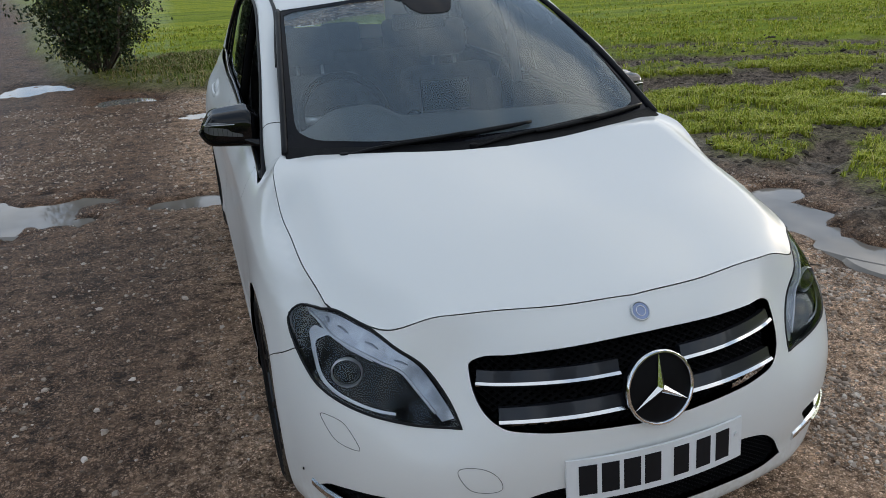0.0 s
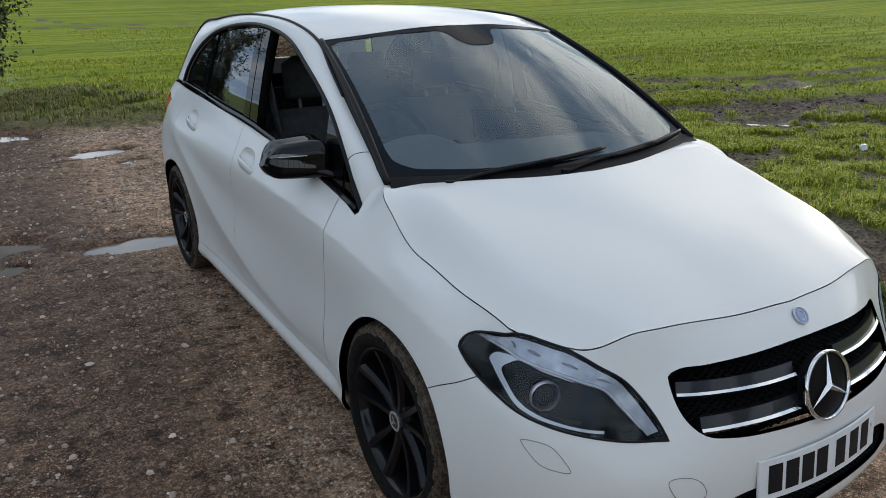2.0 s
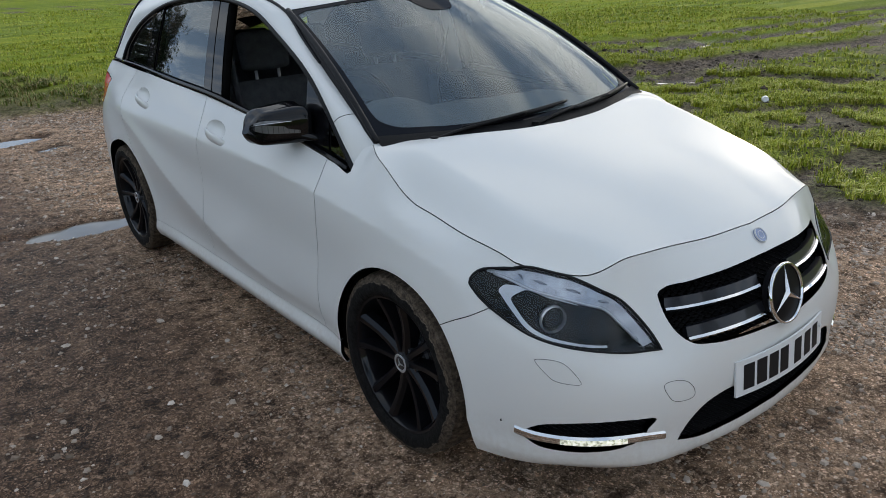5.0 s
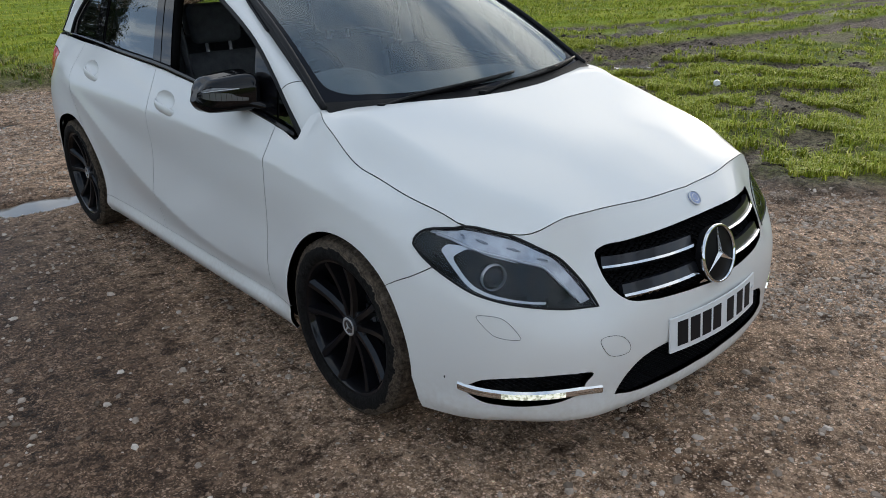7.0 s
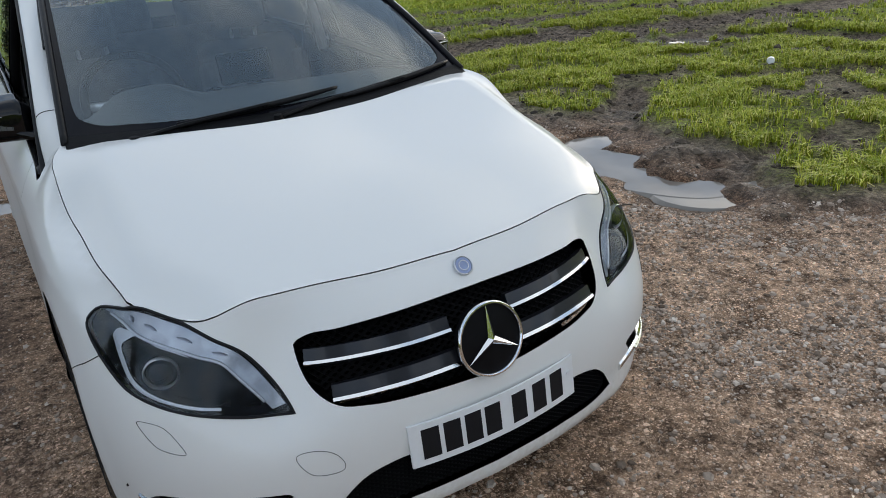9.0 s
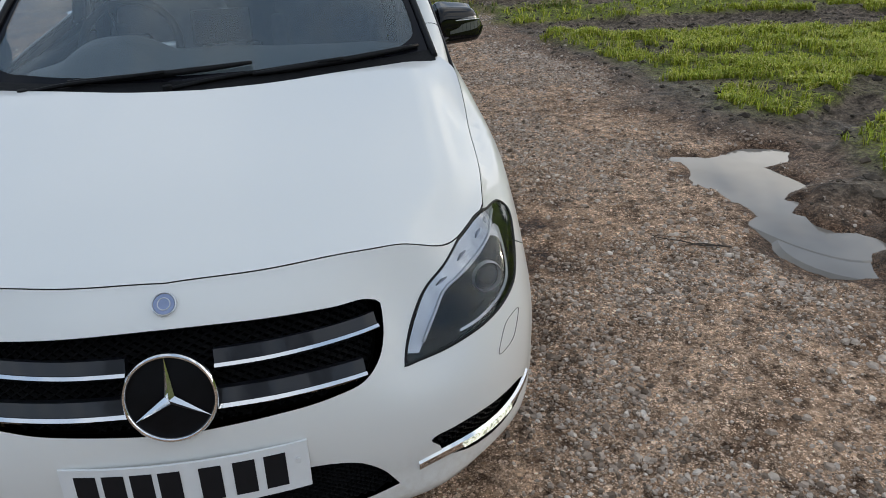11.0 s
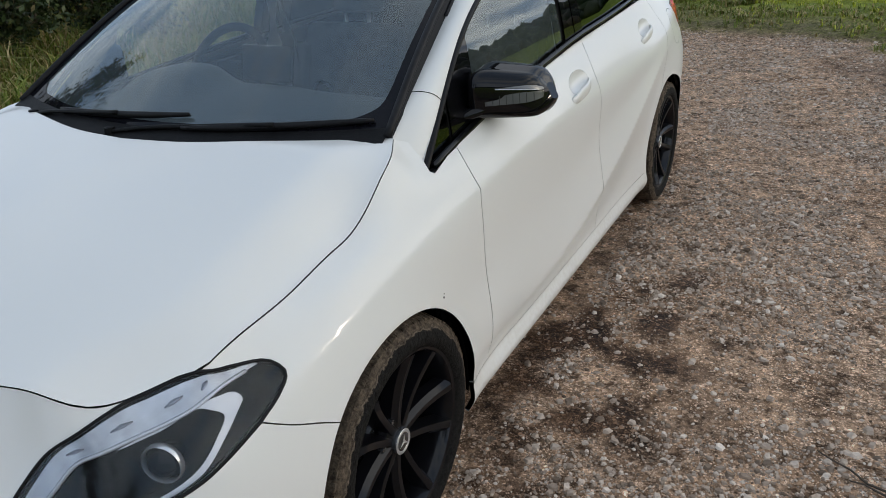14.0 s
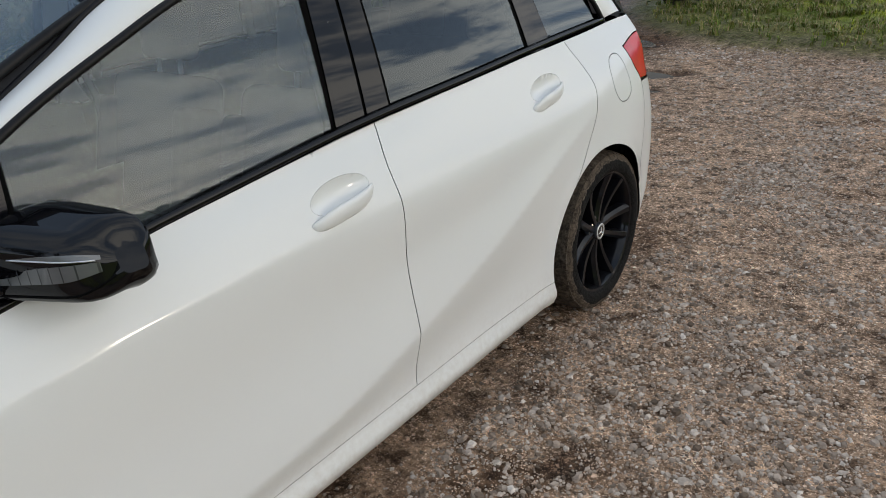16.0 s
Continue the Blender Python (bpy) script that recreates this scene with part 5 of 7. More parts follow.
# ---- door mirrors ----
def mirror(mir):
    sx = -1 if mir else 1
    nsec, nring = 26, 36

    def sec(t):
        """Middle, half depths and half height of the shell across its width."""
        e0, e1 = max(0.0, (0.22 - t) / 0.22), max(0.0, (t - 0.62) / 0.38)
        end = (1 - 0.50 * e0**2.6) * (1 - 0.26 * e1**3.2) * math.sqrt(1 - 0.80 * max(0.0, (t - 0.80) / 0.20) ** 2.2)
        return 0.738 + 0.213 * t, 0.668 + 0.088 * t, 1.034 - 0.010 * t, 0.104 * end * (1 - 0.26 * t), 0.074 * end * (1 - 0.10 * t)

    def point(t, w):
        x, cy, cz, hy, hz = sec(t)
        c, s_ = math.cos(w), math.sin(w)
        yy = math.copysign(abs(c) ** 0.66, c) * hy
        zz = math.copysign(abs(s_) ** (0.60 if s_ > 0 else 0.48), s_) * hz * (1 if s_ < 0 else 1 - 0.22 * max(0.0, t - 0.30))
        if c > 0:
            yy = min(yy, 0.055)
        if zz < 0:
            zz *= 1.06
        x -= 0.014 * t**2 * (1 + s_)
        return (sx * x, cy + yy, cz + zz - 0.10 * (hy - abs(yy) if c < 0 else 0) * (1 if zz > 0 else -0.6))

    vs = [point(i / (nsec - 1), 2 * math.pi * k / nring) for i in range(nsec) for k in range(nring)]
    fs = [(i * nring + k, i * nring + (k + 1) % nring, (i + 1) * nring + (k + 1) % nring, (i + 1) * nring + k) for i in range(nsec - 1) for k in range(nring)]
    fs += [tuple(range(nring)), tuple(range((nsec - 1) * nring, nsec * nring))[::-1]]
    cap = link_mesh("door_mirror", vs, fs if mir else [f[::-1] for f in fs], M_BLACKGLOSS, car, "gloss black door mirror with a slim indicator")
    cap.data.set_sharp_from_angle(angle=radians(55))

    def face(name, t0, t1, lo, hi, mat, lab, rows=4, n=24, lift=0.0012):
        """A strip lying on the shell's front between two heights, given as fractions of its half height."""
        vv = []
        for i in range(n):
            t = t0 + (t1 - t0) * i / (n - 1)
            a0, a1 = math.pi + math.asin(max(-1, min(1, -lo(i / (n - 1))))), math.pi + math.asin(max(-1, min(1, -hi(i / (n - 1)))))
            for r in range(rows):
                p = point(t, a0 + (a1 - a0) * r / (rows - 1))
                vv.append((p[0] + sx * lift * max(0, t - 0.6) * 2.5, p[1] - lift, p[2]))
        fo = grid_faces(n, rows)
        return link_mesh(name, vv, fo if not mir else [f[::-1] for f in fo], mat, cap, lab)

    face("indicator_wedge", 0.42, 0.965, lambda q: 0.10 + 0.06 * q, lambda q: 0.12 + 0.24 * q, M_SMOKE, "smoked clear indicator wedge")
    face("indicator", 0.30, 0.96, lambda q: -0.12 + 0.08 * q, lambda q: -0.04 + 0.12 * q, M_SMOKE, "clear indicator strip")
    for k in range(9):
        t = 0.31 + 0.64 * k / 8
        face("segment", t, t + 0.008, lambda q: -0.12 + 0.08 * (t - 0.3) / 0.66, lambda q: -0.03 + 0.12 * (t - 0.3) / 0.66, M_SATIN, "", 3, 2, 0.0018)
    tube("trim_line", [np.array(point(t, math.pi + math.asin(-0.10 - 0.03 * t))) + np.array([0, -0.001, 0]) for t in np.linspace(0.42, 0.95, 20)], 0.0016, M_SILVER, cap, "silver trim line", sides=5)
    tube("lower_joint", [np.array(point(t, math.pi + math.asin(0.40))) + np.array([0, -0.0006, 0]) for t in np.linspace(0.04, 0.985, 26)], 0.0022, M_DARK, cap, sides=4)
    g = [(sx * (0.766 + 0.135 * a), 0.722 + 0.060 * a, 0.990 + 0.076 * b) for a in (0, 1) for b in (0, 1)]
    link_mesh("mirror_glass", g, [(0, 1, 3, 2)], M_MIRROR, cap, "mirror glass", smooth=False)
    foot = curve_pts([(sx * 0.735, 0.585, 0.972), (sx * 0.765, 0.60, 0.984), (sx * 0.80, 0.63, 0.995), (sx * 0.86, 0.68, 1.003)], 0.012)
    tube("mirror_foot", foot, np.linspace(0.026, 0.016, len(foot)), M_BLACKGLOSS, cap, "gloss black mirror foot", sides=10, flat=0.75)


mirror(False)
mirror(True)


# ---- wheels ----
def wheel(x, y, mir):
    """Black multi-spoke alloy with a muddy tyre; the outer face looks towards +x."""
    w = new("wheel")
    w.parent = car
    w.matrix_local = pose(x * (-1 if mir else 1), y, 0.317, 0, 0, 180 if mir else 0) @ pose(0, 0, 0, 25 if mir else -9, 0, 0)
    tagged(w, "black alloy wheel with a muddy tyre")
    prof = [(0.236, -0.09), (0.240, -0.106), (0.252, -0.114), (0.278, -0.114), (0.300, -0.106), (0.313, -0.090), (0.318, -0.05), (0.319, 0.0), (0.318, 0.05), (0.313, 0.090), (0.300, 0.106),
            (0.280, 0.114), (0.266, 0.1145), (0.255, 0.113), (0.245, 0.108), (0.239, 0.098)]
    lathe("tyre", prof, M_TYRE, w, "tyre caked with dried mud on its tread", n=72)
    vs, fs = [], []
    rnd = random.Random(int(y * 10) + (7 if mir else 0))
    for k in range(76):                                # tread blocks
        a0 = 2 * math.pi * k / 76
        for row, (xa, xb) in enumerate(((-0.100, -0.062), (-0.055, -0.008), (0.008, 0.055), (0.062, 0.100))):
            sh = 0.02 * (row % 2)
            o = len(vs)
            hh = 0.006 + rnd.uniform(-0.002, 0.002)
            for rr in (0.308, 0.3165 + hh * 0.35):
                for da, xx in ((0.008, xa), (0.068, xa), (0.068, xb), (0.008, xb)):
                    drop = 0.008 if abs(xx) > 0.09 else 0.0
                    an = a0 + da + sh + 0.02 * xx / 0.1
                    vs.append((xx, (rr - drop) * math.cos(an), (rr - drop) * math.sin(an)))
            fs += [(o + 4, o + 5, o + 6, o + 7), (o, o + 1, o + 5, o + 4), (o + 1, o + 2, o + 6, o + 5), (o + 2, o + 3, o + 7, o + 6), (o + 3, o, o + 4, o + 7)]
    tagged(link_mesh("tread", vs, fs, M_TYRE, w, "mud-filled tread blocks", smooth=False), kind="stuff")
    lathe("rim", [(0.219, -0.10), (0.216, 0.0), (0.221, 0.06), (0.227, 0.088), (0.233, 0.100), (0.2405, 0.1035), (0.242, 0.094)], M_RIM, w, "black alloy rim", n=64)
    lathe("brake_disc", [(0.0, 0.028), (0.075, 0.028), (0.08, 0.018), (0.148, 0.018), (0.150, 0.008), (0.0, 0.008)], M_SATIN, w, "dull steel brake disc", n=40)
    lathe("barrel_back", [(0.222, -0.02), (0.0, -0.02)], M_DARK, w, n=24)
    for k in range(5):
        for sd in (-1, 1):
            a0 = 2 * math.pi * k / 5
            vs, fs = [], []
            n = 9
            for i in range(n):
                t = i / (n - 1)
                foot, head = np.array([0.036 * math.cos(0.42 * sd), 0.036 * math.sin(0.42 * sd)]), np.array([0.229 * math.cos(0.262 * sd), 0.229 * math.sin(0.262 * sd)])
                q = foot * (1 - t) + head * t
                r, ang = float(np.hypot(*q)), a0 + math.atan2(q[1], q[0])
                half = 0.0135 + 0.003 * (1 - t) ** 2 + 0.006 * t**2
                xo = 0.072 + 0.028 * t - 0.010 * math.sin(math.pi * t)
                for (off, xx) in ((-half * 1.1, xo - 0.045), (-half * (0.95 if sd < 0 else 0.75), xo - (0.001 if sd > 0 else 0.014)), (-half * (0.30 if sd < 0 else 0.62), xo), (half * (0.62 if sd < 0 else 0.30), xo), (half * (0.75 if sd < 0 else 0.95), xo - (0.014 if sd > 0 else 0.001)), (half * 1.1, xo - 0.045)):
                    vs.append((xx, r * math.cos(ang) - off * math.sin(ang), r * math.sin(ang) + off * math.cos(ang)))
            for i in range(n - 1):
                for j in range(6):
                    fs.append((i * 6 + j, i * 6 + (j + 1) % 6, (i + 1) * 6 + (j + 1) % 6, (i + 1) * 6 + j))
            sp = link_mesh("spoke", vs, fs, M_RIM, w)
            sp.data.set_sharp_from_angle(angle=radians(30))
    hub = lathe("hub", [(0.0, 0.074), (0.034, 0.072), (0.052, 0.062), (0.060, 0.040), (0.0, 0.03)], M_RIM, w, n=32)
    capo = lathe("hub_cap", [(0.0, 0.0845), (0.022, 0.084), (0.0245, 0.0835), (0.0325, 0.083), (0.0345, 0.079), (0.035, 0.066), (0.0, 0.066)], M_SATIN, w, "dark hub cap with a silver ring and rays", n=32)
    lathe("ring", [(0.0285 + 0.0045 * math.cos(q), 0.0835 + 0.0014 * math.sin(q)) for q in np.linspace(0, 2 * math.pi, 9)], M_SILVER, capo, n=36)
    vs, fs = [], []
    for k in range(3):
        q = math.pi / 2 + k * 2 * math.pi / 3
        d, e = np.array([0, math.cos(q), math.sin(q)]), np.array([0, -math.sin(q), math.cos(q)])
        o = len(vs)
        for p in (d * 0.023, e * 0.0042 + d * 0.003, -e * 0.0042 + d * 0.003, np.zeros(3)):
            vs.append(p + np.array([0.0858, 0, 0]))
        vs[o + 3] = vs[o + 3] + np.array([0.002, 0, 0])
        fs += [(o, o + 1, o + 3), (o, o + 3, o + 2)]
    link_mesh("star", vs, fs, M_SILVER, capo, smooth=False)
    for k in range(5):
        q = 2 * math.pi * (k + 0.5) / 5
        lathe("wheel_bolt", [(0.0, 0.066), (0.009, 0.065), (0.0095, 0.045)], M_SATIN, w, n=10, at=(0, 0.056 * math.cos(q), 0.056 * math.sin(q)))
    return w


for yy in (0.0, 2.699):
    for mir in (False, True):
        wheel(0.752, yy, mir)


# ---- cabin ----
def soft_box(name, size, m, mat, parent, label="", bevel=0.05, seg=4):
    return part(name, box_bm(*size, m, bevel, seg), mat, parent, label, smooth=True, angle=60)


dv = []
dx = np.linspace(-0.70, 0.70, 57)
dy = np.linspace(0.16, 0.86, 30)
for x in dx:
    for y in dy:
        z = 0.955 + 0.045 * sstep(0.25, 0.62, y) - 0.30 * sstep(0.70, 0.86, y) - 0.05 * (x / 0.7) ** 4
        z += 0.062 * math.exp(-((x + 0.37) / 0.155) ** 4) * float(sstep(0.36, 0.56, y))
        z -= 0.012 * math.exp(-((x - 0.30) / 0.2) ** 4) * float(sstep(0.35, 0.45, y))
        dv.append((x, y, float(z)))
dash = link_mesh("dashboard", dv, grid_faces(57, 30), M_DASH, car, "dark grey moulded dashboard")
tab = part("screen_panel", box_bm(0.20, 0.02, 0.115, pose(0.0, 0.66, 1.075, -12, 0, 0), 0.006), M_BLACKGLOSS, dash, "free-standing black display")
for vx in (-0.085, 0.085):
    v = lathe("air_vent", [(0.0, 0.0), (0.028, 0.0), (0.036, 0.012), (0.042, 0.0)], M_SATIN, dash, n=24, axis="y", at=(vx, 0.825, 0.95))
wheel_m = pose(-0.37, 0.865, 0.985, 0, 0, 0) @ pose(0, 0, 0, 62, 0, 0)
steer = lathe("steering_wheel", [(0.178 + 0.016 * math.cos(w), 0.016 * math.sin(w)) for w in np.linspace(0, 2 * math.pi, 13)], M_PLASTIC, car, "black leather steering wheel", n=56, axis="z")
steer.matrix_local = wheel_m
soft_box("airbag_pad", (0.15, 0.11, 0.05), pose(0, 0, -0.02), M_PLASTIC, steer, bevel=0.02)
for ang in (0, 180, 270):
    a_ = radians(ang)
    tube("spoke", [(0.05 * math.cos(a_), 0.05 * math.sin(a_), -0.02), (0.12 * math.cos(a_), 0.12 * math.sin(a_), -0.008), (0.175 * math.cos(a_), 0.175 * math.sin(a_), 0)], 0.016, M_SILVER if ang != 270 else M_PLASTIC, steer, sides=8, flat=0.5)
tube("steering_column", [(-0.37, 0.62, 0.86), (-0.37, 0.84, 0.965)], 0.045, M_PLASTIC, car, sides=14)


def seat(x, y, wide=0.50, front=True):
    st = new("seat")
    st.parent = car
    st.matrix_local = pose(x, y, 0)
    tagged(st, "dark fabric front seat" if front else "dark fabric rear bench")
    soft_box("cushion", (wide, 0.54, 0.16), pose(0, -0.36, 0.50, 6, 0, 0), M_SEAT, st, bevel=0.06)
    soft_box("backrest", (wide, 0.15, 0.60), pose(0, -0.07, 0.76, -16, 0, 0), M_SEAT, st, bevel=0.065)
    n = 1 if front else 3
    for k in range(n):
        hx = 0 if n == 1 else (k - 1) * 0.40
        h = soft_box("headrest", (0.25, 0.095, 0.19), pose(hx, 0.05, 1.185 if front else 1.13, -10, 0, 0), M_SEAT, st, bevel=0.042)
        for px in (-0.062, 0.062):
            tube("headrest_post", [(hx + px, 0.015, 0.98 if front else 0.95), (hx + px, 0.03, 1.11)], 0.0085, M_SILVER, h, "chrome headrest post", sides=8)
    if front:
        for px in (-1, 1):
            soft_box("side_bolster", (0.075, 0.16, 0.46), pose(px * (wide / 2 - 0.02), -0.115, 0.74, -16, 0, 0), M_SEAT, st, bevel=0.035)


seat(-0.36, 1.70)
seat(0.36, 1.70)
seat(0.0, 2.62, 1.24, False)
soft_box("centre_console", (0.20, 0.95, 0.30), pose(0, 1.15, 0.42), M_DASH, car, bevel=0.03)
for sx in (-1, 1):
    soft_box("door_card", (0.07, 1.05, 0.55), pose(sx * 0.715, 1.02, 0.69), M_PLASTIC, car, "black door lining", bevel=0.025)
    tube("pillar_trim", [(sx * 0.70, 1.52, 0.95), (sx * 0.665, 1.52, 1.2), (sx * 0.60, 1.53, 1.42)], 0.062, M_GUIDE, car, "pale pillar lining", sides=10, flat=0.22)
    tube("seat_belt", [(sx * 0.66, 1.50, 1.28), (sx * 0.60, 1.56, 0.98), (sx * 0.56, 1.55, 0.62)], 0.022, M_SEAT, car, "dark seat belt", sides=6, flat=0.12)
imir = soft_box("interior_mirror", (0.235, 0.035, 0.065), pose(0.0, 0.965, 1.335, 8, 0, 0), M_PLASTIC, car, "black interior mirror", bevel=0.016)
soft_box("sensor_housing", (0.15, 0.13, 0.035), pose(0.0, 0.905, 1.395, 30, 0, 0), M_PLASTIC, car, "black camera housing", bevel=0.014)

# ---- ground ----
FIELD = np.array([(2.9, -8), (3.2, -0.7), (3.1, -0.15), (2.8, 0.15), (2.92, 0.5), (3.1, 0.8), (2.92, 1.0), (3.2, 1.6), (3.4, 2.0), (3.05, 2.25), (2.9, 2.6), (2.74, 3.1), (2.68, 4.1), (2.48, 5.4), (2.15, 6.6), (2.2, 7.4), (1.7, 7.9), (0.5, 8.2), (-0.5, 8.4), (-1.2, 8.8), (-1.9, 9.6), (-2.6, 10.6),
                  (-3.3, 12.5), (-4, 16), (-7, 34), (-12, 60), (-60, 300), (2000, 2000), (2000, -2000), (60, -300), (3.5, -20)], float)
BANK = np.array([(-4.4, -30), (-4.3, -2), (-4.0, 1.5), (-4.2, 3), (-5.0, 6), (-6.5, 10), (-8, 16), (-11, 34), (-16, 60), (-70, 300), (-2000, 2000), (-2000, -2000), (-20, -300)], float)
TRACKS = [([(2.3, 5.95), (3.5, 5.95), (4.5, 5.92), (5.3, 5.75), (6.2, 5.35), (7.1, 4.95), (8.5, 4.6), (10.5, 4.2), (16, 3.6)], 0.50), ([(6.1, 4.3), (6.7, 3.9), (7.0, 3.3), (7.2, 2.7), (7.8, 1.9)], 0.34),
          ([(2.3, 8.1), (3.4, 7.85), (5.4, 7.6), (7.3, 7.0), (9.0, 6.5), (12.5, 5.8), (17, 5.5), (26, 5.0)], 0.32), ([(4, 10), (6, 9.3), (8.3, 8.2), (10.5, 7.2), (14, 6.9), (18, 6.2), (30, 5.6)], 0.26),
          ([(8, 13), (11.6, 11.3), (14.6, 8.4), (19.7, 7.2), (30, 6.8)], 0.22), ([(2.9, 1.6), (3.4, 2.1), (3.95, 2.5)], 0.17), ([(3.0, 0.72), (3.35, 0.86), (3.75, 0.64)], 0.11), ([(4.9, 2.2), (5.6, 1.85), (6.4, 1.1)], 0.16),
          ([(-3, 60), (2, 46), (9, 40), (22, 37), (50, 36)], 0.35), ([(2, 62), (6, 50), (14, 43), (30, 40), (60, 39)], 0.35)]
PUDDLES = [(2.50, 1.22, 0.24, 0.62, 6), (2.62, 0.58, 0.28, 0.26, -20), (2.80, 1.80, 0.20, 0.16, 30), (-2.15, 3.58, 0.66, 0.34, -18), (-1.15, 3.46, 0.50, 0.15, -6), (-3.05, 10.4, 0.55, 0.45, 30), (-0.85, 6.85, 0.30, 0.22, 0), (-0.45, 6.3, 0.20, 0.12, 0),
           (6.85, 3.6, 0.26, 0.90, 22), (-1.75, 8.45, 0.30, 0.30, 0), (10.6, 6.3, 0.8, 0.3, -15)]


def axis_steps(a, b, step, grow, far):
    c = list(np.arange(a, b + step * 0.5, step))
    lo, hi, d = [a], [b], step
    while hi[-1] < far:
        d *= grow
        hi.append(hi[-1] + d)
        lo.append(lo[-1] - d)
    return np.array(lo[:0:-1] + c + hi[1:])


def cloud(x, y, scale, seed, octaves=4):
    """Smooth value noise over the plan, 0 to 1."""
    rs = np.random.RandomState(seed)
    tab = rs.rand(256, 256)
    out, amp, tot = 0.0, 1.0, 0.0
    for o in range(octaves):
        u, v = x / scale + 17.3 * o, y / scale + 9.1 * o
        iu, iv = np.floor(u).astype(int), np.floor(v).astype(int)
        fu, fv = u - iu, v - iv
        fu, fv = fu * fu * (3 - 2 * fu), fv * fv * (3 - 2 * fv)
        g = lambda a, b: tab[a % 256, b % 256]
        out = out + amp * (g(iu, iv) * (1 - fu) * (1 - fv) + g(iu + 1, iv) * fu * (1 - fv) + g(iu, iv + 1) * (1 - fu) * fv + g(iu + 1, iv + 1) * fu * fv)
        tot += amp
        amp, scale = amp * 0.5, scale * 0.5
    return out / tot


def signed(poly, x, y):
    p = np.stack([x, y], 1)
    return np.where(inside(poly, p), 1, -1) * edge_dist(poly, p)


def track_dist(x, y):
    p = np.stack([x, y], 1)
    best = np.full(len(x), 9e9)
    for pts, hw in TRACKS:
        c = curve_pts(pts, 0.5)
        d = np.full(len(x), 9e9)
        for a, b in zip(c[:-1], c[1:]):
            ab = b - a
            t = np.clip(((p - a) @ ab) / (ab @ ab), 0, 1)
            d = np.minimum(d, np.linalg.norm(p - a - t[:, None] * ab, axis=1))
        best = np.minimum(best, d / hw)
    return best


def zones(x, y):
    """Grass cover, wetness, puddle depth and height over the plan."""
    x, y = np.asarray(x, float), np.asarray(y, float)
    n1, n2, n3 = cloud(x, y, 0.55, 1), cloud(x, y, 2.6, 2), cloud(x, y, 0.22, 3, 3)
    f = signed(FIELD, x, y) + 0.42 * (n1 - 0.5) + 0.45 * (n2 - 0.5)
    b = signed(BANK, x, y) + 0.5 * (n1 - 0.5)
    tr = track_dist(x, y) + 0.7 * (n1 - 0.5) + 0.4 * (n3 - 0.5)
    near = sstep(30, 9, np.hypot(x, y))
    bare = sstep(1.15, 0.75, tr) + near * sstep(0.43, 0.36, cloud(x, y, 0.55, 8)) * 0.8 * sstep(9.5, 6, y)
    grass = np.clip(sstep(-0.18, 0.28, f) * (1 - np.clip(bare, 0, 1)), 0, 1)
    grass = grass * (1 - 0.6 * sstep(7.4, 8.4, y) * sstep(3.2, 1.0, x) * sstep(2.2, 0.3, f + 1.6 * (n1 - 0.5)))
    grass = np.maximum(grass, sstep(0.0, 0.35, b))
    weeds = sstep(0.60, 0.72, cloud(x, y, 1.1, 11)) * sstep(5.6, 7.4, y) * sstep(-0.5, 1.0, x) * 0.6
    grass = np.maximum(grass, weeds * (f < 0.1))
    pud = np.zeros(len(x))
    for cx, cy, a, bb, tilt in PUDDLES:
        c, s = math.cos(radians(tilt)), math.sin(radians(tilt))
        u, v = ((x - cx) * c + (y - cy) * s) / a, (-(x - cx) * s + (y - cy) * c) / bb
        pud = np.maximum(pud, sstep(1.5, 0.55, np.hypot(u, v) + 2.2 * (n1 - 0.5) + 1.6 * (n3 - 0.5)))
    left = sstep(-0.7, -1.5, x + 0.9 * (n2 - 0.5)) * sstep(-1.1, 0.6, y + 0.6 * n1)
    mud = np.exp(-((x - 1.0) / 0.38) ** 2 - ((y - 1.15) / 0.9) ** 2) * sstep(0.47, 0.57, cloud(x, y, 0.13, 27, 3)) * 1.6
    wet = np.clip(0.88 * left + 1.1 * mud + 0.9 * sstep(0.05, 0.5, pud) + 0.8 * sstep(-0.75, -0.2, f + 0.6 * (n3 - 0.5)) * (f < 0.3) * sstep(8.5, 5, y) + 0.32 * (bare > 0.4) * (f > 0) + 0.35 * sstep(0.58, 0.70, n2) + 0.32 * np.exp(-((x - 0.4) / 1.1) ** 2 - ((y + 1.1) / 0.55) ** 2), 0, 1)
    z = 0.030 * (n2 - 0.5) * (1 - 0.8 * np.exp(-((x / 1.3) ** 2 + ((y - 1.3) / 2.4) ** 2))) + 0.014 * (n1 - 0.5) + 0.010 * (n3 - 0.5)
    fm = sstep(-0.1, 0.3, f + 0.32 * sstep(6.0, 4.5, y) * sstep(-0.8, 0.0, y) + 0.5 * (n3 - 0.5))
    clod = cloud(x, y, 0.10, 77, 3)
    z = z + fm * near * (0.055 * np.abs(clod - 0.5) + 0.030 * (clod - 0.5))
    z = z + fm * (0.025 + 0.07 * (n1 - 0.5) + 0.05 * (n3 - 0.5)) - fm * 0.05 * sstep(1.2, 0.5, tr) + 0.25 * sstep(0.1, 1.2, b) + 0.04 * sstep(0.0, 0.5, signed(FIELD, x, y)) * sstep(7, 9, y)
    z = z - 0.045 * pud
    return grass, wet, pud, z, fm


GX = axis_steps(-3.6, 7.4, 0.056, 1.06, 1500)
GY = axis_steps(-2.6, 8.6, 0.056, 1.06, 1500)


def ground_z(x, y):
    return zones(np.atleast_1d(x), np.atleast_1d(y))[3]


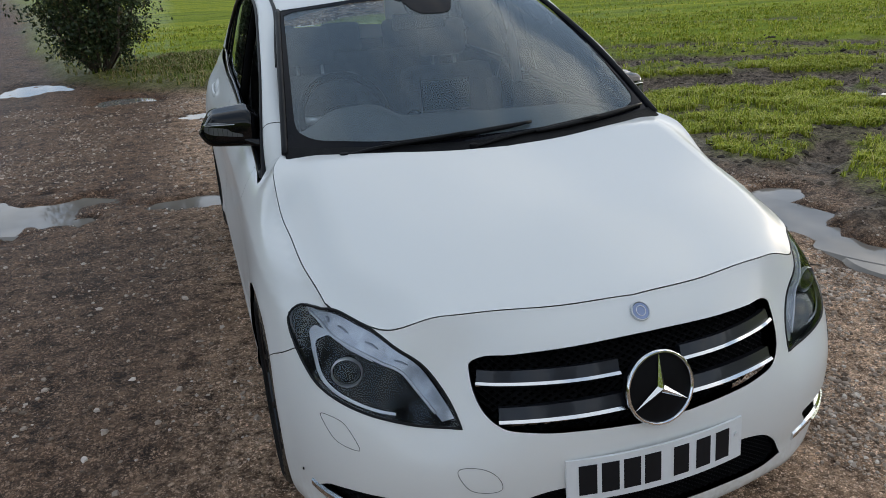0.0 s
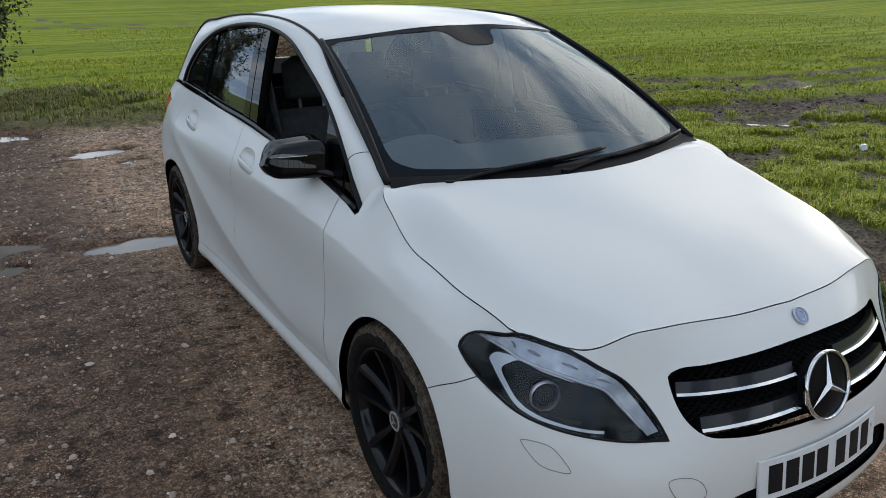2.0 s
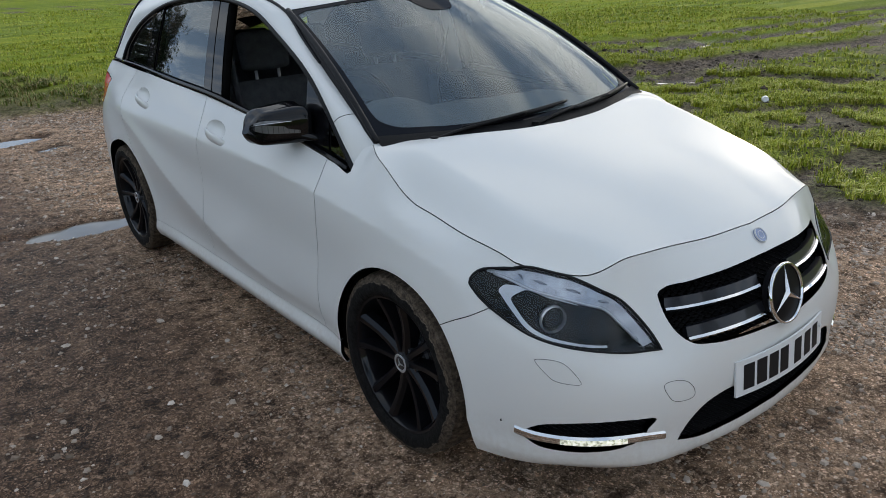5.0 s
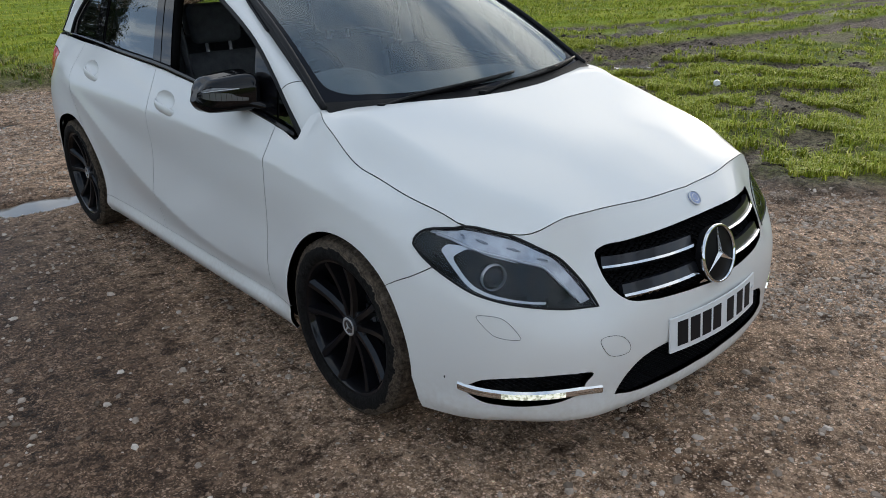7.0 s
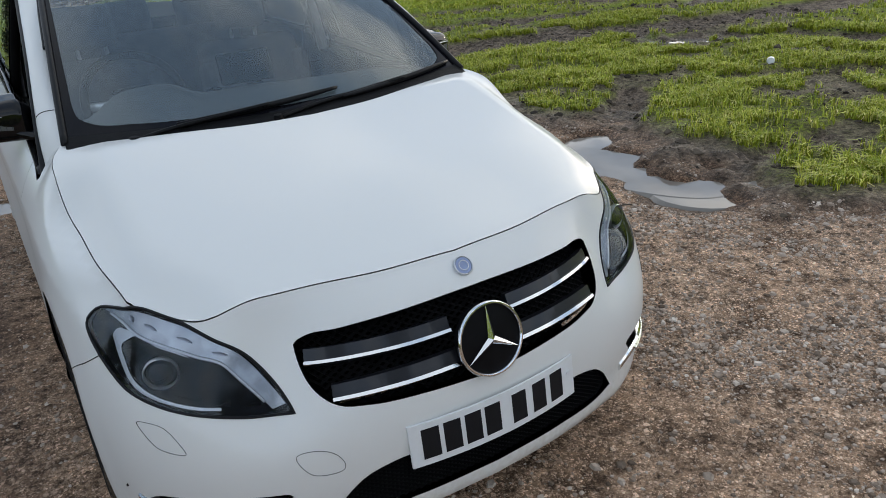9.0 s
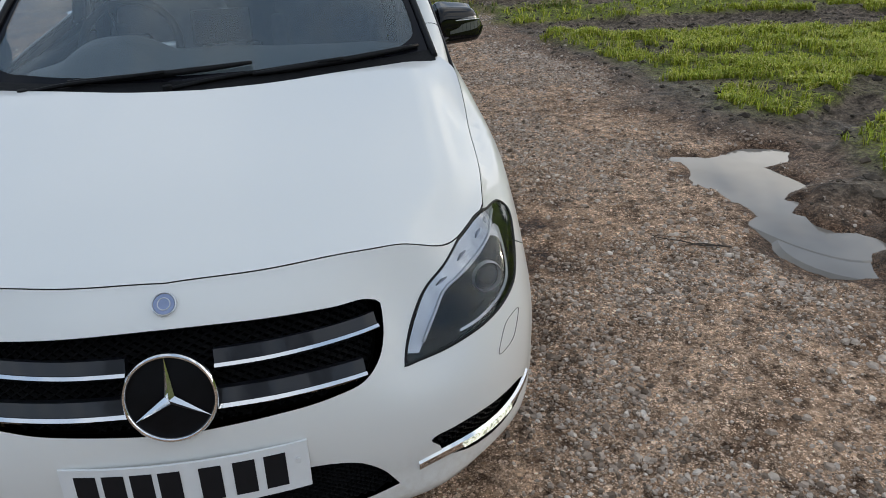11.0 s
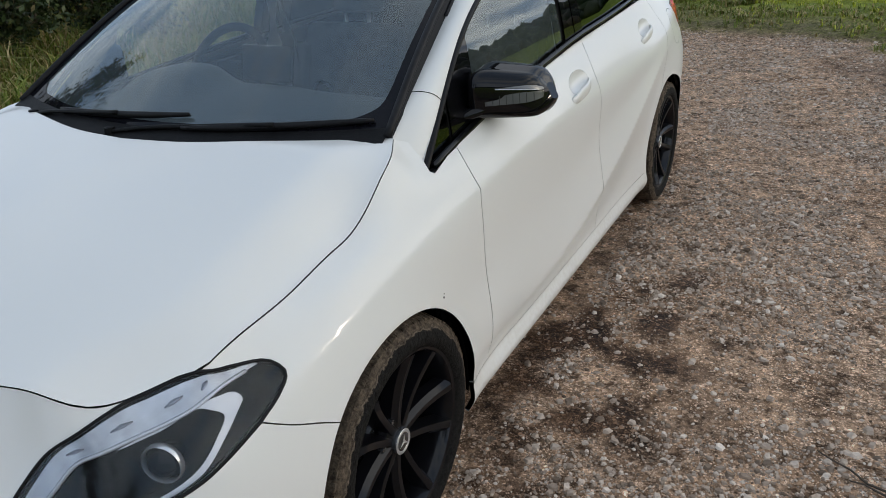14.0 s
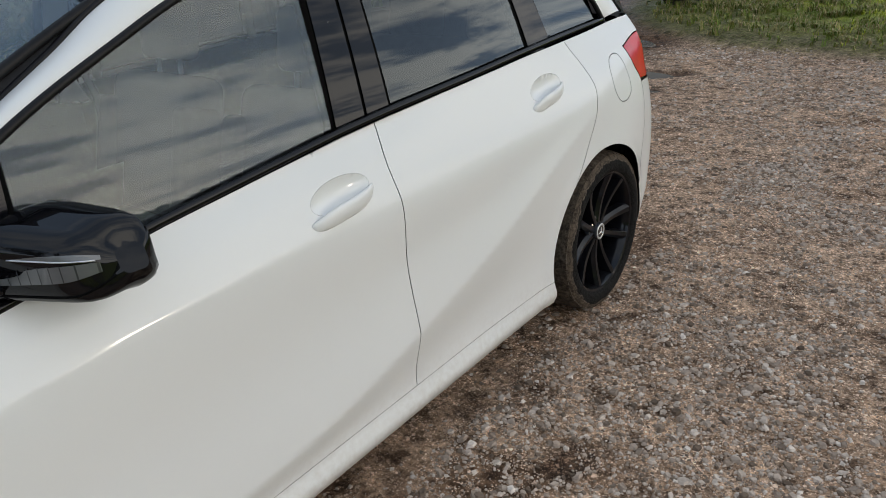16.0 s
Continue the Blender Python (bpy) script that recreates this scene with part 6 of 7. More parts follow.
def ground_mat():
    m, n, l, b = nodes_of("gravel_mud_and_crop")
    at = n.new("ShaderNodeAttribute")
    at.attribute_name = "zone"
    sep = n.new("ShaderNodeSeparateColor")
    l.new(at.outputs["Color"], sep.inputs[0])
    tc = n.new("ShaderNodeTexCoord")

    def tex(scale, detail=5.0, rough=0.6, kind="ShaderNodeTexNoise"):
        t = n.new(kind)
        t.inputs["Scale"].default_value = scale
        if kind == "ShaderNodeTexNoise":
            t.inputs["Detail"].default_value, t.inputs["Roughness"].default_value = detail, rough
        l.new(tc.outputs["Object"], t.inputs["Vector"])
        return t

    def mixc(fac, a, c, mode="MIX"):
        q = n.new("ShaderNodeMixRGB")
        q.blend_type = mode
        for sock, v in (("Fac", fac), ("Color1", a), ("Color2", c)):
            if isinstance(v, (int, float)):
                q.inputs[sock].default_value = v
            elif isinstance(v, tuple):
                q.inputs[sock].default_value = (*v, 1)
            else:
                l.new(v, q.inputs[sock])
        return q.outputs["Color"]

    def mathn(op, a, c=0.0, clamp=False):
        q = n.new("ShaderNodeMath")
        q.operation, q.use_clamp = op, clamp
        for k_, v in enumerate((a, c)):
            if isinstance(v, (int, float)):
                q.inputs[k_].default_value = v
            else:
                l.new(v, q.inputs[k_])
        return q.outputs[0]

    mid, fine, stain, patchy = tex(7.0), tex(38.0, 6.0, 0.7), tex(2.2, 6.0, 0.68), tex(1.1, 5.0, 0.65)
    # stones of three sizes pressed into the soil: broken outlines, each with its own tone
    warp = tex(55.0, 2.0)
    wv = n.new("ShaderNodeVectorMath")
    wv.operation, wv.inputs[1].default_value = "MULTIPLY", (0.016, 0.016, 0.016)
    l.new(warp.outputs["Color"], wv.inputs[0])
    wa = n.new("ShaderNodeVectorMath")
    wa.operation = "ADD"
    l.new(tc.outputs["Object"], wa.inputs[0])
    l.new(wv.outputs[0], wa.inputs[1])
    thick = ramp_node(n, l, patchy.outputs["Fac"], [(0.38, (0.30, 0.30, 0.30)), (0.50, (0.85, 0.85, 0.85)), (0.62, (1.1, 1.1, 1.1))]).outputs["Color"]

    def stones(scale, share, radius):
        v = n.new("ShaderNodeTexVoronoi")
        v.inputs["Scale"].default_value = scale
        l.new(wa.outputs[0], v.inputs["Vector"])
        ch = n.new("ShaderNodeSeparateColor")
        l.new(v.outputs["Color"], ch.inputs[0])
        here = mathn("LESS_THAN", ch.outputs["Red"], mathn("MULTIPLY", thick, share))
        body = ramp_node(n, l, v.outputs["Distance"], [(radius - 0.14, (1, 1, 1)), (radius, (0, 0, 0))]).outputs["Color"]
        tone = ramp_node(n, l, ch.outputs["Green"], [(0.0, (0.15, 0.112, 0.085)), (0.30, (0.34, 0.268, 0.212)), (0.60, (0.49, 0.402, 0.330)), (0.88, (0.64, 0.545, 0.465)), (1.0, (0.80, 0.72, 0.64))]).outputs["Color"]
        return mathn("MULTIPLY", here, body), tone, mathn("MULTIPLY", mathn("MULTIPLY", here, body), mathn("ADD", ch.outputs["Blue"], 0.35))

    # soil darker than the stones: damp tone plus painted shade of the gaps
    soil = ramp_node(n, l, mid.outputs["Fac"], [(0.30, (0.125, 0.092, 0.067)), (0.50, (0.285, 0.220, 0.168)), (0.70, (0.45, 0.362, 0.286))]).outputs["Color"]
    soil = mixc(0.8, soil, ramp_node(n, l, fine.outputs["Fac"], [(0.34, (0.38, 0.36, 0.34)), (0.50, (0.95, 0.95, 0.95)), (0.66, (1.5, 1.48, 1.45))]).outputs["Color"], "MULTIPLY")
    gap = ramp_node(n, l, stain.outputs["Fac"], [(0.36, (0.36, 0.31, 0.27)), (0.47, (0.90, 0.88, 0.86)), (0.64, (1.40, 1.36, 1.31))]).outputs["Color"]
    soil = mixc(0.9, soil, gap, "MULTIPLY")
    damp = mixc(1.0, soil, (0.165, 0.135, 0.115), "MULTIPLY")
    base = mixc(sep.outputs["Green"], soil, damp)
    relief = None
    for scale, share, radius in ((190.0, 0.74, 0.60), (98.0, 0.52, 0.62), (48.0, 0.15, 0.60)):
        mask, tone, hgt = stones(scale, share, radius)
        rough_tone = mixc(0.5, tone, ramp_node(n, l, fine.outputs["Fac"], [(0.3, (0.6, 0.6, 0.6)), (0.7, (1.3, 1.3, 1.3))]).outputs["Color"], "MULTIPLY")
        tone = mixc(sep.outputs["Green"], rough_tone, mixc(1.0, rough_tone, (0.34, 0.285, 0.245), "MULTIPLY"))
        # contact shade painted into the colour as a dark rim round each stone
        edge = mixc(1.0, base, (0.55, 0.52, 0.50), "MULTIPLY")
        shade_rim = ramp_node(n, l, mask, [(0.0, (0, 0, 0)), (0.25, (1, 1, 1)), (0.5, (0, 0, 0))]).outputs["Color"]
        base = mixc(mask, mixc(shade_rim, base, edge), tone)
        hs = mathn("MULTIPLY", hgt, 40.0 / scale)
        relief = hs if relief is None else mathn("ADD", relief, hs)
    # dark flecks and crumbs: soil tone together with painted crevice shade
    speck, blot = tex(46.0, 8.0, 0.78), tex(11.0, 7.0, 0.72)
    base = mixc(0.85, base, ramp_node(n, l, speck.outputs["Fac"], [(0.38, (0.34, 0.30, 0.27)), (0.46, (0.88, 0.86, 0.84)), (0.56, (1.10, 1.10, 1.10)), (0.66, (1.5, 1.48, 1.45))]).outputs["Color"], "MULTIPLY")
    base = mixc(0.9, base, ramp_node(n, l, blot.outputs["Fac"], [(0.38, (0.22, 0.185, 0.16)), (0.47, (0.95, 0.93, 0.91)), (0.60, (1.34, 1.29, 1.24))]).outputs["Color"], "MULTIPLY")
    base = mixc(1.0, base, (1.36, 1.20, 1.06), "MULTIPLY")
    mudc = ramp_node(n, l, fine.outputs["Fac"], [(0.32, (0.050, 0.038, 0.028)), (0.52, (0.135, 0.104, 0.077)), (0.70, (0.26, 0.205, 0.154))]).outputs["Color"]
    mudc = mixc(0.9, mudc, ramp_node(n, l, blot.outputs["Fac"], [(0.36, (0.32, 0.30, 0.28)), (0.48, (0.9, 0.9, 0.9)), (0.64, (1.9, 1.85, 1.8))]).outputs["Color"], "MULTIPLY")
    base = mixc(sep.outputs["Blue"], base, mudc)
    row = n.new("ShaderNodeMapping")
    row.inputs["Rotation"].default_value = (0, 0, radians(-24))
    row.inputs["Scale"].default_value = (0.05, 1.6, 1.0)
    l.new(tc.outputs["Object"], row.inputs["Vector"])
    rt = n.new("ShaderNodeTexNoise")
    rt.inputs["Scale"].default_value, rt.inputs["Detail"].default_value = 1.0, 6.0
    l.new(row.outputs["Vector"], rt.inputs["Vector"])
    patch = tex(0.045, 4.0)
    g1 = ramp_node(n, l, rt.outputs["Fac"], [(0.32, (0.12, 0.165, 0.014)), (0.50, (0.225, 0.295, 0.020)), (0.70, (0.39, 0.405, 0.043))]).outputs["Color"]
    g2 = mixc(0.45, g1, ramp_node(n, l, patch.outputs["Fac"], [(0.35, (0.55, 0.62, 0.55)), (0.65, (1.35, 1.18, 0.9))]).outputs["Color"], "MULTIPLY")
    g3 = mixc(0.5, g2, ramp_node(n, l, fine.outputs["Fac"], [(0.3, (0.45, 0.5, 0.4)), (0.7, (1.4, 1.35, 1.2))]).outputs["Color"], "MULTIPLY")
    at2 = n.new("ShaderNodeAttribute")
    at2.attribute_name = "farness"
    under = mixc(ramp_node(n, l, fine.outputs["Fac"], [(0.46, (0, 0, 0)), (0.62, (1, 1, 1))]).outputs["Color"], mudc, g1)
    gcol = mixc(at2.outputs["Fac"], under, g3)
    col = mixc(sep.outputs["Red"], base, gcol)
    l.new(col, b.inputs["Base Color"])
    ro = n.new("ShaderNodeMapRange")
    ro.inputs["To Min"].default_value, ro.inputs["To Max"].default_value = 0.92, 0.50
    l.new(sep.outputs["Green"], ro.inputs["Value"])
    l.new(ro.outputs["Result"], b.inputs["Roughness"])
    b.inputs["Specular IOR Level"].default_value = 0.13
    clump = mathn("MULTIPLY", mathn("ADD", fine.outputs["Fac"], mathn("MULTIPLY", mid.outputs["Fac"], 2.0)), mathn("MULTIPLY", sep.outputs["Blue"], 1.2))
    high = mathn("ADD", mathn("ADD", mathn("MULTIPLY", relief, mathn("SUBTRACT", 1.0, sep.outputs["Blue"])), mathn("MULTIPLY", fine.outputs["Fac"], 0.35)), clump)
    bp = n.new("ShaderNodeBump")
    bp.inputs["Strength"].default_value, bp.inputs["Distance"].default_value = 1.0, 0.020
    l.new(high, bp.inputs["Height"])
    l.new(bp.outputs["Normal"], b.inputs["Normal"])
    return m


def make_ground():
    xx, yy = np.meshgrid(GX, GY, indexing="ij")
    x, y = xx.ravel(), yy.ravel()
    grass, wet, pud, z, fm = zones(x, y)
    far = sstep(60, 25, np.hypot(x, y))
    z = z * far + 0.036 * np.clip(np.hypot(x, y) - 56, 0, 250)   # the land rises gently all round
    me = bpy.data.meshes.new("ground")
    nx, ny = len(GX), len(GY)
    i, j = np.meshgrid(np.arange(nx - 1), np.arange(ny - 1), indexing="ij")
    q = (i * ny + j).ravel()
    fc = np.stack([q, q + ny, q + ny + 1, q + 1], 1)
    me.vertices.add(len(x))
    me.vertices.foreach_set("co", np.stack([x, y, z], 1).ravel())
    me.loops.add(len(fc) * 4)
    me.loops.foreach_set("vertex_index", fc.ravel())
    me.polygons.add(len(fc))
    me.polygons.foreach_set("loop_start", np.arange(0, len(fc) * 4, 4))
    me.update(calc_edges=True)
    a = me.color_attributes.new("zone", "FLOAT_COLOR", "POINT")
    mud = np.clip(fm * (1 - 0.2 * grass), 0, 1)
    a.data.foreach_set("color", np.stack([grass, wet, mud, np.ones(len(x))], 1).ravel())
    at = me.attributes.new("farness", "FLOAT", "POINT")
    at.data.foreach_set("value", np.clip(sstep(6.5, 16, np.hypot(x, y)) + 0.25, 0, 1))
    me.shade_smooth()
    me.materials.append(ground_mat())
    return tagged(new("ground", me), "gravel track running into muddy, freshly sprouting crop field", "ground", kind="structure")


ground = make_ground()


def water_mat():
    m, n, l, b = nodes_of("muddy_water")
    t = noise_node(n, l, 1.6, 3.0)
    r = ramp_node(n, l, t.outputs["Fac"], [(0.35, (0.165, 0.145, 0.122)), (0.65, (0.25, 0.225, 0.195))])
    l.new(r.outputs["Color"], b.inputs["Base Color"])
    b.inputs["Roughness"].default_value, b.inputs["IOR"].default_value = 0.04, 1.33
    b.inputs["Specular IOR Level"].default_value = 0.75
    return m


M_WATER = water_mat()
levels = []
for cx, cy, a_, b_, tilt in PUDDLES:
    w = np.linspace(0, 2 * math.pi, 40, endpoint=False)
    c, s = math.cos(radians(tilt)), math.sin(radians(tilt))
    ring = lambda k: (cx + k * (a_ * np.cos(w) * c - b_ * np.sin(w) * s), cy + k * (a_ * np.cos(w) * s + b_ * np.sin(w) * c))
    core = ring(0.35)
    z0 = float(np.percentile(ground_z(np.append(core[0], cx), np.append(core[1], cy)), 20))
    lev = z0 + 0.022 if cx < 2 or cx > 3 or not levels else levels[0] - 0.004 * len(levels)
    levels.append(lev)
    vs = [(cx, cy, lev)]
    for k, dz in ((0.9, 0.0), (1.25, 0.0), (1.55, -0.05)):
        vs += [(float(q), float(r), lev + dz) for q, r in zip(*ring(k))]
    fs = [(0, 1 + i, 1 + (i + 1) % 40) for i in range(40)] + [(1 + 40 * j + i, 41 + 40 * j + i, 41 + 40 * j + (i + 1) % 40, 1 + 40 * j + (i + 1) % 40) for j in range(2) for i in range(40)]
    tagged(link_mesh("puddle", vs, fs, M_WATER, None, "shallow brown puddle reflecting the grey sky", False), category="puddle", group="puddles on the track", kind="structure")


# ---- loose stones ----
def island_mat(name, stops, rough=0.9, grain=60.0, bump=0.5, spec=0.3):
    """Colour drawn piece by piece, with a fine grain on each."""
    m, n, l, b = nodes_of(name)
    g = n.new("ShaderNodeNewGeometry")
    r = ramp_node(n, l, g.outputs["Random Per Island"], stops)
    t = noise_node(n, l, grain)
    q = n.new("ShaderNodeMixRGB")
    q.blend_type, q.inputs["Fac"].default_value = "MULTIPLY", 0.6
    l.new(r.outputs["Color"], q.inputs["Color1"])
    rr = ramp_node(n, l, t.outputs["Fac"], [(0.3, (0.6, 0.6, 0.6)), (0.7, (1.25, 1.25, 1.25))])
    l.new(rr.outputs["Color"], q.inputs["Color2"])
    l.new(q.outputs["Color"], b.inputs["Base Color"])
    b.inputs["Roughness"].default_value, b.inputs["Specular IOR Level"].default_value = rough, spec
    if bump:
        bp = n.new("ShaderNodeBump")
        bp.inputs["Strength"].default_value, bp.inputs["Distance"].default_value = bump, 0.003
        l.new(t.outputs["Fac"], bp.inputs["Height"])
        l.new(bp.outputs["Normal"], b.inputs["Normal"])
    return m


M_STONE = island_mat("mixed_gravel_stones", [(0.0, (0.13, 0.094, 0.068)), (0.30, (0.32, 0.248, 0.192)), (0.65, (0.47, 0.380, 0.305)), (0.92, (0.61, 0.510, 0.425)), (1.0, (0.76, 0.67, 0.58))], 0.9, 60.0, 0.5, 0.08)
M_CLOD = island_mat("dark_mud_clods", [(0.0, (0.030, 0.023, 0.016)), (0.6, (0.080, 0.061, 0.043)), (1.0, (0.14, 0.11, 0.08))], 0.85)


def raw_mesh(name, verts, tris, mat, label, category, kind="stuff"):
    me = bpy.data.meshes.new(name)
    me.vertices.add(len(verts))
    me.vertices.foreach_set("co", np.asarray(verts, np.float32).ravel())
    k = tris.shape[1]
    me.loops.add(tris.size)
    me.loops.foreach_set("vertex_index", tris.ravel().astype(np.int32))
    me.polygons.add(len(tris))
    me.polygons.foreach_set("loop_start", np.arange(0, tris.size, k, dtype=np.int32))
    me.update(calc_edges=True)
    me.materials.append(mat)
    if name in ("gravel", "mud_clods"):
        me.shade_flat()
    return tagged(new(name, me), label, category, kind=kind)


ICO = bmesh.new()
bmesh.ops.create_icosphere(ICO, subdivisions=1, radius=1.0)
ICO_V = np.array([v.co[:] for v in ICO.verts])
ICO_F = np.array([[v.index for v in f.verts] for f in ICO.faces])
ICO.free()


PENT = np.array([(1, 0.1), (0.25, 0.95), (-0.9, 0.4), (-0.6, -0.8), (0.5, -0.85)])
STONE_V = np.array([(x, y, -0.6) for x, y in PENT] + [(0.62 * x + 0.08, 0.66 * y - 0.05, 0.62) for x, y in PENT])
STONE_F = np.array([t for i in range(5) for t in ((i, (i + 1) % 5, 5 + i), ((i + 1) % 5, 5 + (i + 1) % 5, 5 + i))] + [(5, 6, 7), (5, 7, 8), (5, 8, 9)])


def lumps(x, y, size, rs, flat=0.55, sink=0.35, form=None):
    n = len(x)
    z = zones(x, y)[3]
    bv, bf = form or (ICO_V, ICO_F)
    v = bv[None] * (1 + 0.65 * (rs.rand(n, len(bv), 3) - 0.5))
    sc = size[:, None, None] * np.stack([0.75 + 0.7 * rs.rand(n), 0.7 + 0.5 * rs.rand(n), flat * (0.7 + 0.6 * rs.rand(n))], 1)[:, None, :]
    v = v * sc
    a = rs.rand(n) * 6.283
    ca_, sa_ = np.cos(a)[:, None], np.sin(a)[:, None]
    vx, vy = v[..., 0] * ca_ - v[..., 1] * sa_, v[..., 0] * sa_ + v[..., 1] * ca_
    tiltv = (rs.rand(n) - 0.5)[:, None]
    vz = v[..., 2] + vx * tiltv * 0.5
    out = np.stack([vx + x[:, None], vy + y[:, None], vz + (z + size * flat * (0.5 - sink))[:, None]], -1)
    f = bf[None] + (np.arange(n) * len(bv))[:, None, None]
    return out.reshape(-1, 3), f.reshape(-1, 3)


rs = np.random.RandomState(5)
# thickest on the open gravel beside the car, thinner on the mud
sets = []
for N, x0, x1, y0, y1, med in ((85000, 0.85, 2.9, -2.2, 4.8, 0.0043), (66000, -3.4, 3.3, -2.4, 8.6, 0.0050), (16000, 0.9, 3.3, 4.6, 8.4, 0.0075), (14000, -3.0, 0.9, 3.4, 8.4, 0.0075)):
    sxp, syp = rs.uniform(x0, x1, N), rs.uniform(y0, y1, N)
    gz = zones(sxp, syp)
    dens = (0.22 + 0.78 * sstep(0.44, 0.58, cloud(sxp, syp, 0.5, 21))) * (1 - gz[0]) * (1 - 0.95 * (gz[4] > 0.5)) * (gz[2] < 0.35) * (1 - 0.50 * gz[1] - 0.25 * gz[1] * (sxp > 0))
    dens *= 1 - 0.85 * ((np.abs(sxp) < 0.6) & (syp > -0.4) & (syp < 3.2))
    ok = rs.rand(N) < dens
    size = np.clip(med * np.exp(0.58 * rs.randn(ok.sum())), 0.0028, 0.017)
    sets.append(lumps(sxp[ok], syp[ok], size, rs, 0.6, 0.30, (STONE_V, STONE_F)))
v_, f_ = np.vstack([q[0] for q in sets]), np.vstack([q[1] + sum(len(p[0]) for p in sets[:i]) for i, q in enumerate(sets)])
raw_mesh("gravel", v_, f_, M_STONE, "loose grey and brown gravel stones", "gravel")
N = 9000
cxp, cyp = rs.uniform(2.2, 9.5, N), rs.uniform(-1.5, 9.0, N)
gz = zones(cxp, cyp)
ok = (rs.rand(N) < (gz[4] * (1 - 0.55 * gz[0]))) & (gz[2] < 0.5)
v_, f_ = lumps(cxp[ok], cyp[ok], np.clip(0.014 * np.exp(0.55 * rs.randn(ok.sum())), 0.006, 0.05), rs, 0.75, 0.9)
raw_mesh("mud_clods", v_, f_, M_CLOD, "dark clods of churned wet soil", "soil")


# ---- crop, verge grass and shrubs ----
M_CROP = island_mat("young_crop_leaves", [(0.0, (0.18, 0.23, 0.018)), (0.45, (0.36, 0.42, 0.032)), (0.82, (0.58, 0.58, 0.065)), (1.0, (0.66, 0.56, 0.20))], 0.6, 200, 0.0, 0.2)
M_VERGE = island_mat("rough_grass", [(0.0, (0.09, 0.14, 0.020)), (0.40, (0.19, 0.24, 0.038)), (0.58, (0.26, 0.26, 0.056)), (0.74, (0.35, 0.27, 0.110)), (1.0, (0.50, 0.39, 0.21))], 0.65, 200, 0.0, 0.25)
M_LEAF = island_mat("hedge_leaves", [(0.0, (0.012, 0.026, 0.008)), (0.5, (0.032, 0.055, 0.014)), (0.85, (0.060, 0.080, 0.022)), (1.0, (0.115, 0.085, 0.035))], 0.5, 120, 0.0, 0.4)
M_BARK = plain("grey_brown_bark", (0.075, 0.058, 0.044), 0.9, var=0.4, scale=40, bump=0.8)


def blades(x, y, n_each, length, width, lean, rs, zoff=0.0):
    """Bent, tapering leaves in tufts: five vertices and three faces each."""
    n = len(x)
    z = zones(x, y)[3] + zoff
    X, Y, Z = (np.repeat(q, n_each) for q in (x, y, z))
    m = len(X)
    X = X + rs.randn(m) * 0.012
    Y = Y + rs.randn(m) * 0.012
    L = np.repeat(length, n_each) * (0.55 + 0.7 * rs.rand(m))
    a = rs.rand(m) * 6.283
    le = lean * (0.25 + rs.rand(m))
    dx, dy = np.cos(a), np.sin(a)
    wx, wy = -dy * width * (0.6 + 0.8 * rs.rand(m)), dx * width * (0.6 + 0.8 * rs.rand(m))
    h1, o1 = L * 0.55, L * 0.55 * le * 0.45
    h2, o2 = L * (0.95 - 0.35 * le), L * le
    p = np.stack([np.stack([X - wx, Y - wy, Z - 0.01], 1), np.stack([X + wx, Y + wy, Z - 0.01], 1),
                  np.stack([X + dx * o1 + wx * 0.9, Y + dy * o1 + wy * 0.9, Z + h1], 1), np.stack([X + dx * o1 - wx * 0.9, Y + dy * o1 - wy * 0.9, Z + h1], 1),
                  np.stack([X + dx * o2, Y + dy * o2, Z + h2], 1)], 1)
    o = (np.arange(m) * 5)[:, None, None]
    f = (np.array([[0, 1, 2], [0, 2, 3], [3, 2, 4]])[None] + o).reshape(-1, 3)
    return p.reshape(-1, 3), f


def sprouts(n, x0, x1, y0, y1, each, length, width, lean, seed, thresh=0.25, keep=None):
    r = np.random.RandomState(seed)
    x, y = r.uniform(x0, x1, n), r.uniform(y0, y1, n)
    g = zones(x, y)
    ok = (r.rand(n) < sstep(thresh, 0.95, g[0]) * (0.12 + 0.88 * sstep(0.40, 0.58, cloud(x, y, 0.32, 31)))) & (g[2] < 0.4)
    if keep is not None:
        ok &= keep(x, y)
    x, y = x[ok], y[ok]
    ln = length * (0.65 + 0.7 * cloud(x, y, 0.7, 33))
    return blades(x, y, each, ln, width, lean, r)


def merge(*sets):
    vs, fs, o = [], [], 0
    for v, f in sets:
        vs.append(v)
        fs.append(f + o)
        o += len(v)
    return np.vstack(vs), np.vstack(fs)


cropzone = lambda x, y: (signed(FIELD, x, y) > -0.2) & ~((y > 8.0) & (x < 0.2) & (y < 12.5 - 0.4 * x))
v_, f_ = merge(sprouts(44000, 2.4, 8.0, -1.6, 6.5, 8, 0.080, 0.0034, 1.15, 41, thresh=0.2, keep=cropzone),
               sprouts(30000, 6.5, 18.0, -2.0, 14.0, 5, 0.075, 0.0048, 1.2, 42, keep=cropzone),
               sprouts(14000, -4.0, 8.0, 6.0, 20.0, 5, 0.075, 0.0048, 1.2, 43, keep=cropzone),
               sprouts(20000, 2.0, 40.0, 10.0, 40.0, 3, 0.08, 0.009, 1.2, 44, keep=cropzone))
raw_mesh("crop", v_, f_, M_CROP, "bright green young cereal leaves in muddy soil", "crop")
vergezone = lambda x, y: ~cropzone(x, y) | (signed(BANK, x, y) > 0)
bankzone = lambda x, y: signed(BANK, x, y) > 0.05
backzone = lambda x, y: (signed(FIELD, x, y) > -0.1) & (y < 12.8 - 0.4 * x) & (x < 0.3 + 0.5 * np.sin(3 * y))
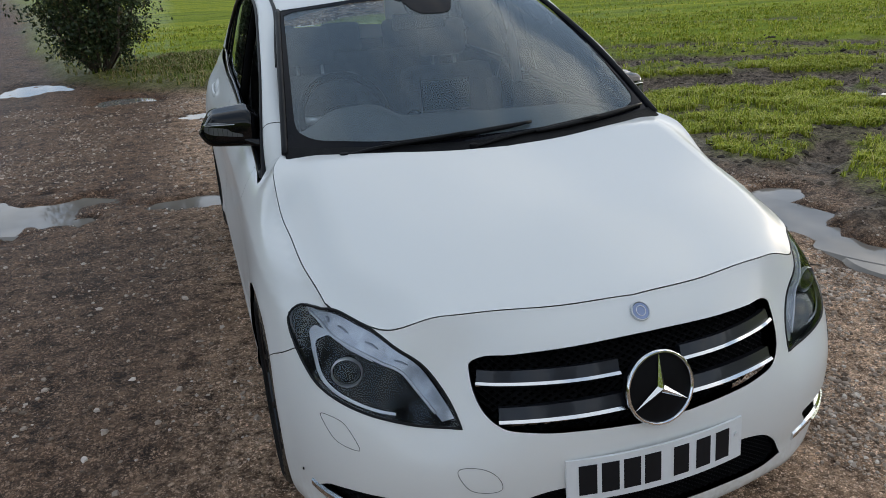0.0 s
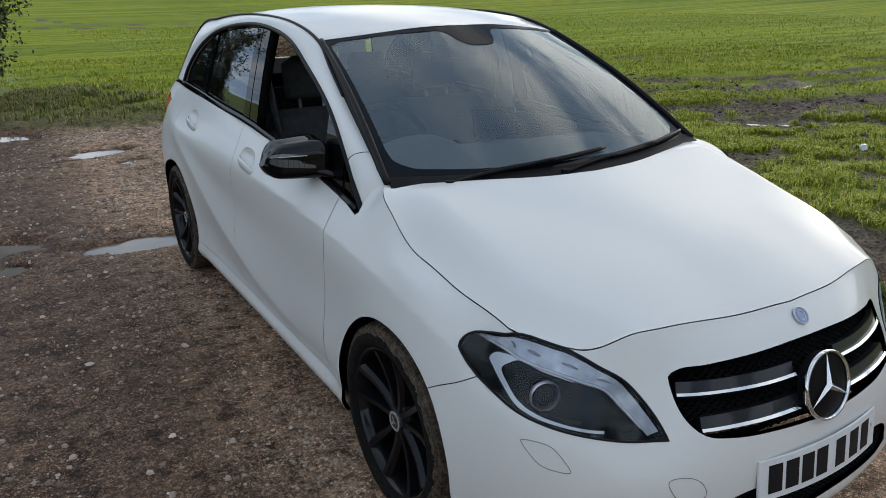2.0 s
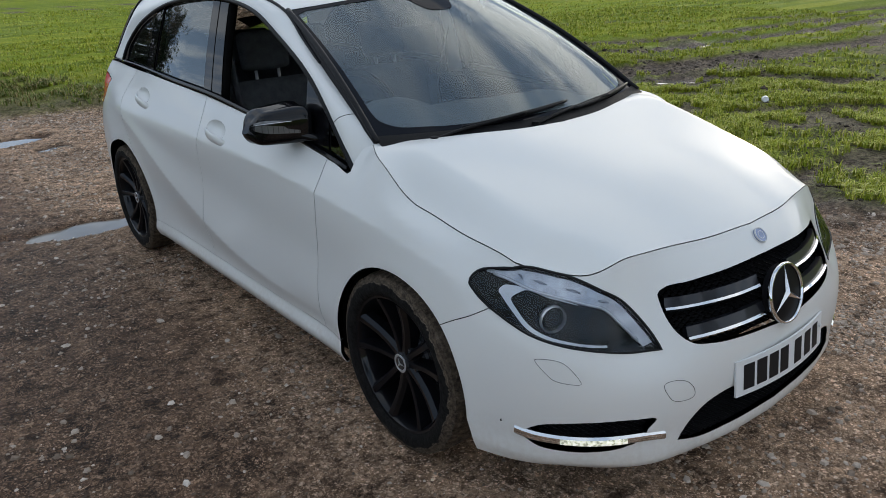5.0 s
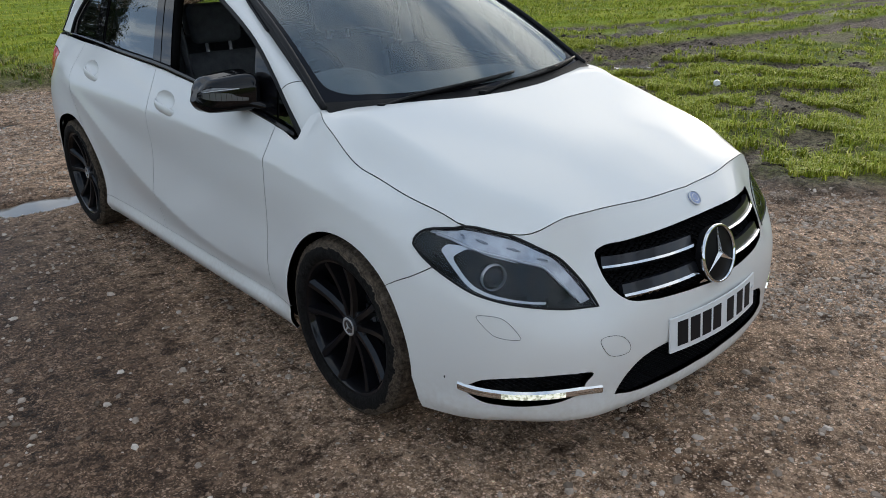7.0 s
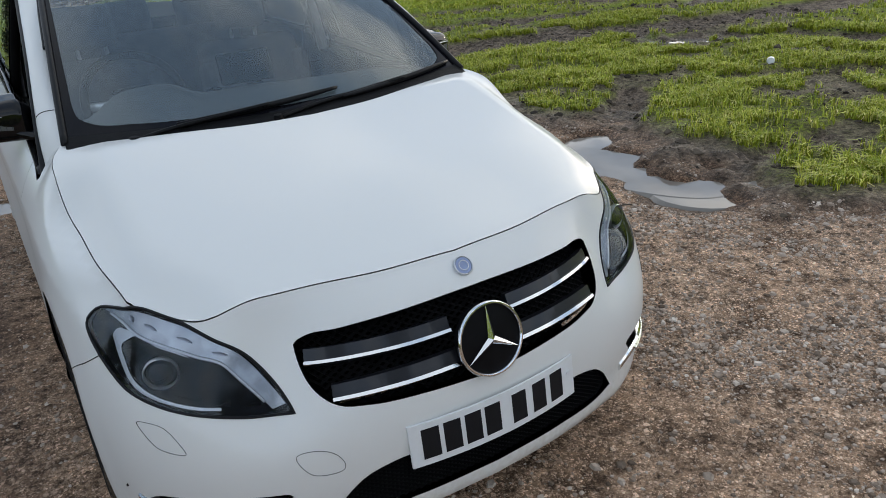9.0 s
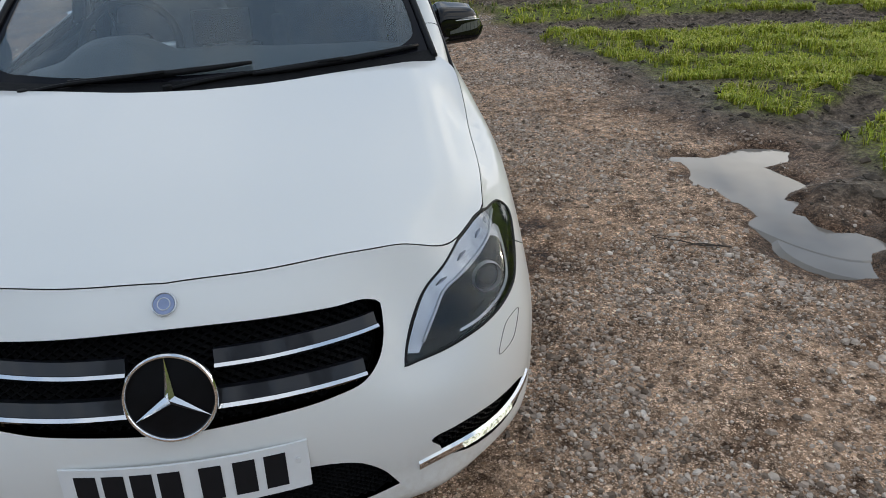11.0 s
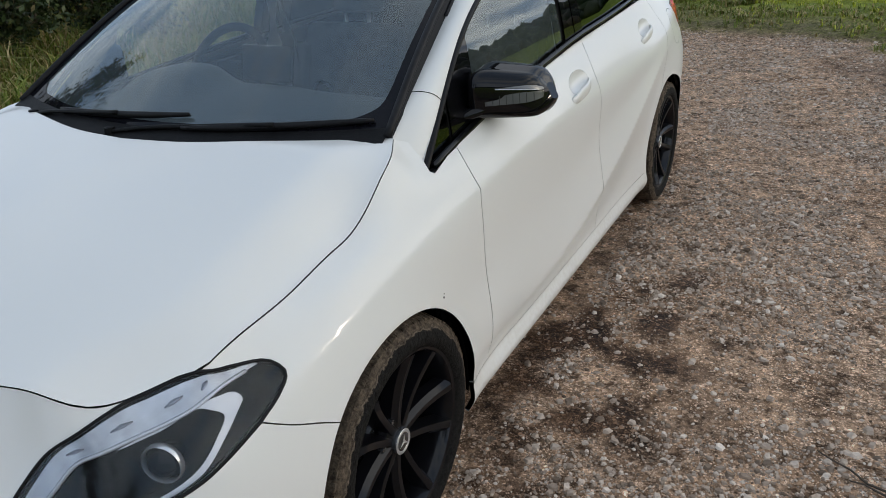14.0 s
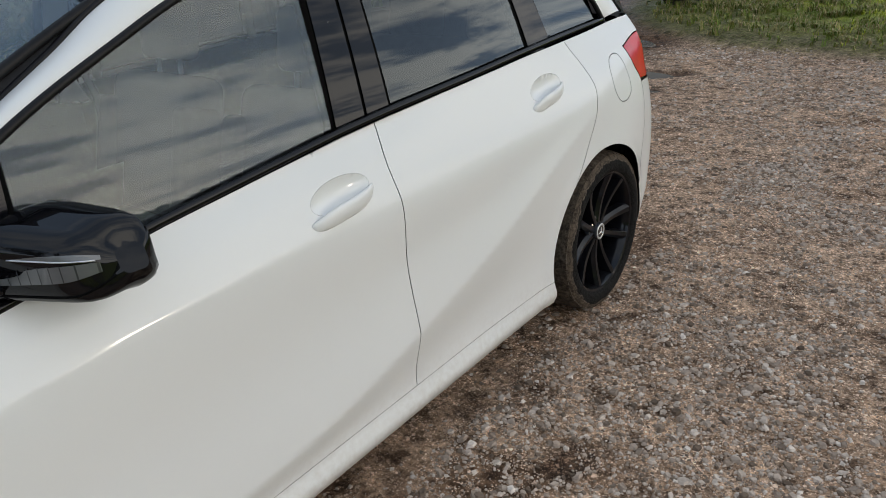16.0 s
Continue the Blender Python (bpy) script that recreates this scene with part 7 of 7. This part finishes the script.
tufted = lambda x, y: backzone(x, y) & (cloud(x, y, 0.8, 61, 3) > 0.52)
v_, f_ = merge(sprouts(11000, -4.2, 2.6, 8.0, 13.0, 8, 0.10, 0.005, 1.2, 51, keep=backzone),
               sprouts(2600, -4.2, 0.8, 8.4, 12.8, 10, 0.15, 0.0050, 1.3, 54, keep=tufted),
               sprouts(3000, 0.2, 3.4, 7.2, 10.0, 6, 0.09, 0.005, 1.2, 55, keep=lambda x, y: signed(FIELD, x, y) > -0.3),
               sprouts(9000, -10.0, -3.9, -2.5, 9.0, 10, 0.42, 0.006, 1.4, 52, keep=bankzone),
               sprouts(4000, -26.0, -6.0, -4.0, 24.0, 6, 0.45, 0.014, 1.3, 53, keep=bankzone))
raw_mesh("verge_grass", v_, f_, M_VERGE, "long rough verge grass, green and straw-coloured", "grass")


def shrub(name, label, category, x, y, height, radius, seed, stems=9, leaves=5200, leaf=0.030, trunk=0.025, crown_from=0.12, parts=("stem", "foliage"), group="", flare=1.4):
    """Woody plant: tapered, forking limbs with small leaves set along the twigs."""
    r = random.Random(seed)
    base = thing(name, label, category, group, at=pose(x, y, float(ground_z(x, y)[0])))
    tips = []
    for k in range(stems):
        a = 2 * math.pi * k / stems + r.uniform(-0.4, 0.4)
        sp = radius * r.uniform(0.35, 1.0)
        p = [Vector((0.06 * math.cos(a), 0.06 * math.sin(a), -0.05))]
        seg = 7
        for i in range(1, seg + 1):
            t = i / seg
            p.append(Vector((sp * t**flare * math.cos(a) + r.uniform(-0.06, 0.06) * radius, sp * t**flare * math.sin(a) + r.uniform(-0.06, 0.06) * radius, height * t * r.uniform(0.86, 1.0))))
        tube(parts[0], [q[:] for q in p], np.linspace(trunk, trunk * 0.15, seg + 1), M_BARK, base, sides=5)
        twv, twf = [], []
        for i in range(1, seg + 1):
            if i / seg < crown_from:
                continue
            for b_ in range(7):
                d = Vector((r.gauss(0, 1), r.gauss(0, 1), r.gauss(0.25, 0.7))).normalized() * radius * r.uniform(0.16, 0.46)
                q0, q1 = p[i], p[i] + d
                tips.append((q0, q1))
                o = len(twv)
                w = trunk * 0.14
                twv += [(q0 + Vector((w, 0, 0)))[:], (q0 + Vector((-w, w, 0)))[:], (q0 + Vector((0, -w, w)))[:], q1[:]]
                twf += [(o, o + 1, o + 3), (o + 1, o + 2, o + 3), (o + 2, o, o + 3)]
        tagged(link_mesh("twigs", twv, twf, M_BARK, base, smooth=False), kind="stuff")
    rr = np.random.RandomState(seed)
    ti = rr.randint(0, len(tips), leaves)
    q0, q1 = np.array([t[0][:] for t in tips])[ti], np.array([t[1][:] for t in tips])[ti]
    u = rr.rand(leaves, 1) ** 0.6
    c = q0 * (1 - u) + q1 * u + rr.randn(leaves, 3) * radius * 0.045
    d1 = rr.randn(leaves, 3)
    d1 /= np.linalg.norm(d1, axis=1, keepdims=True)
    d2 = np.cross(d1, rr.randn(leaves, 3))
    d2 /= np.linalg.norm(d2, axis=1, keepdims=True)
    s_ = leaf * (0.6 + 0.8 * rr.rand(leaves, 1))
    v = np.stack([c - d1 * s_, c + d2 * s_ * 0.5, c + d1 * s_, c - d2 * s_ * 0.5], 1).reshape(-1, 3)
    f = (np.arange(leaves) * 4)[:, None] + np.arange(4)[None]
    ob = raw_mesh(parts[1], v, f, M_LEAF, "", "", "stuff")
    ob.parent = base
    return base


shrub("bush", "dense dark roadside bush with brown twigs", "bush", -2.22, 11.3, 2.7, 1.25, 3, 17, 36000, 0.030, crown_from=0.0, flare=0.55)
for bx, by, bh, br, sd in ((-6.9, 4.4, 1.5, 0.9, 11), (-8.2, 5.6, 1.9, 1.1, 12), (-9.4, 7.6, 1.8, 1.2, 13), (-7.4, 2.4, 1.2, 0.8, 14), (-9.0, 3.4, 1.6, 1.0, 15), (-6.0, 3.4, 0.9, 0.8, 16), (-5.8, 5.0, 1.0, 0.8, 17), (-7.2, 6.4, 1.6, 1.1, 18), (-10.5, 5.4, 2.0, 1.3, 19)):
    shrub("shrub", "straggly dark shrub on the grass bank", "shrub", bx, by, bh, br, sd, 9, 8000, 0.034, group="shrubs on the bank", crown_from=0.0, flare=0.6)
for bx, by, bh, br, sd in ((-13.0, 10.5, 8.5, 2.6, 21), (-17.0, 14.5, 9.5, 3.0, 22), (-13.0, 2.0, 8.0, 2.6, 24), (-6.0, -14.5, 8.0, 2.7, 26), (0.5, -17.0, 7.0, 2.6, 27), (6.5, -16.0, 7.5, 2.5, 28)):
    shrub("tree", "tall open-crowned hedgerow tree", "tree", bx, by, bh, br, sd, 7, 6500, 0.085, 0.13, 0.35, ("limb", "crown"), "hedgerow trees")

# far wood beyond the fields
rs = np.random.RandomState(9)
NW = 1100
az = np.radians(np.linspace(-80, 84, NW))
rad_ = 230 + 40 * np.sin(az * 3.1) + 12 * rs.randn(NW)
tall = 0.5 + 1.0 * cloud(az * 40, az * 0, 2.2, 71, 3)
v_, f_ = [], []
for k in range(4):
    xx_, yy_ = (rad_ + 9 * k) * np.cos(az + 0.004 * rs.randn(NW)), (rad_ + 9 * k) * np.sin(az + 0.004 * rs.randn(NW))
    sz = (1.3 + 2.2 * rs.rand(NW))[:, None, None]
    zc_ = (0.8 + 2.6 * k * rs.rand(NW)) * tall + 0.6 + 0.036 * np.clip(rad_ + 9 * k - 56, 0, 250)
    vv = ICO_V[None] * (1 + 0.7 * (rs.rand(NW, 12, 1) - 0.5)) * sz * np.array([1.0, 1.0, 1.15]) + np.stack([xx_, yy_, zc_], 1)[:, None]
    v_.append(vv.reshape(-1, 3))
    f_.append((ICO_F[None] + (np.arange(NW) * 12)[:, None, None]).reshape(-1, 3) + k * NW * 12)
raw_mesh("far_wood", np.vstack(v_), np.vstack(f_), M_LEAF, "dark line of distant trees", "trees")

# small litter and twigs
lit = lathe("plastic_cup", [(0.0, 0.0), (0.030, 0.0), (0.034, 0.04), (0.038, 0.085), (0.036, 0.085), (0.031, 0.01), (0.0, 0.008)], M_PLATEW, None, "crushed white plastic cup lying in the crop", n=18)
lit.matrix_world = pose(5.47, 2.22, float(ground_z(5.47, 2.22)[0]) + 0.034, 0, 8, 35)
tagged(lit, category="cup")
rt_ = random.Random(3)
for tx, ty, ln in ((1.86, 0.72, 0.26), (1.93, 0.66, 0.20), (2.42, 0.42, 0.12)):
    a = rt_.uniform(2.4, 3.2)
    gz0 = float(ground_z(tx, ty)[0]) + 0.008
    pts = [(tx + (t - 0.5) * ln * math.cos(a), ty + (t - 0.5) * ln * math.sin(a) + rt_.uniform(-0.01, 0.01), gz0 + rt_.uniform(0, 0.006)) for t in np.linspace(0, 1, 6)]
    tagged(tube("twig", pts, np.linspace(0.0045, 0.002, 6), M_BARK, None, "dark broken twig lying on the gravel", sides=5), category="twig", group="twigs on the gravel")
